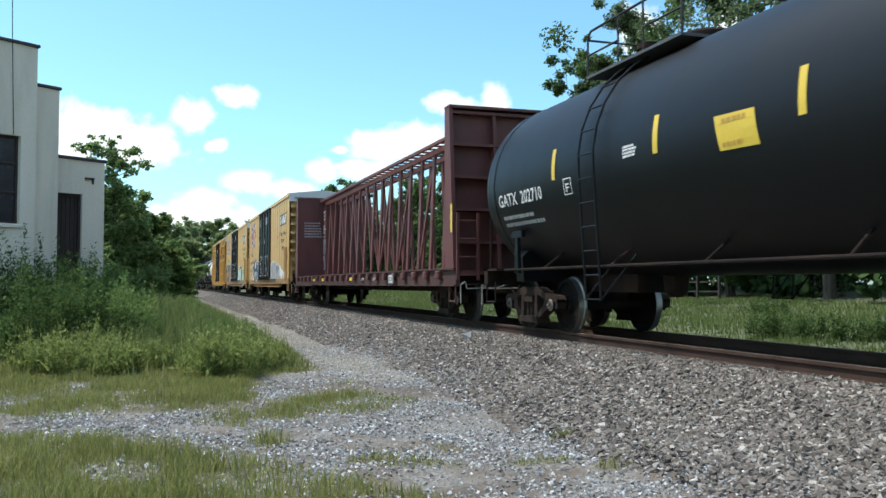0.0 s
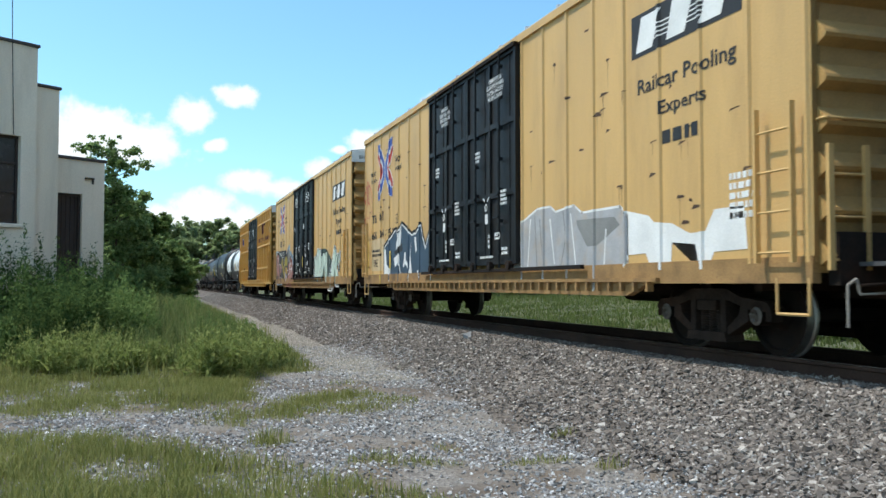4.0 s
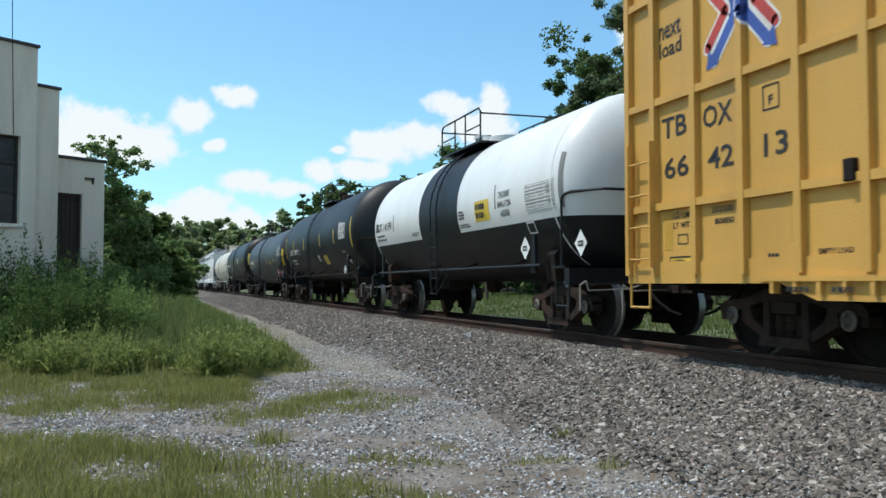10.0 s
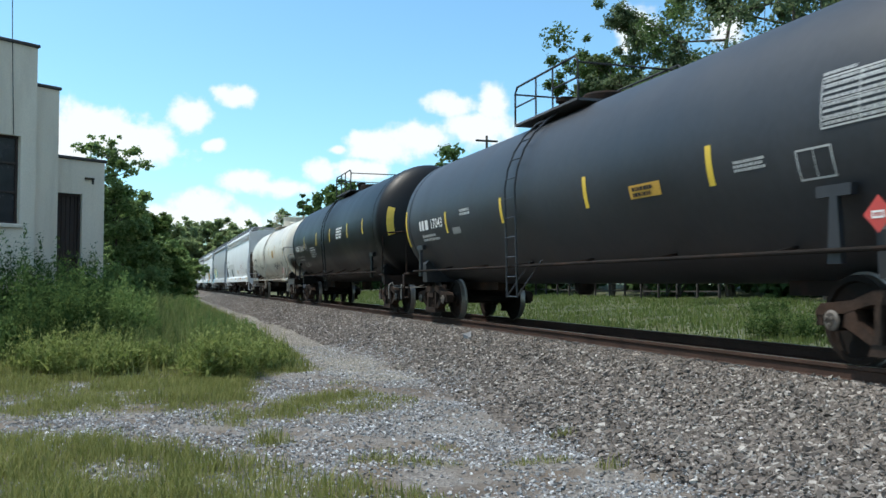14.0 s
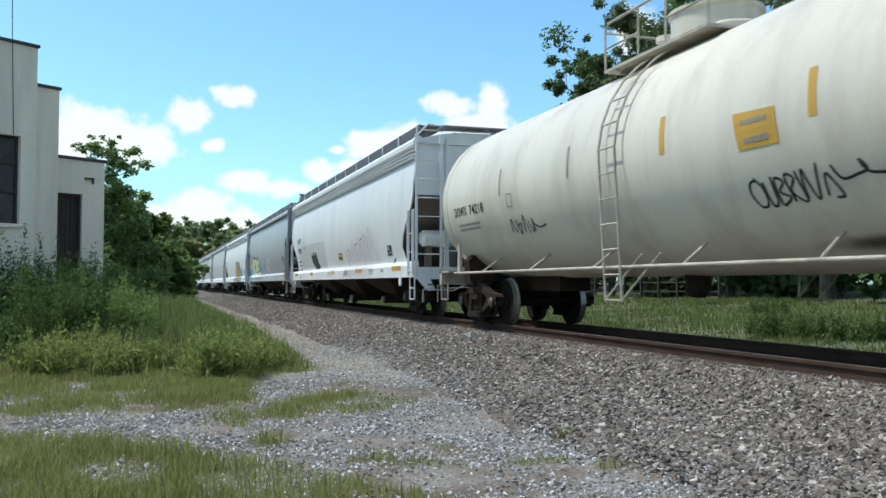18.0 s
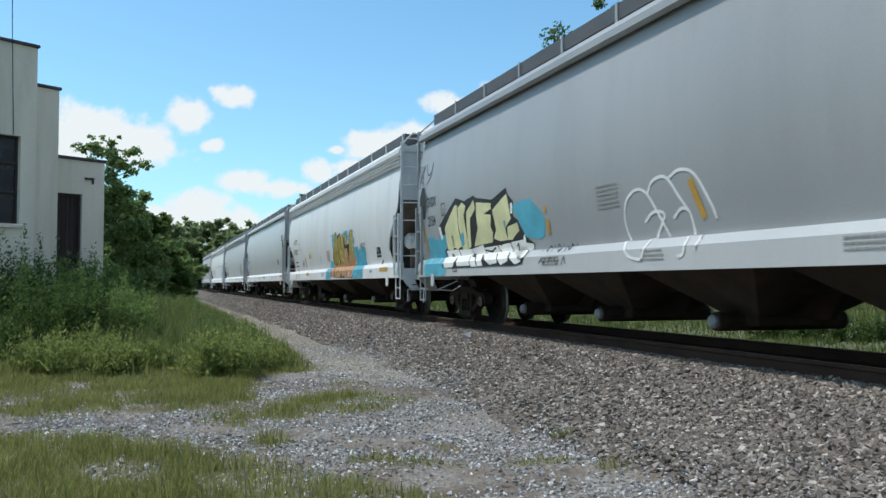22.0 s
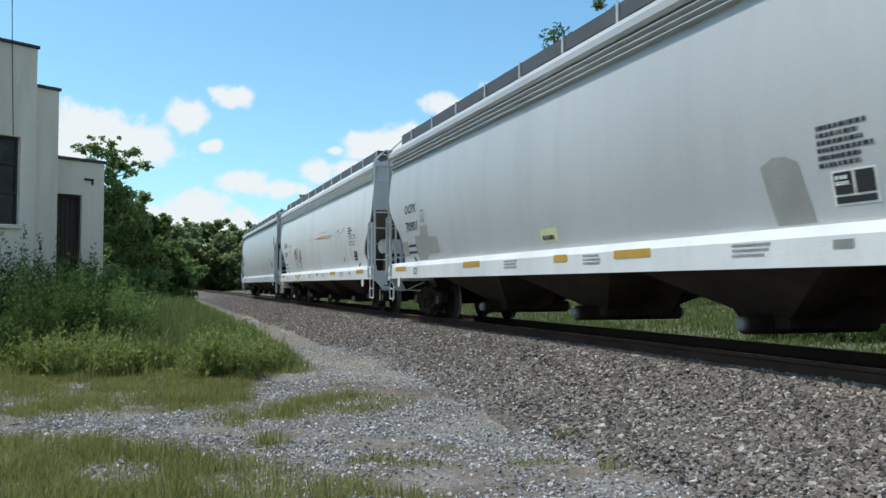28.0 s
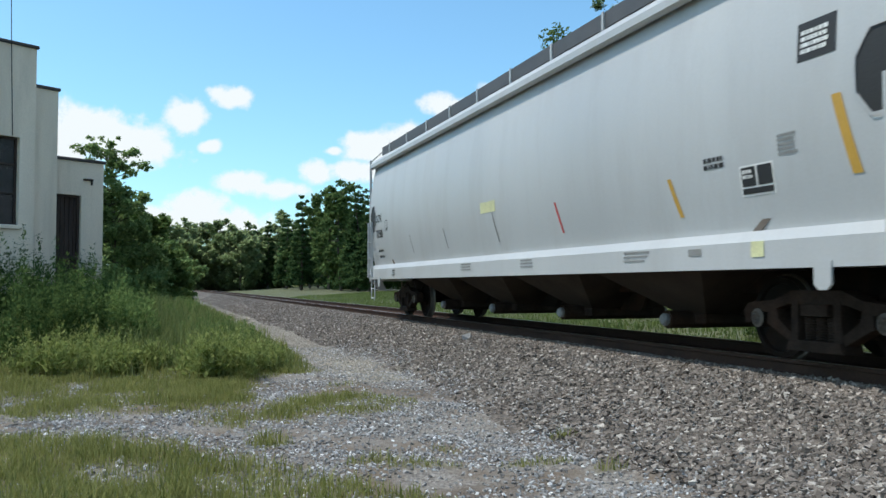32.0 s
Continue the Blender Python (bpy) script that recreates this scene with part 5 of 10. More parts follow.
    for y, v, w, n, h, seed in ((16.71, 1.12, 0.2, 3, 0.035, 92), (17.66, 0.98, 0.3, 2, 0.035, 93), (16.34, 0.79, 0.34, 1, 0.05, 94), (15.75, 0.79, 0.28, 1, 0.05, 95), (13.5, 1.06, 0.18, 1, 0.07, 96)):
        bars_on(car, y, v, w, n, h, flat_side(-BW - 0.045) if v < 0.8 else post, M_BLACK, seed)
    b = bmesh.new()
    bbox(b, -BW - 0.05, -BW + 0.02, 15.47, 15.60, 1.72, 1.92, 0.01)
    part("post_bracket", b, M_UNDER, car, "dark steel bracket")
    door_marks(car, 9.1, 11.55, dp, (8.95, 4.24, ES), (11.35, 4.30, EN2), True)


build_boxcars()
# ---------------------------------------------------------------- tank cars
def tank_shell(bm, R, zc, y0, y1, n=56):
    """A cylinder with domed heads along y."""
    d = R * 0.45
    prof = []
    for k in range(9):
        a = math.pi / 2 * k / 8
        prof.append((y0 + d - d * math.cos(a), max(R * math.sin(a), 0.0)))
    m = 10
    for k in range(1, m):
        prof.append((y0 + d + (y1 - y0 - 2 * d) * k / m, R))
    for k in range(9):
        a = math.pi / 2 * (1 - k / 8)
        prof.append((y1 - d + d * math.cos(a), max(R * math.sin(a), 0.0)))
    lathe(bm, prof, "y", n, (0, 0, zc))
    bmesh.ops.remove_doubles(bm, verts=bm.verts[:], dist=1e-4)


def tank_side(R, zc, y0, y1):
    """Surface for lettering: s is the height above the rail along the near side, bent round the shell and its heads."""
    d = R * 0.45
    def at(y, s, lift):
        a = (s - zc) / R
        e = max(y0 + d - y, y - y1 + d, 0.0) / d
        q = R * math.sqrt(max(1 - e * e, 0.02)) + lift
        return (-q * math.cos(a), y - (lift * e if y < (y0 + y1) / 2 else -lift * e), zc + q * math.sin(a))
    return at


def tankcar(place, end_place, label, paintm, R=1.50, zc=2.58, ym=None, frame_m=None, hz=1.12, front=0.0):
    L = (end_place - place) * UNIT
    car = new_car("tank_car", place, label, "tank car")
    fm = frame_m or M_UNDER
    y0, y1 = 0.55 + front, L - 0.55
    b = bmesh.new()
    tank_shell(b, R, zc, y0, y1)
    shell = part("tank", b, paintm, car)
    smooth(shell.data)
    # weld bands
    for q in (0.06, 0.94):
        b = bmesh.new()
        y = y0 + (y1 - y0) * q
        lathe(b, [(y - 0.02, R), (y - 0.02, R + 0.008), (y + 0.02, R + 0.008), (y + 0.02, R)], "y", 56, (0, 0, zc))
        smooth(part("head_seam", b, paintm, car).data, 30)
    # stub sills, end sills, bolsters with their saddles
    for yy, sg in ((0.75 + front, 1), (L - 0.75, -1)):
        b = bmesh.new()
        box(b, -0.32, 0.32, min(yy, yy + sg * 3.6), max(yy, yy + sg * 3.6), 0.68, 1.0)
        part("stub_sill", b, M_UNDER, car)
        b = bmesh.new()
        box(b, -1.5, 1.5, min(yy, yy + sg * 0.16), max(yy, yy + sg * 0.16), 0.80, 1.10)
        box(b, -1.5, 1.5, min(yy, yy + sg * 0.62), max(yy, yy + sg * 0.62), 1.06, 1.10)
        part("end_platform", b, fm, car)
        yb = yy + sg * 1.15
        b = bmesh.new()
        prism(b, [(-1.25, 0.86), (1.25, 0.86), (1.28, 1.30), (1.05, 1.50), (0.6, 1.25), (0, 1.12), (-0.6, 1.25), (-1.05, 1.50), (-1.28, 1.30)], "y", yb - 0.16, yb + 0.16)
        # with a painted frame the saddle goes dark, in place of the shadow there
        part("bolster_saddle", b, paintm if frame_m is None else M_UNDER, car)
        for s in (-1, 1):
            b = bmesh.new()
            yp = yb + sg * (0.42 if frame_m is None else 0.16)
            prism(b, [(yp - 0.09, 1.0), (yp + 0.09, 1.0), (yp + 0.045, 1.62), (yp - 0.045, 1.62)], "x", s * 1.48 - 0.03, s * 1.48 + 0.03)
            if frame_m is None:
                box(b, s * 1.47 - 0.04, s * 1.47 + 0.04, yp - 0.22, yp + 0.22, 1.62, 1.73)
            part("side_post", b, paintm if frame_m is None else frame_m, car)
        # end railings
        b = bmesh.new()
        half = [(1.48, 0.30, 1.1), (1.48, 0.30, 2.12), (1.46, 0.27, 2.20), (1.38, 0.18, 2.24), (1.05, -0.28, 2.25)]
        pipe(b, [(-x, yy + sg * y, z) for x, y, z in half] + [(x, yy + sg * y, z) for x, y, z in half[::-1]], 0.022, 8)
        part("end_railing", b, fm, car)
        for s in (-1, 1):
            stirrup(car, fm, s * 1.47, yy + sg * 0.06, yy + sg * 0.5, 0.48, 0.85)
        b = bmesh.new()
        rod(b, (0.2, yy + sg * 0.55, 1.35), (0.2, yy + sg * 1.2, 1.35), 0.2, 14)
        part("brake_cylinder", b, fm if frame_m else M_UNDER, car)
        b = bmesh.new()
        box(b, -0.75, -0.35, min(yy + sg * 0.3, yy + sg * 0.8), max(yy + sg * 0.3, yy + sg * 0.8), 1.1, 1.42)
        part("air_reservoir", b, fm if frame_m else M_UNDER, car)
        if sg < 0:
            b = bmesh.new()
            lathe(b, [(yy + sg * 0.12, 0.22), (yy + sg * 0.15, 0.25), (yy + sg * 0.18, 0.22)], "y", 16, (0.35, 0, 1.75))
            pipe(b, [(0.35, yy + sg * 0.16, 1.75), (0.35, yy + sg * 0.3, 1.1)], 0.03)
            part("brake_wheel", b, fm if frame_m else M_UNDER, car)
    # side handrails on slanted brackets
    for s in (-1, 1):
        b = bmesh.new()
        rod(b, (s * 1.54, 1.9, hz), (s * 1.54, L - 1.9, hz), 0.024, 8)
        n = round((L - 7.0) / 2.4) + 1
        for k in range(n):
            y = 3.5 + (L - 7.0) * k / (n - 1)
            a = math.radians(-49)
            rod(b, (s * 1.54, y, hz), (s * R * math.cos(a), y + 0.22, zc + R * math.sin(a)), 0.02, 6)
        part("side_handrail", b, fm, car)
    ym = ym or L / 2
    # ladders and the railed platform round the manway
    for s in (-1, 1):
        pts = [(s * 1.60, 0.58)] + [(s * (R + 0.10) * math.cos(math.radians(a)), zc + (R + 0.10) * math.sin(math.radians(a))) for a in range(-8, 76, 12)]
        lm = fm if frame_m else paintm
        b = bmesh.new()
        pipe(b, [(x, ym - 0.22, z) for x, z in pts], 0.018, 6)
        lad = part("ladder", b, lm, car)
        b = bmesh.new()
        pipe(b, [(x, ym + 0.22, z) for x, z in pts], 0.018, 6)
        part("stile", b, lm, lad)
        z = 0.6
        while z < zc + R * 0.85:
            xx = 1.60 + (R - 1.50) * max(0, (z - 0.6) / (zc - 0.8)) if z < zc - 0.2 else (R + 0.10) * math.cos(math.asin(min((z - zc) / (R + 0.10), 0.99)))
            b = bmesh.new()
            rod(b, (s * xx, ym - 0.22, z), (s * xx, ym + 0.22, z), 0.012, 6)
            part("rung", b, lm, lad)
            z += 0.34
        for dy in (-0.22, 0.22):
            b = bmesh.new()
            rod(b, (s * 1.60, ym + dy, 0.60), (s * 1.48, ym + dy - 0.75, 1.2), 0.014, 6)
            part("brace", b, lm, lad)
    top = zc + R
    for s in (-1, 1):
        b = bmesh.new()
        box(b, s * 0.72 - 0.28, s * 0.72 + 0.28, ym - 1.3, ym + 1.3, top - 0.12, top - 0.08)
        part("top_platform", b, M_DARKGRATE if frame_m is None else fm, car)
    b = bmesh.new()
    for s in (-1, 1):
        x = s * 0.98
        h = top + 0.62
        pipe(b, [(x, ym - 1.3, top - 0.1), (x, ym - 1.3, h - 0.1), (x, ym - 1.2, h), (x, ym + 1.2, h), (x, ym + 1.3, h - 0.1), (x, ym + 1.3, top - 0.1)], 0.02, 6)
        pipe(b, [(x, ym - 1.3, top + 0.25), (x, ym - 0.35, top + 0.25)], 0.016, 6)
        pipe(b, [(x, ym + 0.35, top + 0.25), (x, ym + 1.3, top + 0.25)], 0.016, 6)
        for y in (-0.35, 0.35):
            rod(b, (x, ym + y, top - 0.1), (x, ym + y, h), 0.018, 6)
    for y in (-1.3, 1.3):
        pipe(b, [(-0.98, ym + y, top + 0.5), (0.98, ym + y, top + 0.5)], 0.018, 6)
    part("top_railing", b, M_WIRE if frame_m is None else fm, car)
    b = bmesh.new()
    lathe(b, [(top - 0.1, 0.42), (top + 0.16, 0.42), (top + 0.20, 0.38), (top + 0.22, 0.0)], "z", 22, (0, ym - 0.45, 0))
    smooth(part("manway", b, M_UNDER if frame_m is None else paintm, car).data, 40)
    b = bmesh.new()
    lathe(b, [(top - 0.1, 0.20), (top + 0.22, 0.20), (top + 0.22, 0.27), (top + 0.30, 0.27), (top + 0.30, 0.0)], "z", 16, (0.05, ym + 0.5, 0))
    smooth(part("valve_housing", b, M_UNDER if frame_m is None else paintm, car).data, 40)
    b = bmesh.new()
    lathe(b, [(top - 0.1, 0.12), (top + 0.34, 0.12), (top + 0.34, 0.18), (top + 0.42, 0.18), (top + 0.42, 0.0)], "z", 14, (-0.1, ym + 0.95, 0))
    smooth(part("relief_valve", b, M_UNDER if frame_m is None else paintm, car).data, 40)
    b = bmesh.new()
    lathe(b, [(0.62, 0.10), (0.70, 0.17), (zc - R + 0.2, 0.22)], "z", 14, (0, ym + 0.4, 0))
    part("bottom_outlet", b, M_UNDER, car)
    add_truck(car, place, 1.93 + front)
    add_truck(car, place, L - 1.93)
    add_couplers(car, L)
    return car, L, tank_side(R, zc, y0, y1), y0, y1


def placard(car, y, v, s, surf, m=None):
    lay(car, "placard", [(y + s, v), (y, v - s), (y - s, v), (y, v + s)], [(0, 1, 2, 3)], surf, m or M_WHITE, 0.012)
    frame_on(car, "placard_mark", y + s * 0.42, y - s * 0.42, v - s * 0.22, v + s * 0.18, s * 0.1, surf, M_BLACK if m is None else M_WHITE, 0.018, 0, (0.33, 0.66))


def stripes(car, ys, surf, v0, v1, m=None, w=0.11):
    for y in ys:
        rect_on(car, "reflective_strip", y - w / 2, y + w / 2, v0, v1, surf, m or M_STRIPE)


def data_panel(car, y0, y1, v0, v1, surf, m, seed, dark=None):
    """A ruled table of unreadable writing with a line above it."""
    if dark:
        rect_on(car, "data_panel", y1, y0, v0, v1, surf, dark, 0.005, nv=5)
    frame_on(car, "data_panel_ruling", y0, y1, v0, v1, 0.018, surf, m, 0.009, 6, (0.42, 0.72))
    h = (v1 - v0) / 9
    for k in range(8):
        bars_on(car, y0 - 0.04, v1 - h * 0.5 - k * h * 1.05, abs(y0 - y1) - 0.06, 1, h * 0.55, surf, m, seed + k, lift=0.009)
    bars_on(car, y0, v1 + h * 0.9, abs(y0 - y1) * 0.5, 1, h * 0.6, surf, m, seed + 9, lift=0.009)


def end_side(y, v, lift):
    return (-1.5 - lift, y, v)


def build_tanks():
    # first tank car, seen at the start
    car, L, sf, a, b = tankcar(P_TANK_A, P_BEAM, "satin black tank car with yellow panel and white lettering", M_TANK3, 1.62, 2.55, 12.55, hz=1.06)
    stripes(car, (16.95, 1.0), sf, 2.22, 3.12)
    stripes(car, (13.8, 10.9, 8.32, 5.6, 3.0), sf, 2.42, 2.90)
    fit_on(car, "GATX", 16.10, 15.28, 2.17, 2.39, sf, M_WHITE)
    fit_on(car, "202710", 15.12, 14.28, 2.17, 2.39, sf, M_WHITE)
    bars_on(car, 16.04, 2.0, 1.65, 2, 0.065, sf, M_PATCH, 3, 1.0)
    bars_on(car, 11.68, 2.62, 0.36, 4, 0.03, sf, M_WHITE, 4, 0.4)
    lay(car, "yellow_panel", [(9.70, 2.65), (9.62, 2.26), (8.96, 2.24), (9.02, 2.63)], [(0, 1, 2, 3)], sf, M_STRIPE, 0.006)
    bars_on(car, 9.56, 2.60, 0.46, 2, 0.05, sf, M_OCHRE, 5, 4.2, lift=0.010)
    frame_on(car, "plate_letter_box", 13.48, 13.22, 2.15, 2.40, 0.015, sf, M_WHITE)
    fit_on(car, "F", 13.41, 13.30, 2.19, 2.32, sf, M_WHITE)
    # white and black tank car
    R, zc = 1.53, 2.40
    car, L, sf, a, b = tankcar(P_TANK_B, P_TANK_C, "white and black tank car with a yellow panel", M_TWHITE, R, zc, 7.45, frame_m=M_TANK, front=0.22)
    n, m2 = 40, 12
    low, fs = [], []
    for i in range(n + 1):
        for j in range(m2 + 1):
            low.append((a + 0.68 + (b - a - 1.36) * i / n, zc + R * (-1.5 + 1.15 * j / m2)))
    for i in range(n):
        for j in range(m2):
            k = i * (m2 + 1) + j
            fs.append((k, k + 1, k + m2 + 2, k + m2 + 1))
    q = lay(car, "black_underside", low, fs, sf, M_TANK, 0.006, "black lower half of the shell")
    smooth(q.data)
    uv, fs = rect_uv(6.08, 8.84, zc - 0.56, zc + 3.2 * R * 0.5, 1, 20)
    smooth(lay(car, "black_band", uv, fs, sf, M_TANK, 0.007, "black band round the middle").data)
    for yy, sg in ((a, 1), (b, -1)):
        bb = bmesh.new()
        d = R * 0.45
        prof = []
        for k in range(9):
            t = math.pi / 2 * k / 8
            prof.append((yy + sg * (d - d * math.cos(t)), (R + 0.006) * math.sin(t)))
        lathe(bb, prof, "y", 56, (0, 0, zc))
        bmesh.ops.bisect_plane(bb, geom=bb.verts[:] + bb.edges[:] + bb.faces[:], plane_co=(0, 0, zc - 0.525), plane_no=(0, 0, 1), clear_outer=True)
        smooth(part("black_head", bb, M_TANK, car).data)
    stripes(car, (1.30, 13.5), sf, 2.0, 2.9, M_PATCHD, 0.07)
    stripes(car, (3.95, 11.22), sf, 2.2, 2.64, M_PATCHD, 0.06)
    stripes(car, (6.28, 8.78), sf, 2.16, 2.62, M_OCHRE, 0.12)
    data_panel(car, 2.58, 1.46, 2.03, 2.49, sf, M_WHITE, 70, M_PATCHD)
    for k, tx in enumerate(("CHLORINE", "INHALATION", "HAZARD")):
        w = (0.52, 0.62, 0.42)[k]
        fit_on(car, tx, 3.52 + w / 2, 3.52 - w / 2, 2.37 - 0.17 * k, 2.49 - 0.17 * k, sf, M_BLACK)
    rect_on(car, "yellow_panel", 4.28, 5.05, 2.02, 2.42, sf, M_STRIPE)
    bars_on(car, 4.98, 2.36, 0.62, 2, 0.11, sf, M_BLACK, 7, lift=0.010)
    bars_on(car, 6.0, 2.30, 0.36, 3, 0.04, sf, M_BLACK, 71, 0.6)
    bars_on(car, 6.0, 2.03, 0.72, 2, 0.03, sf, M_BLACK, 72, 0.6)
    bars_on(car, 9.6, 2.05, 0.75, 2, 0.03, sf, M_BLACK, 73, 0.6)
    fit_on(car, "SBLX", 13.16, 12.42, 2.26, 2.49, sf, M_BLACK)
    fit_on(car, "14199", 12.25, 11.42, 2.25, 2.47, sf, M_BLACK)
    bars_on(car, 13.0, 2.16, 1.05, 2, 0.05, sf, M_BLACK, 8, 1.2)
    frame_on(car, "plate_letter_box", 2.72, 2.40, 1.64, 1.86, 0.03, sf, M_WHITE, 0.010)
    placard(car, 2.60, 1.42, 0.20, end_side)
    placard(car, 0.62, 1.42, 0.20, lambda y, s, l: (-1.47 - l, y, s))
    # glossy black tank car
    car, L, sf, a, b = tankcar(P_TANK_C, P_TANK_D, "glossy black tank car with white lettering and yellow strips", M_TANK, 1.62, 2.55, 9.35, hz=1.14, front=0.35)
    stripes(car, (1.75, 16.28), sf, 2.0, 2.97)
    stripes(car, (4.56, 7.35, 11.1, 13.94), sf, 2.24, 2.72)
    data_panel(car, 3.70, 2.58, 2.33, 2.84, sf, M_WHITE, 20)
    lay(car, "yellow_panel", [(7.26, 1.87), (7.26, 1.48), (6.54, 1.51), (6.48, 1.88)], [(0, 1, 2, 3)], sf, M_STRIPE, 0.006)
    bars_on(car, 8.36, 1.91, 0.5, 4, 0.045, sf, M_WHITE, 31, 0.5)
    bars_on(car, 3.59, 1.92, 0.6, 2, 0.03, sf, M_PATCH, 33)
    fit_on(car, "SHPX", 15.0, 14.16, 2.10, 2.33, sf, M_WHITE)
    fit_on(car, "207370", 13.86, 12.80, 2.10, 2.33, sf, M_WHITE)
    frame_on(car, "plate_letter_box", 12.60, 12.34, 2.06, 2.31, 0.015, sf, M_WHITE)
    fit_on(car, "C", 12.53, 12.42, 2.09, 2.20, sf, M_WHITE)
    fit_on(car, "PLATE", 12.56, 12.38, 2.23, 2.28, sf, M_WHITE)
    bars_on(car, 14.98, 1.88, 1.6, 2, 0.075, sf, M_WHITE, 32, 1.0)
    placard(car, 2.97, 1.60, 0.20, sf)
    placard(car, 2.97, 1.27, 0.19, end_side)
    # faded black tank car
    car, L, sf, a, b = tankcar(P_TANK_D, P_TANK_E, "faded black tank car with yellow strips and worn lettering", M_TANK2, 1.55, 2.37, 10.1, hz=1.12, front=0.35)
    stripes(car, (1.35, 17.0), sf, 1.72, 2.60)
    stripes(car, (4.52, 7.52, 10.78, 13.95), sf, 1.91, 2.37)
    data_panel(car, 2.76, 1.62, 2.25, 2.74, sf, M_PATCH, 40)
    frame_on(car, "stencil_box", 3.14, 2.66, 1.80, 2.11, 0.02, sf, M_PATCH, 0.006, 0, (0.5,))
    rect_on(car, "faded_panel", 5.56, 6.30, 1.92, 2.10, sf, M_OCHRE)
    bars_on(car, 6.22, 2.07, 0.6, 2, 0.05, sf, M_TANK2, 44, lift=0.010)
    bars_on(car, 4.10, 2.13, 0.62, 3, 0.03, sf, M_PATCH, 41)
    bars_on(car, 13.0, 2.34, 0.7, 2, 0.05, sf, M_PATCH, 45)
    rect_on(car, "grey_panel", 13.1, 13.6, 1.86, 2.0, sf, M_PATCHD)
    bars_on(car, 15.9, 2.28, 0.75, 1, 0.22, sf, M_WHITE, 42)
    fit_on(car, "17043", 15.0, 14.2, 2.06, 2.28, sf, M_WHITE)
    bars_on(car, 15.8, 1.95, 1.4, 2, 0.06, sf, M_PATCH, 43)
    placard(car, 2.14, 1.42, 0.17, end_side, M_RED)
    placard(car, 0.95, 1.40, 0.15, end_side, M_RED)
    # matte black tank car
    car, L, sf, a, b = tankcar(P_TANK_E, P_TANK_F, "matte black tank car with white numbers and yellow strips", M_TANK3, 1.66, 2.57, hz=1.16, front=0.35)
    stripes(car, (17.42, 1.2), sf, 2.08, 3.05)
    stripes(car, (14.03, 11.15, 8.4, 5.4, 3.2), sf, 2.30, 2.77)
    fit_on(car, "XOMX", 16.28, 15.42, 2.20, 2.44, sf, M_WHITE)
    fit_on(car, "110417", 15.22, 14.24, 2.19, 2.42, sf, M_WHITE)
    frame_on(car, "plate_letter_box", 13.76, 13.51, 2.20, 2.46, 0.015, sf, M_WHITE)
    fit_on(car, "C", 13.68, 13.58, 2.23, 2.33, sf, M_WHITE)
    fit_on(car, "PLATE", 13.72, 13.55, 2.37, 2.42, sf, M_WHITE)
    fit_on(car, "LD LMT 209000 LB   94750 KG", 16.23, 14.56, 1.93, 2.0, sf, M_PATCH)
    fit_on(car, "LT WT  77000 LB   34950 KG", 16.12, 14.53, 1.79, 1.86, sf, M_PATCH)
    bars_on(car, 12.78, 2.26, 1.3, 5, 0.05, sf, M_PATCH, 51, 0.75)
    bars_on(car, 7.2, 2.7, 1.0, 4, 0.06, sf, M_WHITE, 52, 0.6)
    scrawl(car, [[(0, 0.2), (0.06, 0.9), (0.12, 0.4), (0.05, 0.4), (0.1, 0.0)], [(0.14, 0.6), (0.2, 0.1), (0.26, 0.6), (0.2, 0.9), (0.18, 0.3), (0.3, 0.1)], [(0.36, 0.8), (0.34, 0.1), (0.46, 0.3), (0.36, 0.55)], [(0.5, 0.2), (0.55, 0.7), (0.62, 0.3), (0.5, 0.1), (0.66, 0.5)], [(0.68, 0.1), (0.72, 1.0), (0.82, 0.7), (0.7, 0.5)], [(0.84, 0.4), (0.9, 0.1), (0.88, 0.6), (1.0, 0.5)]],
           15.27, 1.46, 1.5, 0.24, 0.017, sf, M_PATCH, label="thin white scribble")
    # cream tank car
    car, L, sf, a, b = tankcar(P_TANK_F, P_HOP[0], "cream tank car with pale frame and black scribbles", M_CREAM, 1.60, 2.53, 9.5, frame_m=M_CREAMFRAME, hz=1.04, front=0.40)
    ym = 9.5
    bb = bmesh.new()
    lathe(bb, [(zc_top - 0.0, r) for zc_top, r in ((4.0, 0.62), (4.55, 0.62), (4.58, 0.66), (4.62, 0.66), (4.64, 0.0))], "z", 26, (0, ym - 0.1, 0))
    smooth(part("protective_housing", bb, M_CREAM, car).data, 40)
    stripes(car, (16.9,), sf, 2.2, 3.15, M_PATCHD, 0.07)
    stripes(car, (5.73, 8.3), sf, 2.39, 2.86, M_OCHRE, 0.11)
    stripes(car, (10.87, 13.6), sf, 2.40, 2.88, M_PATCHD, 0.07)
    fit_on(car, "DOWX", 16.12, 15.4, 2.18, 2.37, sf, M_BLACK)
    fit_on(car, "74218", 15.25, 14.48, 2.18, 2.37, sf, M_BLACK)
    bars_on(car, 16.0, 2.02, 1.5, 2, 0.05, sf, M_PATCHD, 60, 0.9)
    frame_on(car, "plate_letter_box", 13.32, 13.08, 2.16, 2.40, 0.02, sf, M_PATCHD)
    lay(car, "yellow_panel", [(6.92, 2.62), (6.85, 2.22), (6.22, 2.22), (6.25, 2.59)], [(0, 1, 2, 3)], sf, M_OCHRE, 0.006)
    bars_on(car, 6.78, 2.53, 0.42, 1, 0.05, sf, M_PATCHD, 62, lift=0.010)
    bars_on(car, 6.74, 2.34, 0.45, 1, 0.06, sf, M_PATCHD, 63, lift=0.010)
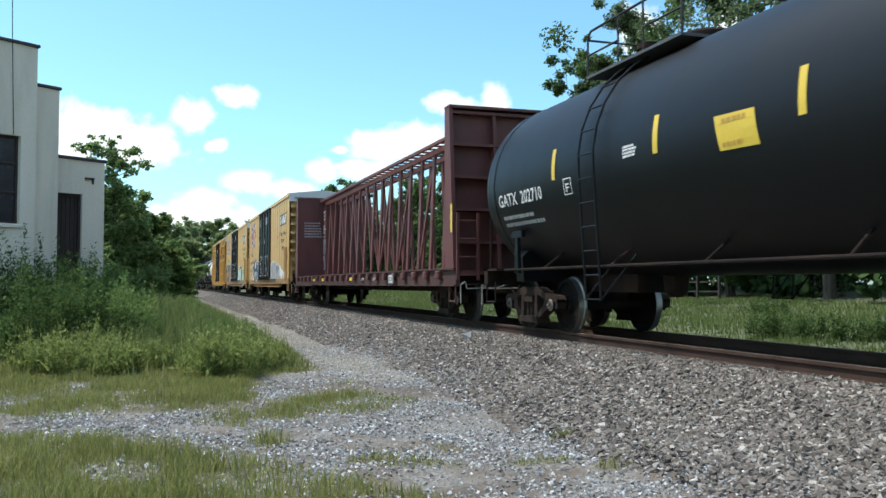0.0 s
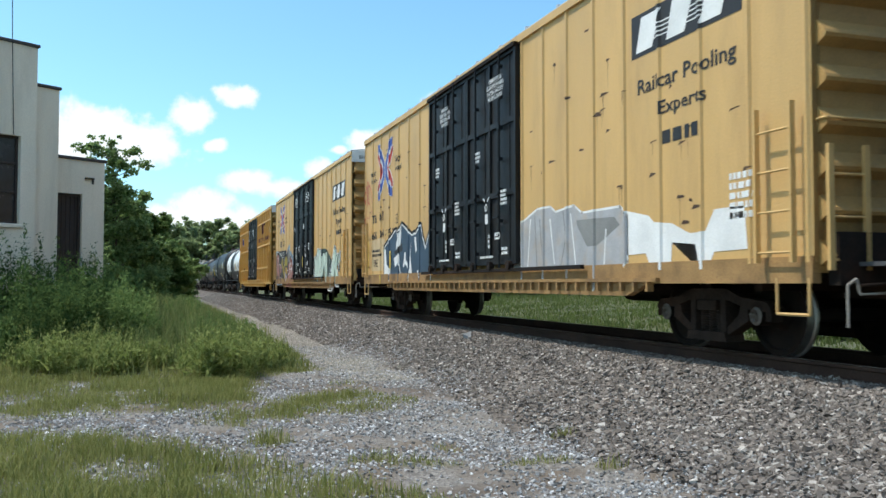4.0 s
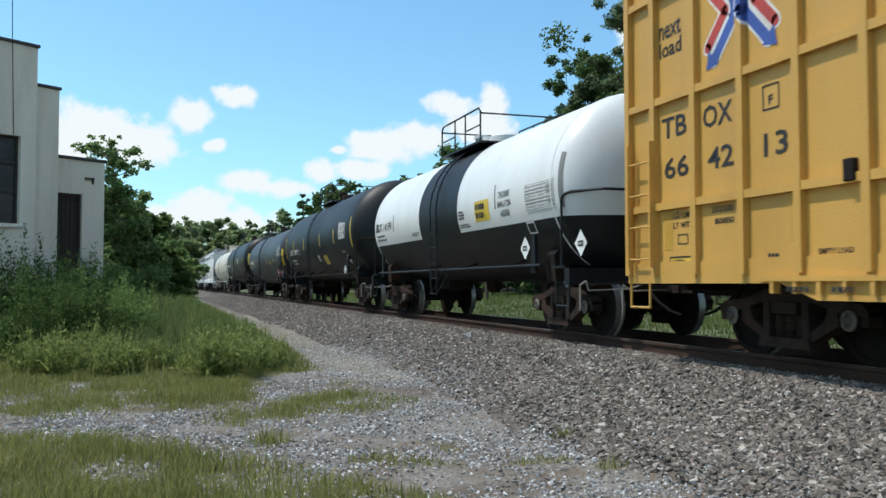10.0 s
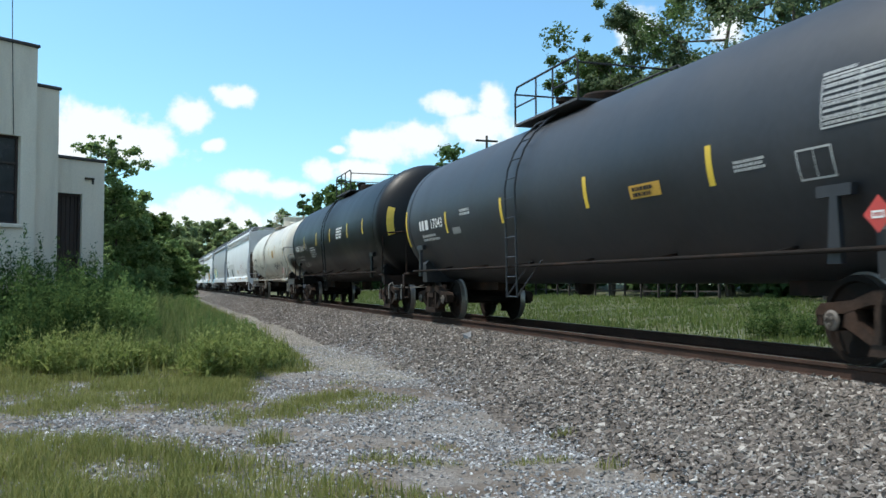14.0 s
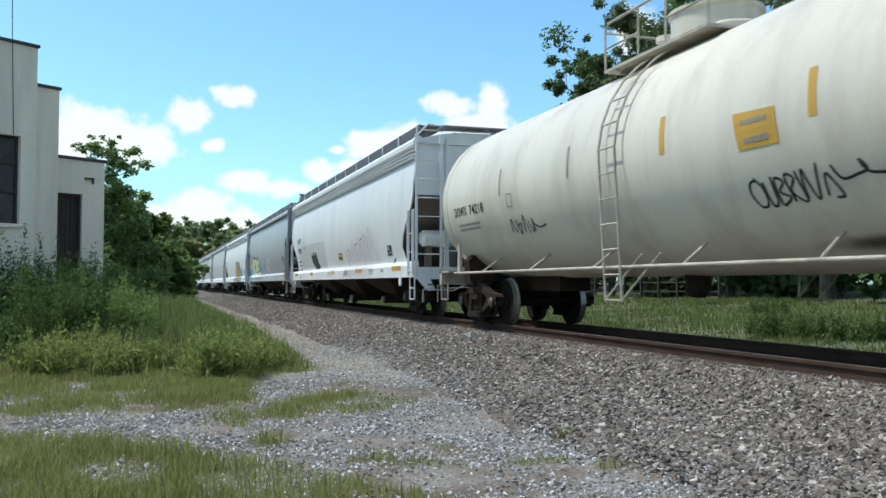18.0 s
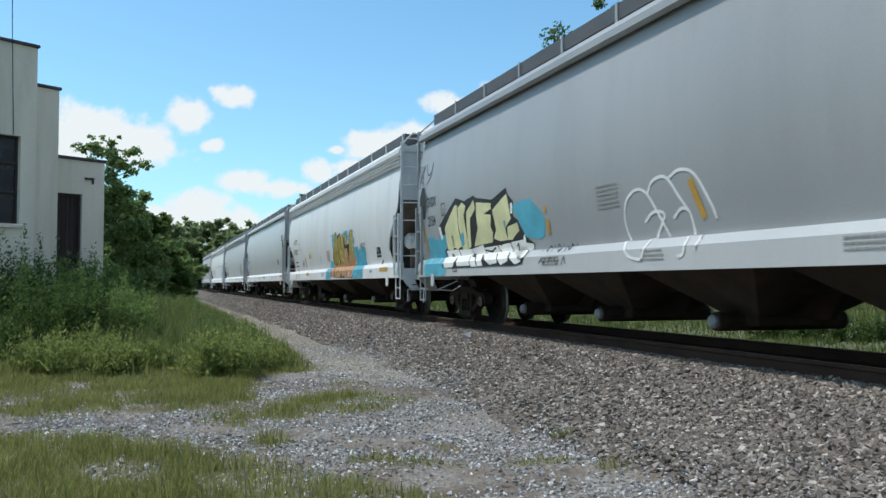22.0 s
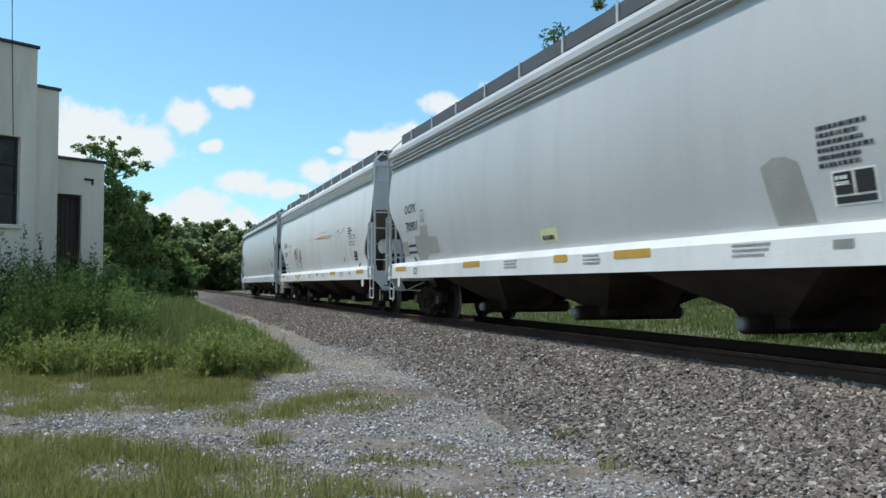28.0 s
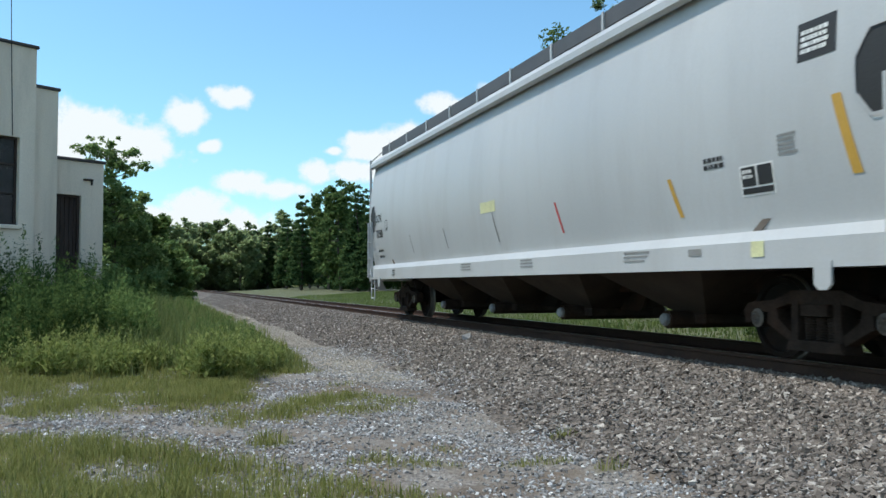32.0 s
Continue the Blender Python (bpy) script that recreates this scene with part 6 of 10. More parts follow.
    frame_on(car, "data_panel_ruling", 3.74, 2.69, 2.10, 2.60, 0.012, sf, M_PATCH, 0.006, 5)
    bars_on(car, 3.83, 3.02, 0.4, 3, 0.05, sf, M_PATCH, 64, lift=0.010)
    rect_on(car, "reflective_strip", 2.50, 2.58, 2.14, 3.06, sf, M_OCHRE)
    b = bmesh.new()
    bbox(b, -1.67, -1.52, 1.85, 2.41, 2.49, 2.62, 0.012)
    part("lifting_lug", b, M_CREAM, car)
    b = bmesh.new()
    bbox(b, -1.56, -1.44, 1.16, 3.03, 0.98, 1.07, 0.01)
    part("step_board", b, M_CREAM, car)
    scrawl(car, [[(0.12, 0.85), (0.04, 0.8), (0.0, 0.5), (0.06, 0.1), (0.16, 0.15), (0.18, 0.6), (0.1, 0.9)], [(0.2, 0.75), (0.22, 0.1), (0.3, 0.2), (0.32, 0.85)], [(0.34, 0.1), (0.36, 0.8), (0.46, 0.7), (0.38, 0.45), (0.48, 0.25), (0.36, 0.05)], [(0.52, 0.15), (0.5, 0.85), (0.6, 0.75), (0.52, 0.4), (0.66, 0.1), (0.64, 0.9)], [(0.68, 0.2), (0.72, 0.95), (0.80, 0.1), (0.9, 1.0)], [(0.92, 0.2), (0.98, 0.75), (1.08, 0.15), (1.0, 0.1)], [(1.06, 0.9), (1.14, 0.55), (1.3, 0.6), (1.42, 0.7), (1.36, 0.95), (1.45, 0.6), (1.8, 0.55)]],
           6.86, 1.54, 1.15, 0.40, 0.03, sf, M_BLACK, label="black scrawled tag")
    scrawl(car, [[(0, 0.3), (0.06, 0.9), (0.12, 0.2)], [(0.2, 0.8), (0.22, 0.1), (0.32, 0.6), (0.2, 0.5)], [(0.38, 0.2), (0.44, 1.0), (0.5, 0.1)], [(0.55, 0.7), (0.6, 0.1), (0.68, 0.8), (0.66, 0.2)], [(0.7, 0.5), (0.82, 0.3), (1.0, 0.4)]], 13.4, 1.62, 1.4, 0.36, 0.03, sf, M_STAIN)
    rect_on(car, "dark_label", 3.71, 4.0, 1.73, 1.94, sf, M_PATCHD)
    for y, v, wy, wv in ((1.30, 1.40, 0.27, 0.62), (2.49, 1.18, 0.45, 0.28), (1.98, 1.94, 0.22, 0.50), (4.6, 0.95, 2.4, 0.22)):
        rect_on(car, "soot_stain", max(y - wy, 0.99), y + wy, v - wv, v + wv, sf, M_SOOT if wv < 0.5 or wy > 0.23 else M_SMEAR, 0.006, ny=12, nv=12)
    rect_on(car, "jacket_edge", 1.0, 1.74, 2.57, 2.61, sf, M_PATCHD, 0.008, ny=14, nv=1)
    placard(car, 2.78, 1.47, 0.25, end_side)
    placard(car, 2.78, 1.47, 0.20, lambda y, v, k: (-1.512 - k, y, v), M_RED)
    b = bmesh.new()
    rod(b, (-1.50, 2.78, 1.05), (-1.50, 2.78, 1.30), 0.02, 8)
    part("placard_post", b, M_CREAM, car)


build_tanks()
# ---------------------------------------------------------------- centre-beam flat car
def build_centerbeam():
    L = (P_BOX_A - P_BEAM) * UNIT
    car = new_car("centerbeam_car", P_BEAM, "maroon centre-beam flat car, empty, with tall bulkheads", "flat car")
    f, r = 0.85, L - 0.85
    b = bmesh.new()
    box(b, -1.42, 1.42, f, r, 1.02, 1.10)
    part("deck", b, M_MAROON, car)
    b = bmesh.new()
    box(b, -0.4, 0.4, 0.8, L - 0.8, 0.62, 1.0)
    for k in range(14):
        y = f + 0.6 + (r - f - 1.2) * k / 13
        prism(b, [(-1.36, 0.86), (0.0, 0.66), (1.36, 0.86), (1.36, 1.02), (-1.36, 1.02)], "y", y - 0.05, y + 0.05)
    part("underframe", b, M_UNDER, car)
    for s in (-1, 1):
        b = bmesh.new()
        box(b, s * 1.48 - 0.05, s * 1.48 + 0.05, f, r, 0.80, 1.12)
        part("side_sill", b, M_SILLM, car)
        for w, z0, z1 in ((0.09, 1.12, 1.15), (0.08, 0.77, 0.80)):
            b = bmesh.new()
            box(b, s * 1.50 - w, s * 1.50 + w, f, r, z0, z1)
            part("sill_flange", b, M_SILLM, car)
        for k in range(22):
            b = bmesh.new()
            y = f + 1.0 + (r - f - 2.0) * k / 21
            bbox(b, s * 1.58 - 0.06, s * 1.58 + 0.06, y - 0.10, y + 0.10, 0.92, 1.10, 0.02)
            rod(b, (s * 1.6, y - 0.14, 1.0), (s * 1.6, y + 0.14, 1.0), 0.035, 8)
            part("strap_winch", b, M_MAROON, car)
    # bulkheads
    for y, sg in ((f + 0.05, 1), (r - 0.05, -1)):
        def yy(a):
            return y + sg * a
        b = bmesh.new()
        box(b, -1.55, 1.55, min(yy(0.52), yy(0.57)), max(yy(0.52), yy(0.57)), 1.1, 4.58)
        part("bulkhead_sheet", b, M_MAROON, car)
        for s in (-1, 1):
            b = bmesh.new()
            prism(b, [(yy(0.0), 1.1), (yy(0.60), 1.1), (yy(0.60), 4.6), (yy(0.30), 4.6)], "x", s * 1.52 - 0.04, s * 1.52 + 0.04)
            part("bulkhead_post", b, M_MAROON, car)
        for x in (-0.5, 0.5):
            b = bmesh.new()
            prism(b, [(yy(0.05), 1.1), (yy(0.52), 1.1), (yy(0.52), 4.55), (yy(0.36), 4.55)], "x", x - 0.04, x + 0.04)
            part("bulkhead_stiffener", b, M_MAROON, car)
        for z in (1.7, 2.4, 3.1, 3.8, 4.5):
            b = bmesh.new()
            w = 0.5 - 0.32 * (z - 1.1) / 3.5
            box(b, -1.5, 1.5, min(yy(0.52 - w), yy(0.52)), max(yy(0.52 - w), yy(0.52)), z - 0.03, z + 0.03)
            part("bulkhead_rib", b, M_MAROON, car)
        b = bmesh.new()
        box(b, -1.56, 1.56, min(yy(0.26), yy(0.62)), max(yy(0.26), yy(0.62)), 4.58, 4.64)
        part("bulkhead_cap", b, M_MAROON, car)
    # centre truss: two planes of posts and diagonals tied by the top chord
    ya, yb = f + 0.65, r - 0.65
    n = 18
    tops, xs = 4.42, 0.30
    for s in (-1, 1):
        b = bmesh.new()
        box(b, s * xs - 0.05, s * xs + 0.05, ya, yb, tops - 0.12, tops + 0.02)
        part("top_chord", b, M_MAROON, car)
        b = bmesh.new()
        box(b, s * 0.42 - 0.05, s * 0.42 + 0.05, ya, yb, 1.10, 1.22)
        part("bottom_chord", b, M_MAROON, car)
        for k in range(n + 1):
            y = ya + 0.1 + (yb - ya - 0.2) * k / n
            b = bmesh.new()
            beam(b, (s * 0.42, y, 1.2), (s * xs, y, tops - 0.1), 0.06, 0.20)
            part("truss_post", b, M_MAROON, car)
            if k < n:
                y2 = ya + 0.1 + (yb - ya - 0.2) * (k + 1) / n
                b = bmesh.new()
                if k % 2 == (0 if k < n / 2 else 1):
                    beam(b, (s * 0.40, y2, 1.3), (s * xs, y, tops - 0.2), 0.05, 0.12)
                else:
                    beam(b, (s * 0.40, y, 1.3), (s * xs, y2, tops - 0.2), 0.05, 0.12)
                if k % 2 == 0:
                    part("truss_diagonal", b, M_MAROON, car)
                else:
                    b.free()
    for k in range(n * 2 + 1):
        y = ya + 0.1 + (yb - ya - 0.2) * k / (n * 2)
        b = bmesh.new()
        box(b, -0.55, 0.55, y - 0.035, y + 0.035, tops + 0.02, tops + 0.07)
        part("top_tie", b, M_MAROON, car)
    for s in (-1, 1):
        b = bmesh.new()
        box(b, s * 0.55 - 0.04, s * 0.55 + 0.04, ya, yb, tops + 0.02, tops + 0.10)
        part("top_rail", b, M_MAROON, car)
    # loose strap cables
    for y, d in ((f + 6.0, 1.4), (f + 10.5, -1.2), (f + 3.5, 0.8)):
        b = bmesh.new()
        rod(b, (-1.52, y, 1.1), (-0.35, y + d, 3.2), 0.006, 5)
        part("strap_cable", b, M_WIRE, car)
    sill = flat_side(-1.535)
    for y in (f + 9.6, f + 16.4, f + 14.5):
        rect_on(car, "reflective_strip", y, y + 0.42, 0.92, 1.02, flat_side(-1.645), M_STRIPE, nv=1)
    rect_on(car, "data_stencil", f + 4.6, f + 5.1, 0.84, 1.06, flat_side(-1.645), M_PATCHD, nv=1)
    bars_on(car, f + 5.07, 1.04, 0.42, 3, 0.05, flat_side(-1.65), M_WHITE, 5)
    write_on(car, "L. 73-0", f + 8.3, 0.92, 0.12, flat_side(-1.645), M_WHITE)
    write_on(car, "L. 75-0", f + 6.9, 0.92, 0.12, flat_side(-1.645), M_WHITE)
    # notices on the inner faces of the rear bulkhead and the truss end plate
    ry = r - 0.05 - 0.57 - 0.006
    b = bmesh.new()
    box(b, -0.42, 0.42, r - 1.35, r - 0.62, 1.2, 4.3)
    part("truss_end_plate", b, M_MAROON, car)
    pl = flat_side(-0.42)
    for k, tx in enumerate(("LOADING AND", "UNLOADING", "RESTRICTIONS")):
        write_on(car, tx, r - 0.68, 3.95 - 0.16 * k, 0.12, pl, M_WHITE, 0.62)
    bars_on(car, r - 0.68, 3.4, 0.6, 5, 0.05, pl, M_WHITE, 14)
    write_on(car, "SAFETY FIRST", r - 0.68, 2.85, 0.12, pl, M_WHITE, 0.62)
    bars_on(car, r - 0.68, 2.78, 0.6, 6, 0.06, pl, M_WHITE, 15)
    write_on(car, "WARNING", r - 0.68, 2.15, 0.14, pl, M_WHITE, 0.7)
    bars_on(car, r - 0.68, 2.05, 0.6, 6, 0.07, pl, M_WHITE, 16)

    def inner(y, s, lift):
        return (y, ry - lift, s)
    uv, fs = [], []
    rnd = random.Random(4)
    for row in range(6):
        a = -1.25
        while a < -0.55:
            w = rnd.uniform(0.04, 0.12)
            z = 3.55 - row * 0.12
            m = len(uv)
            uv += [(a, z), (a + w, z), (a + w, z - 0.06), (a, z - 0.06)]
            fs.append((m, m + 1, m + 2, m + 3))
            a += w + 0.04
    lay(car, "bulkhead_stencil", uv, fs, inner, M_PATCH)["kind"] = "stuff"
    # end ladder and grab irons
    for y, sg in ((f, 1), (r, -1)):
        ladder(car, M_MAROON, (-1.5, y - sg * 0.05, 0), (1, 0, 0), 0.45, 0.9, 2.3, 0.38)
        rect_on(car, "reflective_strip", y + sg * 0.1, y + sg * 0.22, 1.9, 2.5, flat_side(-1.57), M_STRIPE) if sg > 0 else None
        stirrup(car, M_MAROON, -1.5, y + sg * 0.1, y + sg * 0.5, 0.45, 0.8)
    add_truck(car, P_BEAM, 2.9)
    add_truck(car, P_BEAM, L - 2.9)
    add_couplers(car, L)


build_centerbeam()
# ---------------------------------------------------------------- covered hoppers
HZ0, HZ1, HTOP = 0.98, 1.32, 4.16
HW = 1.60


def hopper_side(bulge):
    def at(y, s, lift):
        t = (s - HZ1) / (HTOP - HZ1)
        return (-(HW - 0.14 + bulge * 4 * t * (1 - t)) - lift, y, s)
    return at


def hopper(place, end_place, kind, label, paintm, sillm, outlets=4):
    """kind 'slope': open ends with a curved side cut; kind 'port': full side sheets with an eight-sided port."""
    L = (end_place - place) * UNIT
    car = new_car("hopper_car", place, label, "hopper car")
    f, r = (0.92, L - 0.92) if kind == "slope" else (0.80, L - 0.85)
    bulge = 0.17
    surf = hopper_side(bulge)
    nz = 12
    # side sheets, with the ends cut to their shape
    def edge(z):
        """How far the sheet's end lies in from the car's end at a height."""
        if kind == "port":
            return 0.0
        t = (z - HZ1) / (HTOP - HZ1)
        if t > 0.56:
            return 0.06
        q = (0.56 - t) / 0.56
        return 0.06 + 1.25 * math.sin(min(q * 1.25, 1.0) * math.pi / 2) ** 1.6 * (1.0 if q < 0.8 else 1 - (q - 0.8) * 1.2)
    for s in (-1, 1):
        bm = bmesh.new()
        cols = 24
        grid = []
        for j in range(nz + 1):
            z = HZ1 - 0.05 + (HTOP - HZ1 + 0.05) * j / nz
            e = edge(max(z, HZ1))
            row = []
            for i in range(cols + 1):
                y = f + e + (r - f - 2 * e) * i / cols
                x = surf(y, max(z, HZ1), 0)[0]
                row.append((-s * x, y, z))
            grid.append(row)
        vo = [[bm.verts.new(p) for p in row] for row in grid]
        vi = [[bm.verts.new((p[0] - s * 0.03, p[1], p[2])) for p in row] for row in grid]
        for j in range(nz):
            for i in range(cols):
                bm.faces.new((vo[j][i], vo[j][i + 1], vo[j + 1][i + 1], vo[j + 1][i]))
                bm.faces.new((vi[j][i], vi[j + 1][i], vi[j + 1][i + 1], vi[j][i + 1]))
        for j in range(nz):
            for i in (0, cols):
                bm.faces.new((vo[j][i], vo[j + 1][i], vi[j + 1][i], vi[j][i]))
        sh = part("side_sheet", bm, paintm, car)
        smooth(sh.data, 40)
        # top chord and its drip ledges
        bm = bmesh.new()
        prism(bm, [(s * (HW - 0.05), HTOP - 0.04), (s * (HW + 0.02), HTOP), (s * (HW + 0.02), HTOP + 0.10), (s * (HW - 0.12), HTOP + 0.24), (s * (HW - 0.2), HTOP + 0.2)], "y", f, r)
        if kind == "slope":
            for q in (0.10, 0.19, 0.28):
                b3 = bmesh.new()
                prism(b3, [(s * (HW - 0.12), HTOP - q), (s * (HW + 0.015), HTOP - q - 0.01), (s * (HW + 0.015), HTOP - q - 0.025), (s * (HW - 0.12), HTOP - q - 0.05)], "y", f + 0.1, r - 0.1)
                part("drip_ledge", b3, paintm, car)
        part("top_chord", bm, paintm, car)
        # side sill: vertical plate with a sloping shelf above
        bm = bmesh.new()
        prism(bm, [(s * (HW + 0.03), HZ0), (s * (HW + 0.03), HZ1 - 0.06), (s * (HW - 0.04), HZ1 + 0.05), (s * (HW - 0.12), HZ1 + 0.05), (s * (HW - 0.12), HZ0)], "y", f + 0.02, r - 0.02)
        part("side_sill", bm, sillm, car)
    # body: curved roof, ends with slope sheets, bottom chutes
    bm = bmesh.new()
    prof = [(-HW + 0.06, HTOP + 0.05), (-HW + 0.2, HTOP + 0.18), (-0.9, HTOP + 0.30), (-0.35, HTOP + 0.36), (0.35, HTOP + 0.36), (0.9, HTOP + 0.30), (HW - 0.2, HTOP + 0.18), (HW - 0.06, HTOP + 0.05)]
    prism(bm, prof, "y", f + 0.05, r - 0.05)
    part("roof", bm, paintm, car)
    for yy, sg in ((f, 1), (r, -1)):
        bm = bmesh.new()
        a, b2 = yy + sg * 0.10, yy + sg * 0.16
        prism(bm, [(-HW + 0.1, 2.95), (HW - 0.1, 2.95), (HW - 0.1, HTOP + 0.1), (0.9, HTOP + 0.28), (-0.9, HTOP + 0.28), (-HW + 0.1, HTOP + 0.1)], "y", min(a, b2), max(a, b2))
        part("end_wall", bm, paintm, car)
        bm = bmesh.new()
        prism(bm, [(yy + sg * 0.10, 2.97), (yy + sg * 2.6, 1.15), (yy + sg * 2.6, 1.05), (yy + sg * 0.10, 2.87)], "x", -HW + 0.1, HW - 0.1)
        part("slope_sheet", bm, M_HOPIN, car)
        for x in (-0.75, 0.0, 0.75):
            bm = bmesh.new()
            box(bm, x - 0.04, x + 0.04, min(yy, yy + sg * 0.1), max(yy, yy + sg * 0.1), 2.9, HTOP + 0.2)
            part("end_stiffener", bm, paintm, car)
        for x in (-0.7, 0.7):
            bm = bmesh.new()
            beam(bm, (x, yy + sg * 0.22, 1.1), (x, yy + sg * 0.22, 3.0), 0.08, 0.10)
            part("end_column", bm, paintm, car)
        # platform, end sill, air reservoir
        bm = bmesh.new()
        box(bm, -HW, HW, min(yy - sg * 0.12, yy + sg * 1.9), max(yy - sg * 0.12, yy + sg * 1.9), HZ0 + 0.02, HZ0 + 0.08)
        box(bm, -HW, HW, min(yy - sg * 0.14, yy - sg * 0.04), max(yy - sg * 0.14, yy - sg * 0.04), HZ0 - 0.05, HZ1 - 0.1)
        part("end_platform", bm, sillm, car)
        # rails and pipes across the open end bay
        for z in (1.62, 2.10, 2.58):
            bm = bmesh.new()
            pipe(bm, [(-HW + 0.66, yy + sg * 0.05, z), (HW - 0.66, yy + sg * 0.05, z)], 0.016, 6)
            part("end_handrail", bm, paintm, car)
        bm = bmesh.new()
        pipe(bm, [(-0.2, yy + sg * 0.5, 1.05), (-0.2, yy + sg * 0.5, 1.5), (0.3, yy + sg * 0.6, 1.62), (0.9, yy + sg * 0.5, 1.4), (0.9, yy + sg * 0.5, 1.05)], 0.022, 6)
        part("brake_pipe", bm, M_UNDER, car)
        bm = bmesh.new()
        bbox(bm, 0.55, 0.95, yy + sg * 0.55 - 0.16, yy + sg * 0.55 + 0.16, 1.06, 1.42, 0.04)
        rod(bm, (0.75, yy + sg * 0.55 - 0.3, 1.25), (0.75, yy + sg * 0.55 + 0.3, 1.25), 0.09, 10)
        part("brake_valve", bm, M_GRATE, car)
        bm = bmesh.new()
        lathe(bm, [(-1.1, 0.0), (-1.08, 0.14), (-1.0, 0.21), (-0.1, 0.21), (-0.02, 0.14), (0.0, 0.0)], "x", 18, (-0.15, yy + sg * 0.75, 1.95))
        smooth(part("air_reservoir", bm, M_TWHITE if kind == "slope" else paintm, car).data, 40)
        for x in (-1.02, -0.38):
            bm = bmesh.new()
            box(bm, x - 0.07, x + 0.07, yy + sg * 0.75 - 0.08, yy + sg * 0.75 + 0.08, 1.05, 1.76)
            part("reservoir_stand", bm, M_HOPIN, car)
        for s in (-1, 1):
            stirrup(car, paintm, s * (HW - 0.02), yy + sg * 0.02, yy + sg * 0.42, 0.45, HZ0)
            bm = bmesh.new()
            pipe(bm, [(s * (HW - 0.02), yy + sg * 0.02, 0.72), (s * (HW - 0.02), yy + sg * 0.42, 0.72)], 0.016, 6)
            part("step_rung", bm, paintm, car)
            # hanger plate and the lever that lifts the coupler's pin
            bm = bmesh.new()
            prism(bm, [(s * HW, HZ0), (s * (HW - 0.34), HZ0), (s * (HW - 0.50), 0.66), (s * (HW - 0.28), 0.66)], "y", yy - sg * 0.13 - 0.015, yy - sg * 0.13 + 0.015)
            part("step_bracket", bm, sillm, car)
            bm = bmesh.new()
            pipe(bm, [(s * (HW - 0.16), yy - sg * 0.2, 0.38), (s * (HW - 0.16), yy - sg * 0.2, 0.68), (s * (HW - 0.25), yy - sg * 0.2, 0.70), (s * 0.7, yy - sg * 0.25, 0.66), (s * 0.2, yy - sg * 0.45, 0.9)], 0.014, 6)
            part("uncoupling_lever", bm, M_GALV, car)
            bm = bmesh.new()
            prism(bm, [(yy + sg * 1.02, HZ0 + 0.06), (yy + sg * 1.24, HZ0 + 0.06), (yy + sg * 1.24, 0.82), (yy + sg * 1.18, 0.77), (yy + sg * 1.08, 0.77), (yy + sg * 1.02, 0.82)], "x", s * (HW + 0.035) - 0.012, s * (HW + 0.035) + 0.012)
            part("jacking_pad", bm, sillm, car)
            # corner ladder on the end, and a short one on the side
            ladder(car, paintm, (s * (HW - 0.02), yy - sg * 0.12, 0), (-s, 0, 0), 0.62, HZ0, HTOP + 0.25, 0.45)
            ladder(car, paintm, (s * (HW + 0.05), yy - sg * 0.06, 0), (0, sg, 0), 0.40, HZ0 + 0.05, HZ0 + 1.62, 0.45)
        for s in (-1, 1):
            bm = bmesh.new()
            pipe(bm, [(s * (HW - 0.04), yy - sg * 0.12, HTOP + 0.22), (s * (HW - 0.35), yy + sg * 0.02, HTOP + 0.52), (s * (HW - 0.8), yy + sg * 0.2, HTOP + 0.52)], 0.02, 6)
            part("roof_grab", bm, paintm, car)
        if sg > 0:
            bm = bmesh.new()
            box(bm, -0.9, 0.9, yy - 0.1, yy + 0.55, HTOP + 0.47, HTOP + 0.50)
            part("roof_platform", bm, M_GRATE, car)
            bm = bmesh.new()
            lathe(bm, [(yy - 0.20, 0.25), (yy - 0.18, 0.28), (yy - 0.16, 0.25), (yy - 0.18, 0.235), (yy - 0.20, 0.25)], "y", 20, (0.1, 0, 2.5))
            for k in range(6):
                a = k * math.pi / 3
                rod(bm, (0.1, yy - 0.16, 2.5), (0.1 + 0.26 * math.cos(a), yy - 0.18, 2.5 + 0.26 * math.sin(a)), 0.014, 6)
            part("brake_wheel", bm, M_GALV, car)
            bm = bmesh.new()
            box(bm, -0.05, 0.25, yy - 0.12, yy + 0.12, 2.2, 2.75)
            pipe(bm, [(0.1, yy - 0.05, 2.2), (0.1, yy - 0.05, 1.05)], 0.02)
            bbox(bm, 0.25, 0.75, yy + 0.3, yy + 0.7, 1.06, 1.5, 0.05)
            part("hand_brake", bm, paintm, car)
    if kind == "port":
        # ports in the side sheets near the front end, their shaded depth painted black
        for yy in (f + 0.42, r - 0.42):
            uv, fs = [], []
            for k in range(8):
                a = math.pi / 8 + math.pi / 4 * k
                uv.append((yy + 0.30 * math.cos(a), 2.66 + 0.40 * math.sin(a)))
            lay(car, "side_port", uv, [tuple(range(8))], surf, M_WIRE, 0.003, "eight-sided port in the side sheet, painted black for its shaded depth")
            edge_pts = uv + [uv[0]]
            ru, rf = [], []
            for (a, b), (c, d) in zip(edge_pts, edge_pts[1:]):
                n = len(ru)
                ru += [(a, b), (c, d), (yy + (c - yy) * 1.1, 2.66 + (d - 2.66) * 1.07), (yy + (a - yy) * 1.1, 2.66 + (b - 2.66) * 1.07)]
                rf.append((n, n + 1, n + 2, n + 3))
            lay(car, "port_rim", ru, rf, surf, paintm, 0.02)
    # hopper chutes with their gates
    bm = bmesh.new()
    box(bm, -0.35, 0.35, 0.8, L - 0.8, 0.70, 1.02)
    box(bm, -HW + 0.15, HW - 0.15, f + 2.3, r - 2.3, 0.98, 1.06)
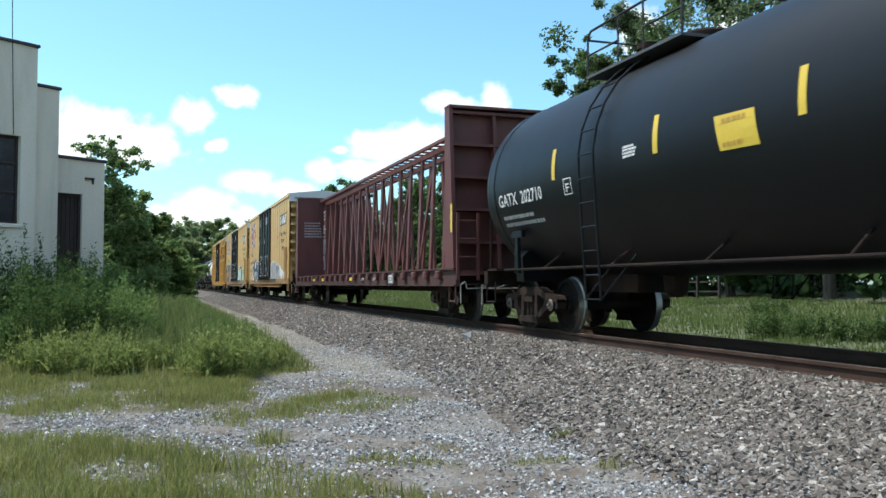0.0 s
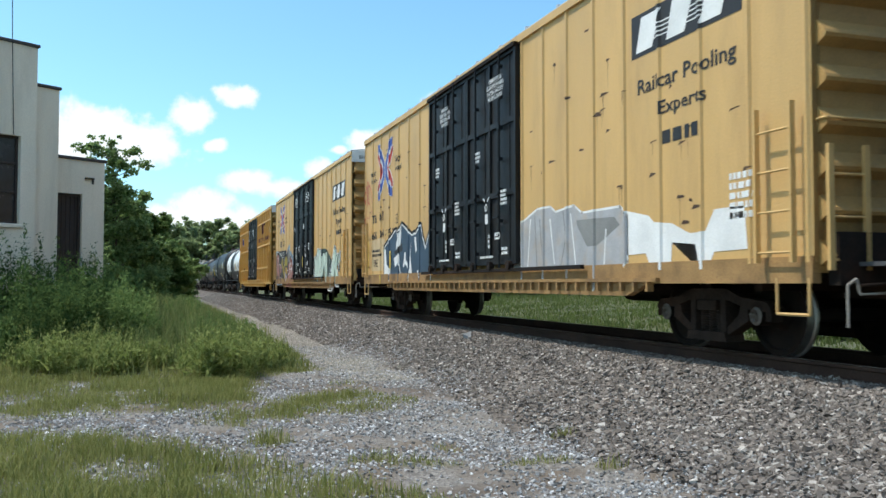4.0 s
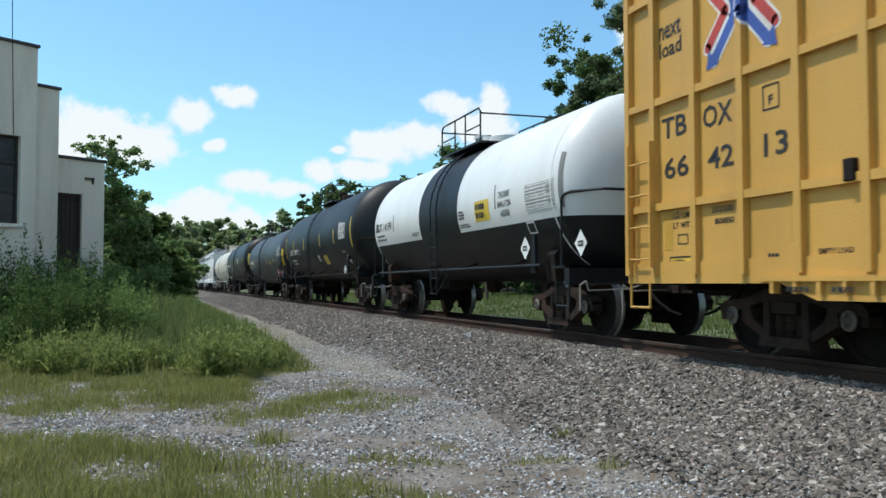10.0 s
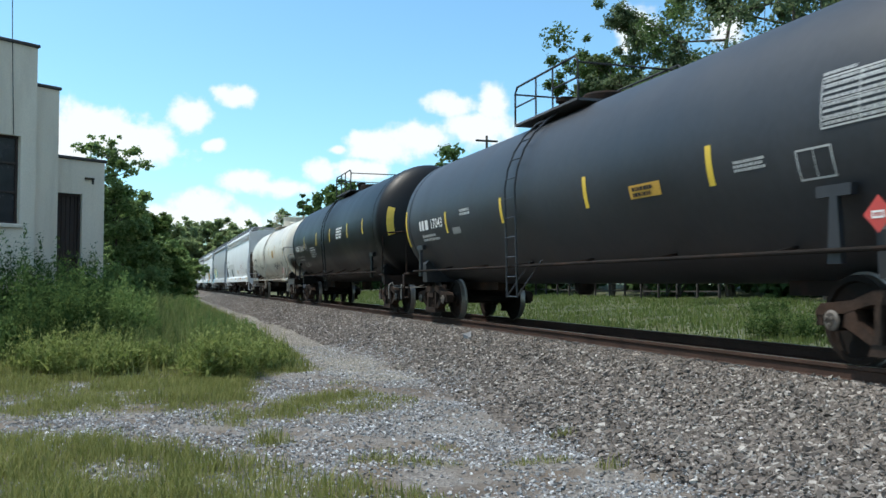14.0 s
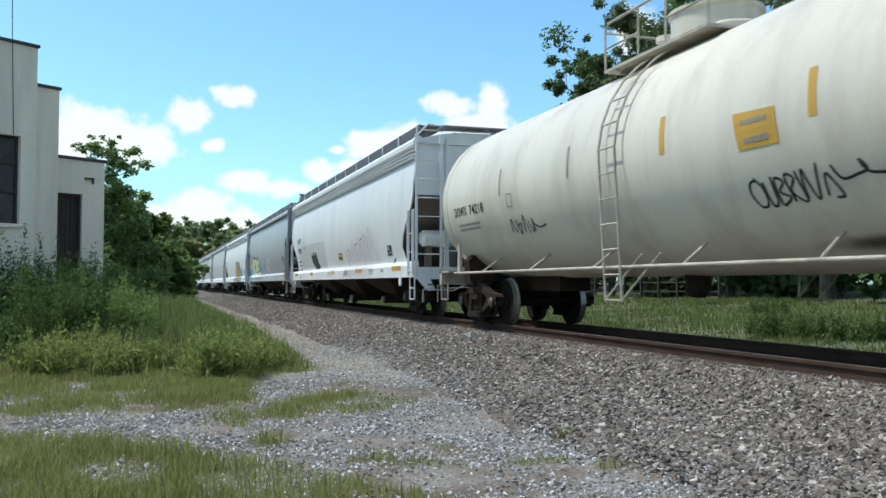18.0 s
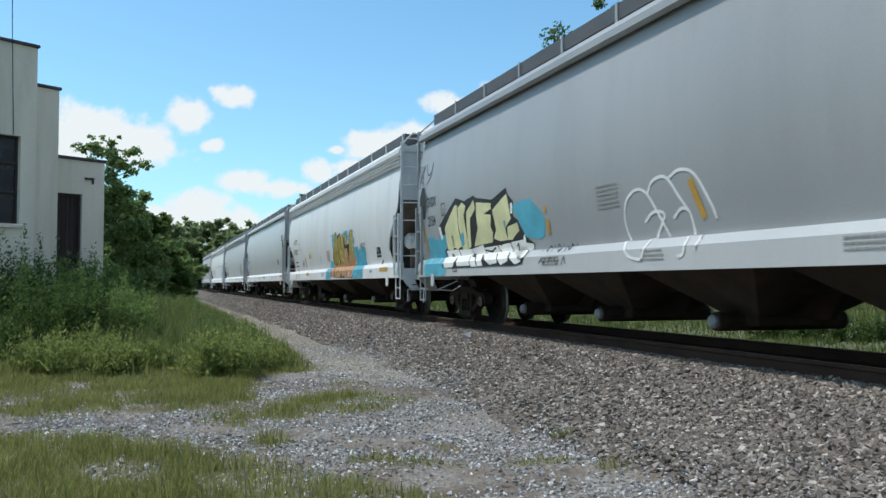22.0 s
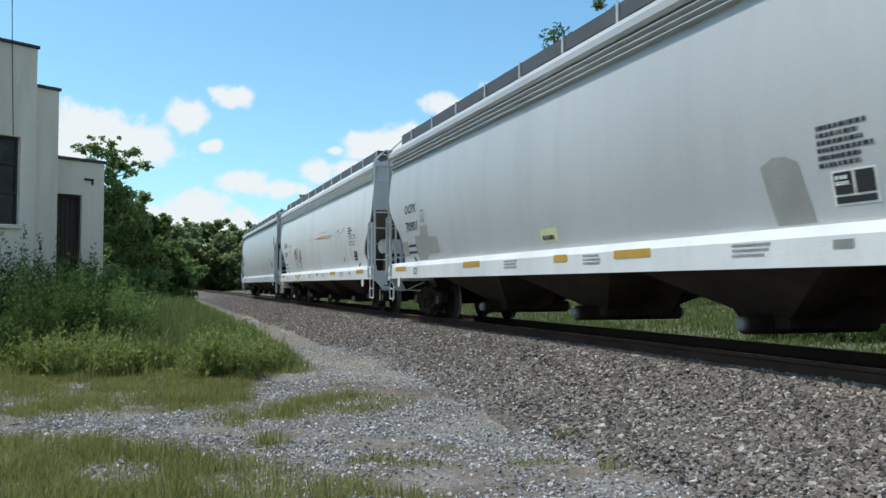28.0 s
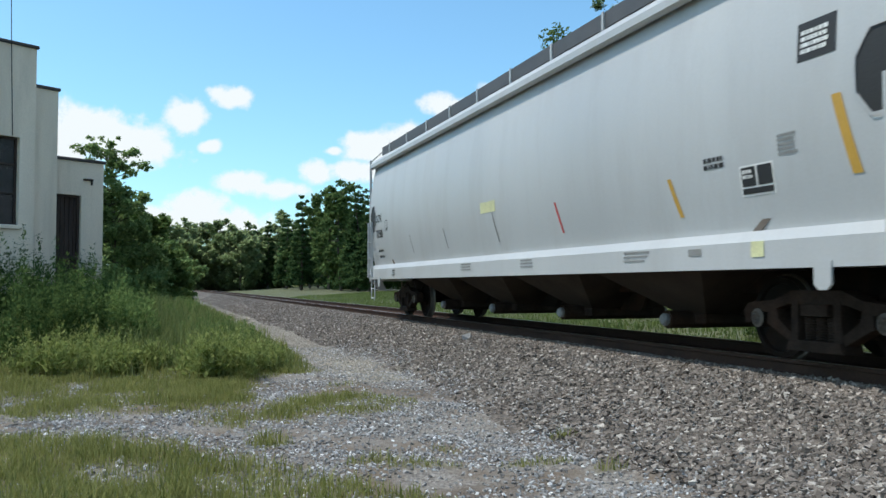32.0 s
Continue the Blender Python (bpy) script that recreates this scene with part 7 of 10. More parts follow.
    part("centre_sill", bm, M_UNDER, car)
    ya, yb = f + 3.2, r - 3.2
    for k in range(outlets):
        yc = ya + (yb - ya) * (k + 0.5) / outlets
        hw = (yb - ya) / outlets / 2
        bm = bmesh.new()
        prism(bm, [(yc - hw * 0.9, 0.98), (yc - hw * 0.62, 0.40), (yc + hw * 0.62, 0.40), (yc + hw * 0.9, 0.98)], "x", -0.05, 0.05)
        part("centre_baffle", bm, M_UNDER, car)
        bm = bmesh.new()
        lo = [bm.verts.new(p) for p in ((-0.55, yc - 0.3, 0.42), (0.55, yc - 0.3, 0.42), (0.55, yc + 0.3, 0.42), (-0.55, yc + 0.3, 0.42))]
        hi = [bm.verts.new(p) for p in ((-HW + 0.12, yc - hw * 0.96, 1.12), (HW - 0.12, yc - hw * 0.96, 1.12), (HW - 0.12, yc + hw * 0.96, 1.12), (-HW + 0.12, yc + hw * 0.96, 1.12))]
        bm.faces.new(lo[::-1])
        bm.faces.new(hi)
        for i in range(4):
            bm.faces.new((lo[i], lo[(i + 1) % 4], hi[(i + 1) % 4], hi[i]))
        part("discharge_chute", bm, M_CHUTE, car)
        bm = bmesh.new()
        rod(bm, (-0.95, yc, 0.36), (0.95, yc, 0.36), 0.12, 12)
        bbox(bm, -0.6, 0.6, yc - 0.34, yc + 0.34, 0.30, 0.44, 0.02)
        part("outlet_gate", bm, M_TRUCK, car)
        for s in (-1, 1):
            bm = bmesh.new()
            lathe(bm, [(s * 0.92, 0.08), (s * 1.0, 0.085), (s * 1.03, 0.06), (s * 1.03, 0.0)], "x", 14, (0, yc, 0.36))
            part("outlet_cap", bm, M_GRATE, car)
    # running boards, hatches, brackets
    for s in (-1, 1):
        bm = bmesh.new()
        y = f + 0.3
        while y < r - 0.4:
            box(bm, s * 1.06 - 0.30, s * 1.06 + 0.30, y, y + 0.05, HTOP + 0.515, HTOP + 0.545)
            y += 0.12
        for x in (0.76, 1.06):
            box(bm, s * x - 0.015, s * x + 0.015, f + 0.3, r - 0.4, HTOP + 0.48, HTOP + 0.545)
        box(bm, s * 1.36 - 0.012, s * 1.36 + 0.012, f + 0.3, r - 0.4, HTOP + 0.33, HTOP + 0.56)
        part("running_board", bm, M_DARKGRATE, car)
        y = f + 0.5
        while y < r - 0.4:
            bm = bmesh.new()
            box(bm, s * 1.385 - 0.012, s * 1.385 + 0.012, y - 0.03, y + 0.03, HTOP + 0.15, HTOP + 0.57)
            box(bm, min(s * 0.7, s * 1.38), max(s * 0.7, s * 1.38), y - 0.03, y + 0.03, HTOP + 0.45, HTOP + 0.48)
            part("board_bracket", bm, paintm, car)
            y += 1.72
    n = 6
    for k in range(n):
        y0 = f + 0.7 + (r - f - 1.4) * k / n
        y1 = f + 0.7 + (r - f - 1.4) * (k + 1) / n - 0.12
        bm = bmesh.new()
        bbox(bm, -0.42, 0.42, y0, y1, HTOP + 0.34, HTOP + 0.48, 0.04)
        for q in (0.2, 0.8):
            box(bm, -0.46, 0.46, y0 + (y1 - y0) * q - 0.03, y0 + (y1 - y0) * q + 0.03, HTOP + 0.46, HTOP + 0.51)
        part("hatch_cover", bm, M_GRATE, car)
    add_truck(car, place, 2.65)
    add_truck(car, place, L - 2.65)
    add_couplers(car, L, False)
    return car, f, r, surf, L


SILL_FACE = flat_side(-HW - 0.032)


def common_marks(car, L, surf, code, number, c0, sign, sign_v, strips, box_y=None):
    """Reporting marks from c0 back of the rear coupling, the ruled sign, and the strips on the sill."""
    y = L - c0
    w = 0.95 if c0 > 2 else 0.68
    fit_on(car, code, y, y - w, 2.54, 2.76, surf, M_BLACK)
    fit_on(car, number, y - 0.04, y - 0.04 - w * len(number) / 5.0, 2.11, 2.34, surf, M_BLACK)
    by = box_y or y - w - 0.35
    frame_on(car, "plate_letter_box", by, by - 0.26, 2.28, 2.55, 0.018, surf, M_BLACK)
    fit_on(car, "C", by - 0.09, by - 0.17, 2.31, 2.42, surf, M_BLACK)
    bars_on(car, y - 0.1, 1.79, w, 1, 0.055, surf, M_BLACK, 7)
    bars_on(car, y - 0.1, 1.63, w, 1, 0.055, surf, M_BLACK, 8)
    # ruled sign: white edge, dark fields
    rect_on(car, "inspection_stencil", sign - 0.53, sign, sign_v, sign_v + 0.32, surf, M_WHITE, 0.004, nv=2)
    rect_on(car, "stencil_field", sign - 0.25, sign - 0.025, sign_v + 0.10, sign_v + 0.30, surf, M_BLACK, 0.008, nv=1)
    rect_on(car, "stencil_field", sign - 0.505, sign - 0.28, sign_v + 0.10, sign_v + 0.30, surf, M_BLACK, 0.008, nv=1)
    rect_on(car, "stencil_field", sign - 0.505, sign - 0.025, sign_v + 0.02, sign_v + 0.08, surf, M_BLACK, 0.008, nv=1)
    bars_on(car, sign - 0.05, sign_v + 0.27, 0.18, 2, 0.035, surf, M_WHITE, 11, lift=0.011)
    for a, b in strips:
        rect_on(car, "reflective_strip", b, a, 1.16, 1.27, SILL_FACE, M_OCHRE, nv=1)
    for k, q in enumerate((11.9, 8.9, 5.5)):
        bars_on(car, q, 1.24, 0.62, 3, 0.028, SILL_FACE, M_PATCHD, 20 + k, 0.9)
    rect_on(car, "small_plate", 3.8, 4.05, 1.14, 1.22, SILL_FACE, M_PATCHD, nv=1)
    frame_on(car, "sill_stencil", L - 3.35, L - 3.6, 1.07, 1.21, 0.018, SILL_FACE, M_BLACK, 0.005, 2, (0.5,))


def surf_over_sill(y, s, lift):
    """The hopper's side, carried down over the shelf and face of the sill."""
    x = hopper_side(0.17)(y, max(s, HZ1), 0)[0]
    shelf = -float(np.interp(s, [1.26, 1.37, 1.39], [HW + 0.034, HW - 0.036, HW - 0.14]))
    return (min(x, shelf) - lift, y, s)


CUTS[surf_over_sill] = ((), (1.26, 1.315, 1.37, 1.39))


def build_hoppers():
    over = surf_over_sill
    slope_l = "pale covered hopper car"
    port_l = "grey covered hopper car"
    std = ((19.65, 18.74), (15.6, 15.05), (11.17, 10.70), (7.32, 6.40), (2.9, 2.0))
    # 1
    car, f, r, sf, L = hopper(P_HOP[0], P_HOP[1], "slope", slope_l + " with open sloped ends and faded red tag", M_HOPW, M_SILLW, 3)
    common_marks(car, L, sf, "OCPX", "71490", 2.55, 3.7, 1.55, std, 17.43)
    lay(car, "grey_patch", [(18.07, 1.45), (12.52, 1.45), (12.7, 2.38), (15.5, 2.42), (18.07, 2.40)], [(0, 1, 2, 3, 4)], sf, mat("patch_pale", (0.52, 0.525, 0.51), 0.6, var=0.05), 0.002)
    lay(car, "dark_patch", [(15.0, 1.40), (14.3, 1.40), (13.96, 1.47), (14.25, 1.62), (14.5, 2.0), (14.75, 2.08), (14.9, 1.9), (15.15, 2.11), (15.4, 1.92), (15.74, 2.04), (15.6, 1.7)], [tuple(range(11))], sf, M_DGREEN, 0.006, "dark green patch of spray paint")
    rect_on(car, "paper_label", 9.6, 10.33, 1.60, 1.86, sf, M_PATCHC, 0.004)
    bars_on(car, 10.28, 1.73, 0.62, 1, 0.09, sf, M_BLACK, 23, lift=0.008)
    bars_on(car, 10.28, 1.84, 0.6, 1, 0.035, sf, M_BLACK, 24, lift=0.008)
    loops = []
    for k in range(11):
        x, q = k * 0.088, 0.60 + 0.035 * k + 0.10 * (k % 2)
        loops.append([(x + 0.03, 0.33), (x, 0.5 + 0.02 * k), (x + 0.015, q), (x + 0.04, q + 0.04), (x + 0.055, q - 0.1), (x + 0.10, 0.52), (x + 0.12, 0.32)])
        loops.append([(x, 0.28), (x + 0.01, 0.06), (x + 0.03, 0.0), (x + 0.045, 0.12), (x + 0.05, 0.28)])
    scrawl(car, loops, 9.16, 1.05, 4.2, 1.3, 0.016, over, M_OXIDE, label="thin looping dark red scribble")
    scrawl(car, [[(0.12, 0.62), (0.18, 0.66)], [(0.10, 0.55), (0.14, 0.3)], [(0.45, 0.75), (0.55, 0.78)], [(0.62, 0.82), (0.72, 0.88)], [(0.06, 0.02), (0.12, 0.2)]], 9.16, 1.05, 3.6, 1.3, 0.035, over, M_PINK)
    # 2
    car, f, r, sf, L = hopper(P_HOP[1], P_HOP[2], "port", port_l + " with a lemon and teal painted piece", M_HOPG, M_HOPG2)
    common_marks(car, L, sf, "GVDX", "2154", 1.53, 2.68, 1.88, ((2.4, 1.7),))
    splotch(car, 6, 18.15, 1.02, 1.3, 0.85, over, M_TEAL, 30, 0.003, 0.17)
    painted(car, [(13.19, 2.18), (12.72, 2.23), (12.40, 2.22), (12.24, 2.12), (12.01, 1.98), (11.89, 1.83), (12.00, 1.61), (12.19, 1.54), (12.73, 1.61), (12.98, 1.91)], over, M_TEAL, 0.0040)
    painted(car, [(17.35, 2.05), (16.09, 2.58), (15.59, 2.47), (15.04, 2.53), (14.91, 2.47), (14.09, 2.36), (14.10, 2.28), (13.39, 2.51), (13.30, 2.37), (13.10, 2.25), (13.16, 1.99), (12.98, 1.91), (12.73, 1.61), (12.42, 1.48), (12.67, 1.16), (12.97, 1.13), (13.79, 1.14), (15.05, 1.14), (16.11, 1.15), (16.91, 1.16), (17.10, 1.43), (17.18, 1.74)], over, M_BLACK, 0.0070, label="lemon and white piece on a black ground")
    painted(car, [(16.89, 2.01), (16.15, 2.43), (16.02, 2.40), (16.06, 1.98), (16.00, 1.60), (16.24, 1.55), (16.46, 1.58), (16.39, 1.92), (16.55, 1.85), (16.57, 1.54), (16.89, 1.56), (16.90, 1.83)], over, M_LEMON, 0.0100, M_LEMON, 0.025)
    painted(car, [(15.97, 2.35), (15.72, 2.44), (15.52, 2.36), (15.67, 2.19), (15.62, 1.86), (15.65, 1.53), (15.94, 1.53), (15.88, 2.00), (16.01, 1.97)], over, M_LEMON, 0.0100, M_LEMON, 0.025)
    painted(car, [(15.48, 2.23), (15.05, 2.43), (14.99, 2.27), (15.31, 2.11), (15.46, 1.56), (15.61, 1.54)], over, M_LEMON, 0.0100, M_LEMON, 0.025)
    painted(car, [(14.90, 2.37), (14.15, 2.29), (14.16, 2.20), (14.57, 2.22), (14.55, 2.12), (14.20, 2.08), (14.27, 1.89), (14.56, 1.92), (14.56, 1.80), (14.20, 1.77), (14.28, 1.60), (15.24, 1.57), (14.92, 1.88), (14.94, 2.11)], over, M_LEMON, 0.0100, M_LEMON, 0.025)
    painted(car, [(14.09, 2.16), (13.38, 2.39), (13.32, 2.19), (13.28, 1.96), (13.59, 1.82), (13.55, 1.61), (13.88, 1.60), (14.17, 1.66), (14.01, 1.79), (13.62, 1.94), (14.05, 2.03)], over, M_LEMON, 0.0100, M_LEMON, 0.025)
    painted(car, [(13.47, 1.81), (13.01, 1.86), (12.99, 1.73), (13.29, 1.69), (13.31, 1.60), (13.52, 1.61)], over, M_LEMON, 0.0100, M_LEMON, 0.025)
    painted(car, [(17.01, 1.52), (16.25, 1.52), (16.13, 1.35), (16.25, 1.18), (16.81, 1.17)], over, M_WHITE, 0.0100, M_WHITE, 0.025)
    painted(car, [(16.17, 1.51), (15.46, 1.50), (15.24, 1.19), (15.98, 1.19)], over, M_WHITE, 0.0100, M_WHITE, 0.025)
    painted(car, [(15.41, 1.50), (14.81, 1.55), (14.55, 1.17), (15.15, 1.16)], over, M_WHITE, 0.0100, M_WHITE, 0.025)
    painted(car, [(14.78, 1.49), (14.09, 1.51), (13.80, 1.21), (14.16, 1.18), (14.51, 1.32)], over, M_WHITE, 0.0100, M_WHITE, 0.025)
    painted(car, [(14.02, 1.51), (13.47, 1.53), (13.30, 1.23), (13.61, 1.16), (13.79, 1.28)], over, M_WHITE, 0.0100, M_WHITE, 0.025)
    painted(car, [(13.41, 1.54), (13.12, 1.55), (12.86, 1.56), (12.79, 1.65), (12.76, 1.58), (12.92, 1.52), (13.17, 1.39), (12.72, 1.20), (12.97, 1.16), (13.25, 1.29)], over, M_WHITE, 0.0100, M_WHITE, 0.025)
    painted(car, [(12.74, 1.50), (12.48, 1.47), (12.60, 1.29), (12.72, 1.25), (12.87, 1.39)], over, M_WHITE, 0.0100, M_WHITE, 0.025)
    painted(car, [(13.23, 2.21), (13.15, 2.21), (13.18, 2.05), (13.25, 2.05)], over, M_WHITE, 0.0100, M_WHITE, 0.025)
    painted(car, [(17.33, 2.05), (17.20, 2.04), (17.11, 1.80), (17.21, 1.78)], over, M_WHITE, 0.0100, M_WHITE, 0.025)
    painted(car, [(15.98, 1.80), (15.77, 1.87), (15.80, 1.62), (15.99, 1.57)], over, M_TEAL, 0.0120)
    painted(car, [(13.61, 1.94), (13.53, 1.94), (13.54, 1.84), (13.61, 1.83)], over, M_TEAL, 0.0120)
    stroked(car, [[(14.70, 1.46), (14.38, 1.42), (14.16, 1.48)], [(15.38, 1.40), (14.99, 1.34), (14.83, 1.18)], [(13.17, 1.47), (13.08, 1.51), (13.11, 1.40)], [(13.91, 1.52), (13.77, 1.56)]], over, M_BLACK, 0.0130, 0.035)
    painted(car, [(11.91, 2.06), (11.81, 2.06), (11.82, 1.95), (11.91, 1.95)], over, M_OCHRE, 0.0080)
    painted(car, [(11.89, 1.84), (11.76, 1.84), (11.76, 1.61), (11.85, 1.61)], over, M_OCHRE, 0.0080)
    scrawl(car, [[(0.28, 0.02), (0.1, 0.1), (0.0, 0.45), (0.03, 0.75), (0.16, 0.9), (0.3, 0.85), (0.42, 0.55), (0.5, 0.3)], [(0.28, 0.02), (0.36, 0.3), (0.48, 0.55), (0.36, 0.6), (0.25, 0.5)], [(0.32, 0.84), (0.4, 0.98), (0.55, 0.98), (0.68, 0.7), (0.75, 0.55)],
                 [(0.58, 0.97), (0.7, 1.04), (0.85, 0.95), (0.97, 0.6), (1.0, 0.45)], [(0.58, 0.5), (0.68, 0.6), (0.76, 0.5), (0.76, 0.1), (0.7, 0.04)], [(0.9, 0.25), (0.88, 0.12)]],
           9.45, 1.1, 1.95, 1.02, 0.04, over, M_WHITE, label="hollow white throw-up")
    lay(car, "ochre_stripe", [(7.95, 2.02), (7.85, 2.04), (7.66, 1.58), (7.76, 1.55)], [(0, 1, 2, 3)], sf, M_OCHRE, 0.008)
    for k in range(6):
        rect_on(car, "dark_line", 9.55, 10.16, 1.85 + 0.06 * k, 1.875 + 0.06 * k, sf, M_PATCHD, 0.004)
    scrawl(car, [[(0.1, 0.1), (0.0, 0.5), (0.05, 0.9), (0.2, 0.7)], [(0.2, 0.9), (0.25, 0.1), (0.35, 0.9)], [(0.3, 0.3), (0.45, 0.9), (0.4, 0.1)], [(0.5, 0.9), (0.42, 0.4), (0.6, 0.1)], [(0.6, 0.9), (0.75, 0.5), (0.95, 0.6), (1.0, 0.9), (0.98, 0.5), (0.7, 0.2)]], 18.95, 2.95, 1.2, 0.66, 0.022, sf, M_BLACK)
    lay(car, "ochre_stripe", [(18.60, 2.5), (18.50, 2.52), (18.22, 1.58), (18.32, 1.56)], [(0, 1, 2, 3)], sf, M_OCHRE, 0.006)
    scrawl(car, [[(0, 0.3), (0.1, 0.8), (0.15, 0.2), (0.22, 0.8)], [(0.3, 0.2), (0.34, 0.9), (0.42, 0.4)], [(0.5, 0.8), (0.52, 0.1), (0.62, 0.6)], [(0.7, 0.1), (0.74, 0.8), (0.82, 0.2), (0.9, 0.8)]], 11.95, 1.30, 1.15, 0.15, 0.020, over, M_BLACK)
    scrawl(car, [[(0, 0.3), (0.1, 0.8), (0.15, 0.2), (0.22, 0.8)], [(0.3, 0.2), (0.38, 0.9), (0.42, 0.4)], [(0.5, 0.8), (0.56, 0.1), (0.62, 0.6)], [(0.7, 0.1), (0.78, 0.8), (0.82, 0.2)]], 12.0, 1.10, 1.15, 0.15, 0.020, over, M_BLACK)
    # 3
    car, f, r, sf, L = hopper(P_HOP[2], P_HOP[3], "slope", slope_l + " with an orange and gold painted piece", M_HOPW, M_SILLW, 3)
    common_marks(car, L, sf, "OCPX", "62232", 2.56, 3.6, 1.55, ((15.3, 14.6), (2.9, 2.0)))
    splotch(car, 7, 10.7, 1.02, 1.0, 0.6, over, M_TEAL, 34, 0.003, 0.14)
    splotch(car, 8, 10.0, 1.5, 3.8, 1.05, over, M_TEAL, 34, 0.003, 0.17)
    splotch(car, 9, 6.3, 1.02, 1.3, 0.95, over, M_TEAL, 46, 0.003, 0.17)
    painted(car, [(9.87, 1.06), (10.06, 1.32), (9.92, 1.76), (9.52, 2.24), (9.30, 2.57), (9.07, 2.61), (8.91, 2.45), (8.37, 2.54), (8.32, 2.40), (7.91, 2.50), (7.82, 2.31), (7.63, 2.49), (7.44, 2.52), (7.32, 2.40), (7.33, 2.11), (7.35, 1.86), (7.05, 2.11), (6.89, 2.46), (6.67, 2.56), (6.52, 2.51), (6.41, 2.31), (6.43, 1.88), (6.32, 1.72), (6.20, 1.63), (6.22, 1.48), (6.19, 1.24), (6.19, 1.10), (6.49, 0.99), (7.13, 1.00), (8.11, 1.01), (9.25, 1.04)], over, M_BLACK, 0.0090, M_WHITE, 0.04, label="gold and orange piece outlined in black")
    painted(car, [(9.71, 1.78), (9.45, 2.24), (9.11, 2.56), (8.96, 2.43), (8.95, 2.03), (8.89, 1.72), (8.88, 1.50), (9.35, 1.49), (9.41, 1.64), (9.56, 1.52), (9.87, 1.55)], over, M_OLIVE, 0.0130, M_OLIVE, 0.05)
    painted(car, [(8.86, 2.31), (8.41, 2.45), (8.39, 2.11), (8.36, 1.82), (8.24, 1.70), (8.18, 1.49), (8.65, 1.48), (8.81, 1.97)], over, M_OLIVE, 0.0130, M_OLIVE, 0.05)
    painted(car, [(8.28, 2.34), (7.95, 2.44), (7.87, 2.05), (8.00, 1.58), (8.12, 1.50), (8.27, 1.74), (8.34, 2.00)], over, M_OLIVE, 0.0130, M_OLIVE, 0.05)
    painted(car, [(7.70, 2.12), (7.63, 2.39), (7.44, 2.47), (7.36, 2.34), (7.42, 2.08)], over, M_OLIVE, 0.0130, M_OLIVE, 0.05)
    painted(car, [(7.82, 1.94), (7.44, 1.96), (7.40, 1.70), (7.42, 1.47), (8.05, 1.47), (7.92, 1.71)], over, M_TAN, 0.0130, M_TAN, 0.05)
    painted(car, [(7.27, 1.72), (6.99, 2.06), (6.82, 2.41), (6.65, 2.51), (6.52, 2.46), (6.45, 2.29), (6.48, 1.88), (6.47, 1.79), (7.13, 1.74)], over, M_OLIVE, 0.0130, M_OLIVE, 0.05)
    painted(car, [(7.28, 1.70), (7.13, 1.72), (6.48, 1.78), (6.42, 1.62), (6.61, 1.59), (6.78, 1.58), (6.76, 1.78), (6.93, 1.59), (6.90, 1.50), (6.72, 1.49), (6.32, 1.50), (6.36, 1.43), (7.36, 1.40)], over, M_TAN, 0.0130, M_TAN, 0.05)
    painted(car, [(9.98, 1.48), (9.48, 1.45), (9.33, 1.08), (9.74, 1.10), (9.88, 1.31)], over, M_TAN, 0.0130, M_TAN, 0.05)
    painted(car, [(9.36, 1.45), (8.23, 1.44), (8.11, 1.20), (8.30, 1.06), (9.14, 1.08)], over, M_TAN, 0.0130, M_TAN, 0.05)
    painted(car, [(8.14, 1.42), (7.42, 1.42), (7.21, 1.04), (7.44, 1.04), (7.68, 1.15), (7.93, 1.06)], over, M_TAN, 0.0130, M_TAN, 0.05)
    painted(car, [(7.32, 1.40), (6.38, 1.41), (6.26, 1.28), (6.57, 1.05), (7.11, 1.04)], over, M_TAN, 0.0130, M_TAN, 0.05)
    painted(car, [(7.01, 1.19), (6.79, 1.24), (6.72, 1.17), (6.84, 1.06), (7.01, 1.08)], over, M_LAVENDER, 0.0150)
    painted(car, [(8.60, 1.20), (8.50, 1.22), (8.43, 1.14), (8.55, 1.11)], over, M_STRIPE, 0.0150)
    stroked(car, [[(6.53, 2.29), (6.53, 1.89)], [(7.46, 2.33), (7.45, 2.11)], [(9.02, 2.37), (8.94, 2.01)], [(8.07, 2.37), (7.94, 2.09)], [(8.37, 1.68), (8.21, 1.59), (8.23, 1.42)], [(8.96, 1.69), (8.87, 1.53)], [(9.93, 1.60), (9.84, 1.31)], [(6.48, 1.05), (6.25, 1.22)], [(6.47, 1.47), (6.29, 1.50)], [(8.46, 1.92), (8.32, 1.83)]], over, M_WHITE, 0.0160, 0.035)
    stroked(car, [[(9.45, 2.04), (9.35, 1.83), (9.03, 1.92)], [(8.78, 1.15), (8.58, 1.29), (8.48, 1.14)], [(8.47, 2.05), (8.29, 1.96)], [(7.74, 1.36), (7.72, 1.39), (7.64, 1.28)], [(7.23, 1.14), (7.19, 1.26)], [(7.64, 1.65), (7.45, 1.67)]], over, M_BLACK, 0.0170, 0.035)
    for k in range(3):
        scrawl(car, [[(0, 0.9), (0.0, 0.1), (0.12, 0.1)], [(0.2, 0.0), (0.2, 1.0)], [(0.2, 0.5), (0.34, 0.5)], [(0.34, 0.0), (0.34, 1.0)], [(0.44, 0.0), (0.52, 1.0), (0.6, 0.0)], [(0.7, 0.0), (0.7, 1.0), (0.84, 0.0), (0.84, 1.0)]], 5.55 + 0.02 * k, 1.95 - 0.14 * k, 0.8, 0.10, 0.022, sf, M_BLACK)
    rect_on(car, "yellow_label", 14.35, 14.95, 1.86, 2.12, sf, M_LEMON)
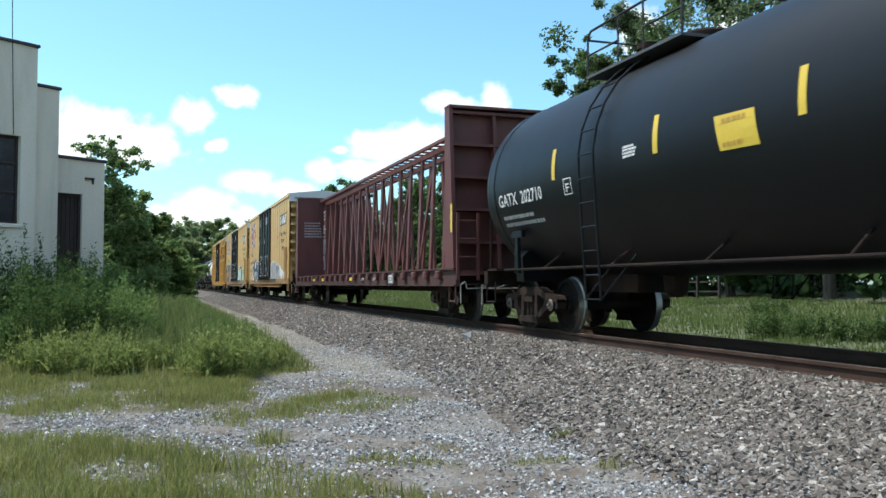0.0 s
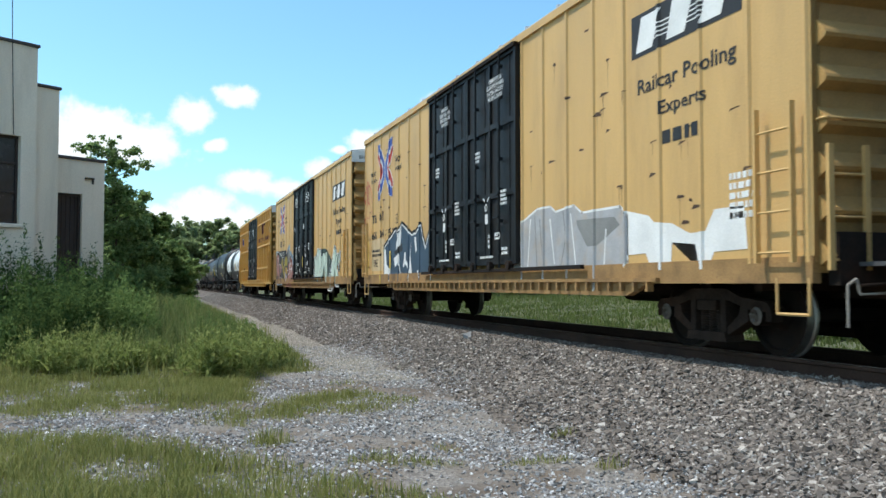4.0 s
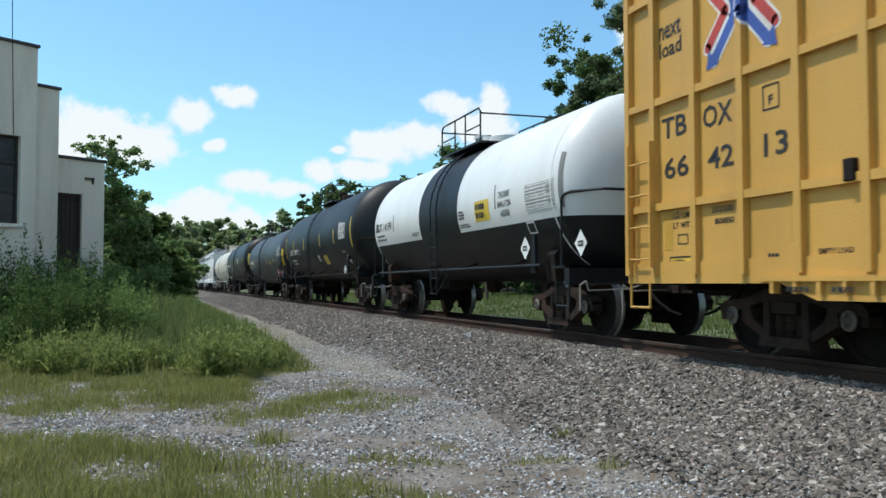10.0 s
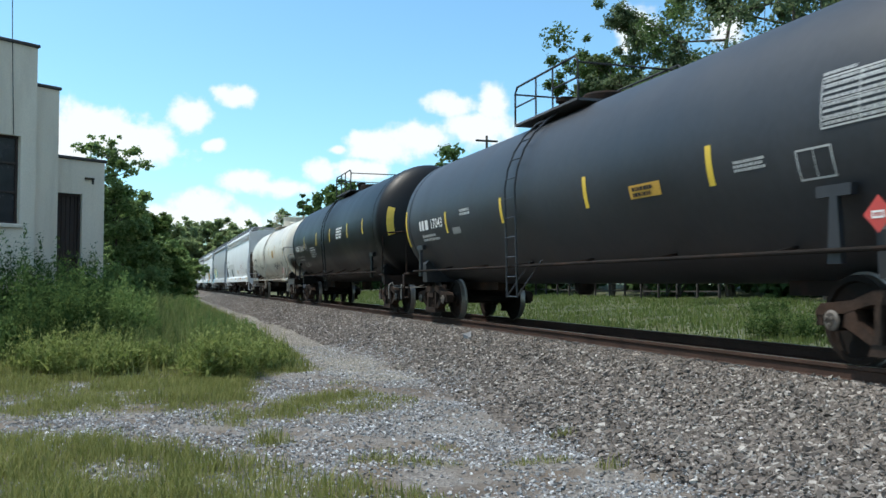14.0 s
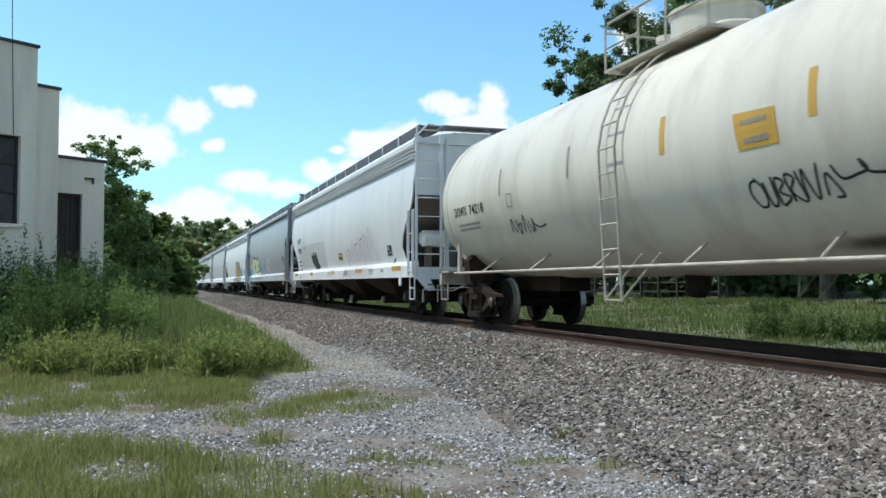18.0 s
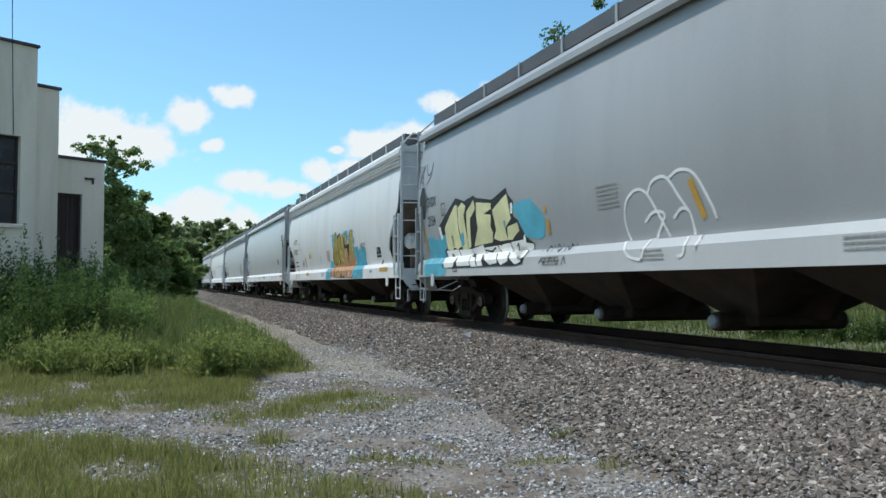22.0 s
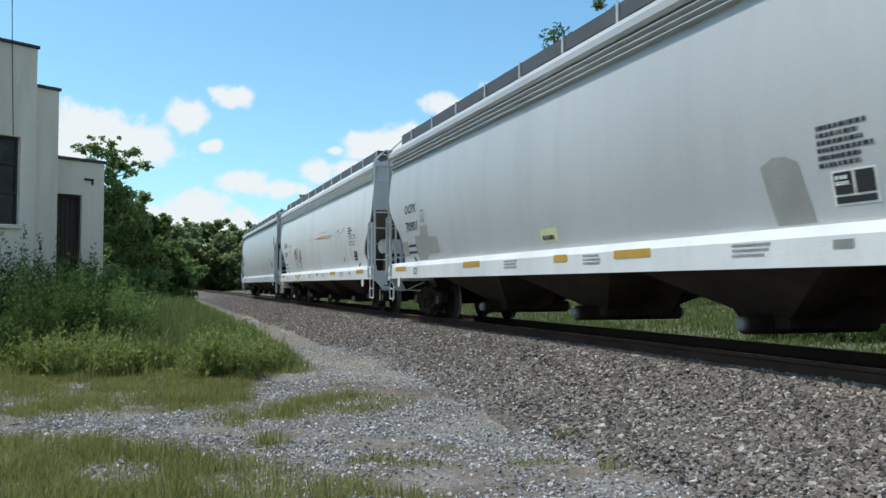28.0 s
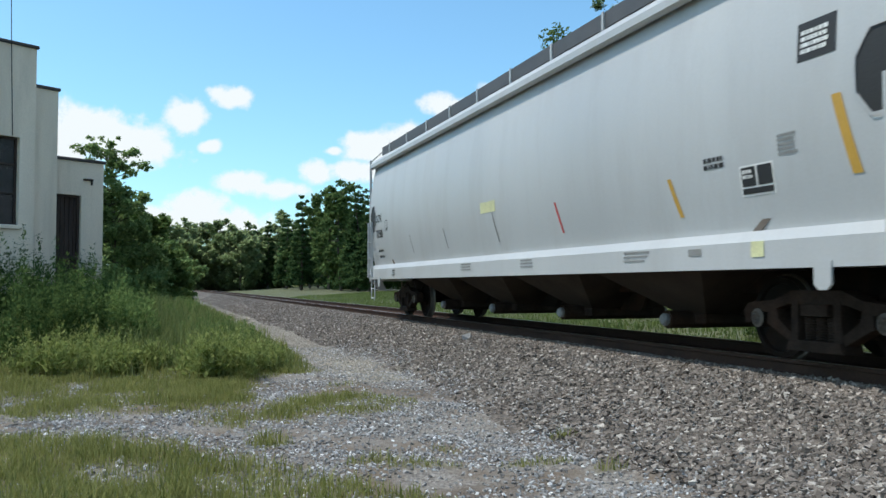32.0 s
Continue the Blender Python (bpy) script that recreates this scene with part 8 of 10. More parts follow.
    bars_on(car, 14.9, 2.0, 0.5, 2, 0.06, sf, M_OCHRE, 25, lift=0.008)
    bars_on(car, 11.1, 2.02, 0.65, 6, 0.04, sf, M_PINK, 26, 0.7)
    for a, v0, v1, m, w in ((19.18, 1.49, 2.42, M_OCHRE, 0.10), (15.95, 1.49, 1.93, M_OCHRE, 0.10), (5.70, 1.49, 1.93, M_OCHRE, 0.10), (12.54, 1.49, 1.93, M_PATCHD, 0.05), (16.1, 1.49, 1.88, M_PATCHD, 0.05)):
        lay(car, "side_strip", [(a, v1), (a - w, v1), (a - w - 0.15, v0), (a - 0.15, v0)], [(0, 1, 2, 3)], sf, m, 0.006)
    fit_on(car, "CAUTION", 16.68, 16.36, 1.72, 1.79, sf, M_BLACK)
    bars_on(car, 16.71, 1.69, 0.44, 2, 0.035, sf, M_BLACK, 27)
    rect_on(car, "yellow_dot", 16.93, 17.05, 1.12, 1.24, SILL_FACE, M_STRIPE, 0.005, nv=1)
    # 4
    car, f, r, sf, L = hopper(P_HOP[3], P_HOP[4], "port", port_l + " with clean sides and pale sills", M_HOPG2, M_SILLW)
    common_marks(car, L, sf, "OCPX", "70455", 1.53, 3.52, 1.78, ((2.26, 1.34), (18.6, 17.8), (9.6, 8.7)))
    rect_on(car, "dark_label", 1.40, 1.94, 2.95, 3.23, sf, M_BLACK)
    bars_on(car, 1.88, 3.18, 0.42, 3, 0.04, sf, M_WHITE, 28, lift=0.008)
    rect_on(car, "yellow_label", 14.2, 14.7, 1.75, 1.95, sf, M_STRIPE)
    # 5
    car, f, r, sf, L = hopper(P_HOP[4], P_HOP[5], "slope", slope_l + " with open sloped ends and dull patches", M_HOPG2, M_SILLW, 3)
    common_marks(car, L, sf, "OCPX", "70901", 2.55, 4.14, 1.53, ((19.2, 18.25), (14.05, 13.1), (9.87, 9.41), (8.02, 7.11), (2.9, 2.0)))
    lay(car, "grey_patch", [(5.09, 2.0), (4.95, 1.4), (4.40, 1.4), (4.55, 2.0), (4.72, 2.07), (4.9, 2.08)], [(0, 1, 2, 3, 4, 5)], sf, M_DULL, 0.006)
    lay(car, "grey_patch", [(17.51, 1.40), (16.85, 1.40), (16.80, 1.55), (15.92, 1.55), (15.96, 1.88), (16.60, 1.92), (16.66, 2.2), (17.15, 2.18), (17.18, 1.98), (17.64, 1.98), (17.60, 1.6)], [tuple(range(11))], sf, M_DULL, 0.006)
    rect_on(car, "grey_patch", 18.30, 18.80, 1.53, 1.88, sf, M_DULL, 0.003)
    rect_on(car, "yellow_label", 9.95, 10.60, 1.50, 1.71, sf, M_LEMON)
    bars_on(car, 10.5, 1.60, 0.48, 1, 0.07, sf, M_BLACK, 29, lift=0.008)
    bars_on(car, 4.27, 2.28, 0.70, 6, 0.042, sf, M_BLACK, 30, 0.65)
    # 6
    car, f, r, sf, L = hopper(P_HOP[5], P_HOP[6], "slope", slope_l + " with rust scrapes and a red tag", M_HOPW, M_SILLW, 3)
    common_marks(car, L, sf, "OCPX", "71369", 2.30, 3.66, 1.56, ((19.6, 18.56), (15.37, 14.92), (14.46, 14.02), (10.1, 9.75), (7.24, 6.29), (2.96, 2.0)), 17.15)
    rect_on(car, "yellow_label", 14.47, 14.91, 1.06, 1.18, SILL_FACE, M_STRIPE, 0.007, nv=1)
    tag = [[(0.10, 0.75), (0.02, 0.85), (0.0, 0.65), (0.06, 0.5), (0.16, 0.35), (0.22, 0.1), (0.34, 0.0)], [(0.12, 0.9), (0.16, 0.5), (0.24, 0.2), (0.34, 0.02)], [(0.26, 0.95), (0.30, 0.5), (0.36, 0.15), (0.42, 0.04)], [(0.40, 0.92), (0.36, 0.55), (0.48, 0.5), (0.56, 0.1), (0.58, 0.04)], [(0.52, 0.95), (0.5, 0.6)], [(0.64, 0.9), (0.68, 0.4), (0.80, 0.05)], [(0.80, 1.0), (0.76, 0.6), (0.84, 0.4), (0.82, 0.03)]]
    tag2 = [[(0.0, 0.85), (0.08, 0.5), (0.2, 0.1), (0.28, 0.0)], [(0.25, 0.85), (0.28, 0.5), (0.4, 0.1), (0.6, 0.0)], [(0.55, 1.0), (0.4, 0.7), (0.5, 0.4), (0.6, 0.05)], [(0.6, 0.95), (0.85, 0.7), (1.0, 0.5), (0.8, 0.3), (0.7, 0.05)], [(0.5, 0.6), (0.9, 0.55)]]
    for st, y, wd, hg in ((tag, 15.84, 1.15, 0.95), (tag2, 14.44, 0.48, 0.86)):
        scrawl(car, [[p for p in q if p[1] > 0.45] for q in st if sum(p[1] > 0.45 for p in q) > 1], y, 1.48, wd, hg, 0.06, sf, M_RED, 0.005, label="dripping red tag")
        scrawl(car, st, y, 1.48, wd, hg, 0.02, sf, M_BLACK, 0.008)
    scrawl(car, [[(0, 0.9), (0.25, 0.0), (0.5, 0.7), (0.75, 0.0), (1, 1)]], 14.68, 1.76, 0.14, 0.2, 0.018, sf, M_BLACK)
    for (a, za), (b, zb), w in (((12.25, 2.62), (6.94, 2.52), 0.022), ((9.85, 2.74), (7.91, 2.73), 0.018), ((10.92, 2.58), (7.25, 2.47), 0.03), ((10.5, 2.63), (6.7, 2.56), 0.016), ((6.5, 2.45), (4.7, 2.60), 0.014), ((6.1, 2.60), (5.65, 2.64), 0.05), ((6.0, 2.40), (5.7, 2.42), 0.025), ((5.2, 2.60), (4.75, 2.66), 0.022), ((18.48, 2.60), (16.13, 2.62), 0.02)):
        lay(car, "rust_scrape", [(a, za), (b, zb - w / 2), (b, zb + w / 2), ((a + b) / 2, (za + zb) / 2 + w)], [(0, 1, 2, 3)], sf, M_TAN, 0.004)
    for k, (tx, w) in enumerate((("CAUTION: DO NOT USE STEAM", 1.0), ("BOILING WATER OR SHARP OBJECTS", 1.22), ("TO CLEAN. ENTER CAR WITH", 0.94), ("CLEAN SOFT SOLED SHOES", 0.88))):
        fit_on(car, tx, 4.22, 4.22 - w, 2.33 - 0.09 * k, 2.39 - 0.09 * k, sf, M_BLACK)
    bars_on(car, 4.25, 2.64, 0.6, 3, 0.05, sf, M_BLACK, 31, 0.7)
    scrawl(car, [[(0.0, 0.9), (0.2, 0.7), (0.6, 0.8), (0.9, 1.0), (0.8, 0.75), (0.9, 0.5), (0.7, 0.3), (0.8, 0.0), (0.4, 0.3), (0.3, 0.6), (0.0, 0.9)], [(0.45, 0.6), (0.6, 0.55)]], 4.22, 1.6, 0.34, 0.42, 0.014, sf, M_PATCHD)
    bars_on(car, 5.3, 1.72, 0.3, 3, 0.035, sf, M_PATCHD, 32)
    scrawl(car, [[(0, 0), (0.2, 0.9), (0.5, 0.2), (0.6, 1.0), (0.4, 0.6)]], 14.5, 1.46, 0.3, 0.8, 0.02, sf, M_BLACK)
    # 7
    car, f, r, sf, L = hopper(P_HOP[6], P_HOP[7], "port", port_l + " at the tail of the train", M_HOPG2, M_HOPG2)
    common_marks(car, L, sf, "OCPX", "70388", 1.53, 3.17, 1.74, ())
    rect_on(car, "dark_label", 1.73, 2.23, 2.93, 3.3, sf, M_BLACK)
    bars_on(car, 2.18, 3.22, 0.4, 4, 0.04, sf, M_WHITE, 33, lift=0.008)
    for a, v0, v1, m, w in ((1.80, 1.80, 2.54, M_OCHRE, 0.12), (4.53, 1.61, 2.08, M_OCHRE, 0.08), (7.67, 1.61, 2.09, M_RED, 0.06), (10.3, 1.60, 2.15, M_PATCHD, 0.05), (13.2, 1.6, 2.03, M_PATCHD, 0.05), (15.8, 1.6, 2.03, M_PATCHD, 0.05)):
        lay(car, "side_strip", [(a, v1), (a - w, v1), (a - w - 0.18, v0), (a - 0.18, v0)], [(0, 1, 2, 3)], sf, m, 0.006)
    rect_on(car, "yellow_label", 10.1, 10.85, 2.16, 2.36, sf, M_LEMON)
    bars_on(car, 3.78, 2.22, 0.42, 2, 0.05, sf, M_BLACK, 34)
    bars_on(car, 2.55, 2.3, 0.3, 5, 0.03, sf, M_PATCHD, 35)
    rect_on(car, "yellow_label", 2.74, 2.94, 1.10, 1.26, SILL_FACE, M_LEMON, 0.006, nv=1)


build_hoppers()
# ---------------------------------------------------------------- ground
def ground_z(x, y):
    """Height of the ground sheet."""
    far = 1 / (1 + np.exp(-(x - 11.0) / 0.9))
    rise = np.clip((x - 11.0) / 22.0, 0, 1)
    z = -0.74 + far * (0.30 + 1.22 * rise)
    bank = np.exp(-((x + 0.3) / 2.6) ** 2) * np.clip((y - 17) / 14, 0, 1) * np.clip((95 - y) / 30, 0, 1)
    left = np.clip((1.5 - x) / 4.0, 0, 1) * np.clip((y - 15) / 12, 0, 1)
    z = z + 0.38 * bank + 0.25 * left
    z = z + 0.03 * np.sin(x * 1.7 + y * 0.6) * np.sin(y * 1.1 - x * 0.4) + 0.015 * np.sin(x * 4.1) * np.sin(y * 3.7)
    return z


TUFTS = ((2.25, 11.1, 1.05, 1.05), (1.55, 10.7, 0.7, 0.9), (1.07, 8.65, 0.26, 0.32), (2.61, 7.72, 0.22, 0.26), (2.2, 7.15, 0.5, 0.2), (3.14, 6.98, 0.42, 0.14), (1.75, 7.4, 0.35, 0.2),
         (3.68, 6.61, 0.2, 0.12), (3.9, 8.0, 0.2, 0.15), (2.7, 13.4, 0.4, 0.4))
SOIL = ((3.75, 12.2, 0.65, 0.55), (-0.5, 10.5, 0.9, 0.35), (0.6, 8.9, 0.55, 0.3), (3.0, 7.3, 0.6, 0.22), (4.25, 8.9, 0.3, 0.5), (1.2, 9.2, 0.35, 0.25), (2.3, 6.2, 0.7, 0.25))
NOISE = np.random.default_rng(3).random((97, 97))


def vnoise(x, y, size):
    """Smooth random field, 0 to 1, with features of the given size."""
    u, v = np.asarray(x) / size + 1000.3, np.asarray(y) / size + 1000.7
    i, j = np.floor(u).astype(int), np.floor(v).astype(int)
    a, b = u - i, v - j
    a, b = a * a * (3 - 2 * a), b * b * (3 - 2 * b)
    p, q, r, s = NOISE[i % 97, j % 97], NOISE[(i + 1) % 97, j % 97], NOISE[i % 97, (j + 1) % 97], NOISE[(i + 1) % 97, (j + 1) % 97]
    return (p * (1 - a) + q * a) * (1 - b) + (r * (1 - a) + s * a) * b


def patchy(x, y):
    """How much grass grows at a place near the track, 0 to 1."""
    # the strip of grass before the weeds, and the near corner
    upper = np.minimum((y - np.interp(x, [-6, -1.7, -0.1, 0.95, 1.3], [11.5, 11.1, 11.3, 9.7, 10.3])) / 1.1,
                       (np.interp(y, [9.5, 10.5, 13, 14.7, 15.8, 20, 28], [1.15, 1.25, 1.4, 1.7, 2.9, 3.1, 2.9]) - x) / 0.45)
    lower = (np.interp(x, [-6, -1.5, -0.15, 0.75, 1.8, 2.6], [10.3, 9.9, 9.4, 7.9, 6.7, 5.4]) - y) / 0.9
    g = np.maximum(upper, lower)
    for cx, cy, rx, ry in TUFTS:
        g = np.maximum(g, 0.9 - ((x - cx) / rx) ** 2 - ((y - cy) / ry) ** 2)
    g = np.clip(g, -1, 0.75)
    wob = 1.1 * (vnoise(x, y, 0.9) - 0.5) + 0.9 * (vnoise(x + 7, y + 3, 0.33) - 0.5) + 0.5 * (vnoise(x, y - 9, 0.12) - 0.5)
    return np.clip(g * 0.9 + 0.12 + wob * 0.75, 0, 1)


def grass_at(x, y):
    near = patchy(x, y)
    bank = np.clip((2.9 - x - 0.02 * np.maximum(y - 25, 0)) / 0.8, 0, 1) * np.clip((y - 16.5) / 2.5, 0, 1)
    far = np.clip((x - 10.2) / 0.8, 0, 1)
    away = np.clip((-y - 1) / 2, 0, 1) * np.clip((2.5 - x) / 2, 0, 1)
    left = np.clip((-5.0 - x) / 1.0, 0, 1)
    return np.clip(np.maximum.reduce([near, bank, far, away, left]), 0, 1)


def spread(lo, hi, fine_lo, fine_hi, step, grow=1.25):
    c = list(np.arange(fine_lo, fine_hi + 1e-6, step))
    a, s = fine_hi, step
    while a < hi:
        s *= grow
        a += s
        c.append(min(a, hi))
    a, s = fine_lo, step
    while a > lo:
        s *= grow
        a -= s
        c.insert(0, max(a, lo))
    return np.array(c)


def ground_material():
    m, N, L = nodes_of("ground_soil")
    p = N["Principled BSDF"]
    tc = N.new("ShaderNodeTexCoord")
    def noise(scale, detail=5, rough=0.6):
        n = N.new("ShaderNodeTexNoise")
        n.inputs["Scale"].default_value, n.inputs["Detail"].default_value, n.inputs["Roughness"].default_value = scale, detail, rough
        L.new(tc.outputs["Object"], n.inputs[0])
        return n
    def ramp(src, a, b, ca, cb):
        r = N.new("ShaderNodeMapRange")
        r.inputs[1].default_value, r.inputs[2].default_value = a, b
        L.new(src, r.inputs[0])
        x = N.new("ShaderNodeMix")
        x.data_type = "RGBA"
        L.new(r.outputs[0], x.inputs["Factor"])
        if isinstance(ca, tuple):
            x.inputs["A"].default_value = (*ca, 1)
        else:
            L.new(ca, x.inputs["A"])
        if isinstance(cb, tuple):
            x.inputs["B"].default_value = (*cb, 1)
        else:
            L.new(cb, x.inputs["B"])
        return x.outputs["Result"]
    v = N.new("ShaderNodeTexVoronoi")
    v.inputs["Scale"].default_value = 38
    L.new(tc.outputs["Object"], v.inputs[0])
    chips = ramp(v.outputs["Color"], 0.0, 1.0, (0.11, 0.098, 0.086), (0.34, 0.315, 0.285))
    big = noise(0.8)
    dusty = ramp(big.outputs[0], 0.45, 0.60, chips, (0.165, 0.132, 0.102))
    sand = N.new("ShaderNodeAttribute")
    sand.attribute_name = "sand"
    mixs = N.new("ShaderNodeMix")
    mixs.data_type = "RGBA"
    L.new(sand.outputs["Fac"], mixs.inputs["Factor"])
    L.new(dusty, mixs.inputs["A"])
    mixs.inputs["B"].default_value = (0.37, 0.33, 0.275, 1)
    gn = noise(1.7)
    green = ramp(gn.outputs[0], 0.35, 0.68, (0.12, 0.125, 0.05), (0.21, 0.20, 0.09))
    f2 = noise(30, 3)
    green2 = ramp(f2.outputs[0], 0.35, 0.75, green, (0.12, 0.10, 0.055))
    def over(attr, below, above):
        a = N.new("ShaderNodeAttribute")
        a.attribute_name = attr
        x = N.new("ShaderNodeMix")
        x.data_type = "RGBA"
        L.new(a.outputs["Fac"], x.inputs["Factor"])
        L.new(below, x.inputs["A"])
        L.new(above, x.inputs["B"])
        return x.outputs["Result"]
    earth = ramp(noise(6.0).outputs[0], 0.3, 0.7, (0.10, 0.079, 0.062), (0.19, 0.158, 0.13))
    lush = ramp(noise(0.5).outputs[0], 0.35, 0.65, (0.06, 0.09, 0.028), (0.105, 0.135, 0.045))
    bare = over("soil", mixs.outputs["Result"], earth)
    turf = over("meadow", green2, lush)
    L.new(over("grass", bare, turf), p.inputs["Base Color"])
    p.inputs["Roughness"].default_value = 0.95
    p.inputs["Specular IOR Level"].default_value = 0.2
    b = N.new("ShaderNodeBump")
    b.inputs["Strength"].default_value = 0.6
    b.inputs["Distance"].default_value = 0.03
    L.new(v.outputs["Distance"], b.inputs["Height"])
    L.new(b.outputs[0], p.inputs["Normal"])
    return m


def build_ground():
    xs = spread(-900, 1500, -6, 13, 0.12)
    ys = spread(-900, 2200, 3, 32, 0.12)
    X, Y = np.meshgrid(xs, ys, indexing="ij")
    Z = ground_z(X, Y)
    verts = np.stack([X.ravel(), Y.ravel(), Z.ravel()], 1)
    nx, ny = len(xs), len(ys)
    i, j = np.meshgrid(np.arange(nx - 1), np.arange(ny - 1), indexing="ij")
    a = (i * ny + j).ravel()
    me = raw_mesh("ground", verts, np.stack([a, a + ny, a + ny + 1, a + 1], 1))
    at = me.attributes.new("grass", "FLOAT", "POINT")
    at.data.foreach_set("value", (0.65 * grass_at(X, Y)).ravel().astype(np.float32))
    # worn sandy strip between the grass and the ballast
    edge = 3.35 + 0.25 * np.sin(Y * 0.5) + 0.012 * np.maximum(Y - 20, 0)
    s = 0.8 * np.exp(-((X - edge) / 0.75) ** 2) * np.clip((Y - 13.5) / 3, 0, 1) * np.clip((60 - Y) / 20, 0, 1)
    s = np.maximum(s, 0.9 * np.exp(-((X - 0.05) / 0.5) ** 2 - ((Y - 20.2) / 0.9) ** 2))
    at = me.attributes.new("sand", "FLOAT", "POINT")
    at.data.foreach_set("value", np.clip(s * (0.35 + 1.3 * vnoise(X, Y, 0.45)) * (0.6 + 0.8 * vnoise(X, Y, 0.14)), 0, 1).ravel().astype(np.float32))
    # bare trodden soil among the gravel, and the lush ground across the track
    d = np.zeros_like(X)
    for cx, cy, rx, ry in SOIL:
        d = np.maximum(d, 1.25 - ((X - cx) / rx) ** 2 - ((Y - cy) / ry) ** 2)
    at = me.attributes.new("soil", "FLOAT", "POINT")
    at.data.foreach_set("value", np.clip(d * (0.3 + 1.3 * vnoise(X, Y, 0.3)), 0, 0.92).ravel().astype(np.float32))
    at = me.attributes.new("meadow", "FLOAT", "POINT")
    at.data.foreach_set("value", np.clip((X - 9.5) / 1.0, 0, 1).ravel().astype(np.float32))
    smooth(me)
    me.materials.append(ground_material())
    tagged(new("ground", me), "patchy grass and pale gravel beside the railway", "ground", kind="structure")


build_ground()

# ---------------------------------------------------------------- track
def ballast_profile(x, y=0.0):
    """Top of the stone bed across the track; its foot draws in away from the yard."""
    x = x - 0.4 * np.clip((y - 9) / 6, 0, 1) * np.clip((5.5 - x) / 1.5, 0, 1)
    return np.interp(x, [3.3, 3.9, 5.35, 5.85, 6.5, 6.62, 8.2, 8.35, 9.0, 9.6, 10.8], [-0.82, -0.72, -0.37, -0.205, -0.165, -0.19, -0.19, -0.165, -0.17, -0.34, -0.66])


def build_track():
    xs = np.linspace(3.3, 10.8, 64)
    ys = spread(-60, 700, 2, 40, 0.25, 1.12)
    X, Y = np.meshgrid(xs, ys, indexing="ij")
    Z = ballast_profile(X, Y) + 0.02 * np.sin(X * 7 + Y * 3) * np.sin(Y * 5.3 - X * 2)
    n = len(ys)
    i, j = np.meshgrid(np.arange(len(xs) - 1), np.arange(n - 1), indexing="ij")
    a = (i * n + j).ravel()
    me = raw_mesh("ballast", np.stack([X.ravel(), Y.ravel(), Z.ravel()], 1), np.stack([a, a + n, a + n + 1, a + 1], 1))
    m, N, L = nodes_of("ballast_bed")
    p = N["Principled BSDF"]
    tc, v = N.new("ShaderNodeTexCoord"), N.new("ShaderNodeTexVoronoi")
    v.inputs["Scale"].default_value = 17
    L.new(tc.outputs["Object"], v.inputs[0])
    cr = N.new("ShaderNodeValToRGB")
    el = cr.color_ramp.elements
    el[0].color, el[1].color = (0.06, 0.049, 0.041, 1), (0.20, 0.167, 0.14, 1)
    L.new(v.outputs["Color"], cr.inputs[0])
    L.new(cr.outputs[0], p.inputs["Base Color"])
    p.inputs["Roughness"].default_value = 0.95
    b = N.new("ShaderNodeBump")
    b.inputs["Strength"].default_value = 1.0
    b.inputs["Distance"].default_value = 0.05
    L.new(v.outputs["Distance"], b.inputs["Height"])
    L.new(b.outputs[0], p.inputs["Normal"])
    me.materials.append(m)
    # oily between and beyond the rails, blackened to stand for the train's shade
    shade_bed, N, L = nodes_of("ballast_shaded")
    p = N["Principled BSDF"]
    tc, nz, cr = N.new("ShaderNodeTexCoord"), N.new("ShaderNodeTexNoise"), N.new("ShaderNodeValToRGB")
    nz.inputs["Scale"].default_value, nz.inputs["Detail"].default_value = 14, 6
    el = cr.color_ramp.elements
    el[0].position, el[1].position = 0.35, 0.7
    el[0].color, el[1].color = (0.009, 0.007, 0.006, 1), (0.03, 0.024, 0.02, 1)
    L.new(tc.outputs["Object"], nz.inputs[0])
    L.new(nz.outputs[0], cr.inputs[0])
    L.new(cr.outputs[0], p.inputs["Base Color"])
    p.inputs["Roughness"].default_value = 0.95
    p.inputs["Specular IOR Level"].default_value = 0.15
    me.materials.append(shade_bed)
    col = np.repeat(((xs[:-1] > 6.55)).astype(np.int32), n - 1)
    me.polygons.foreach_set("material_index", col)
    tagged(new("ballast", me), "sloped bed of brown-grey crushed stone under the track", "ballast", kind="structure")
    track = empty("railway_track", pose(TRACK_X, 0, 0))
    tagged(track, "single railway track with rusty rails on wooden ties", "railway track", kind="structure")
    for s in (-1, 1):
        bm = bmesh.new()
        prof = [(-0.075, -0.175), (0.075, -0.175), (0.075, -0.16), (0.012, -0.14), (0.010, -0.05), (0.036, -0.04), (0.036, -0.006), (0.028, 0.0), (-0.028, 0.0), (-0.036, -0.006), (-0.036, -0.04), (-0.010, -0.05), (-0.012, -0.14), (-0.075, -0.16)]
        prism(bm, [(s * 0.7525 + a2, b2) for a2, b2 in prof], "y", -60, 700)
        rail = part("rail", bm, M_RAIL, track)
        bm = bmesh.new()
        box(bm, s * 0.7525 - 0.026, s * 0.7525 + 0.026, -60, 700, -0.002, 0.0015)
        part("rail_head", bm, M_RAILTOP, track, "polished running surface")
    bm = bmesh.new()
    bbox(bm, -1.3, 1.3, -0.115, 0.115, -0.36, -0.178, 0.015)
    tie = finish(bm, "tie")
    tie.materials.append(M_TIE)
    rnd = random.Random(2)
    for k in range(250):
        put("tie", tie, None, track, "", pose(rnd.uniform(-0.04, 0.04), -8 + k * 0.52 + rnd.uniform(-0.03, 0.03), rnd.uniform(-0.01, 0.004), 0, 0, rnd.uniform(-1.5, 1.5)))


build_track()


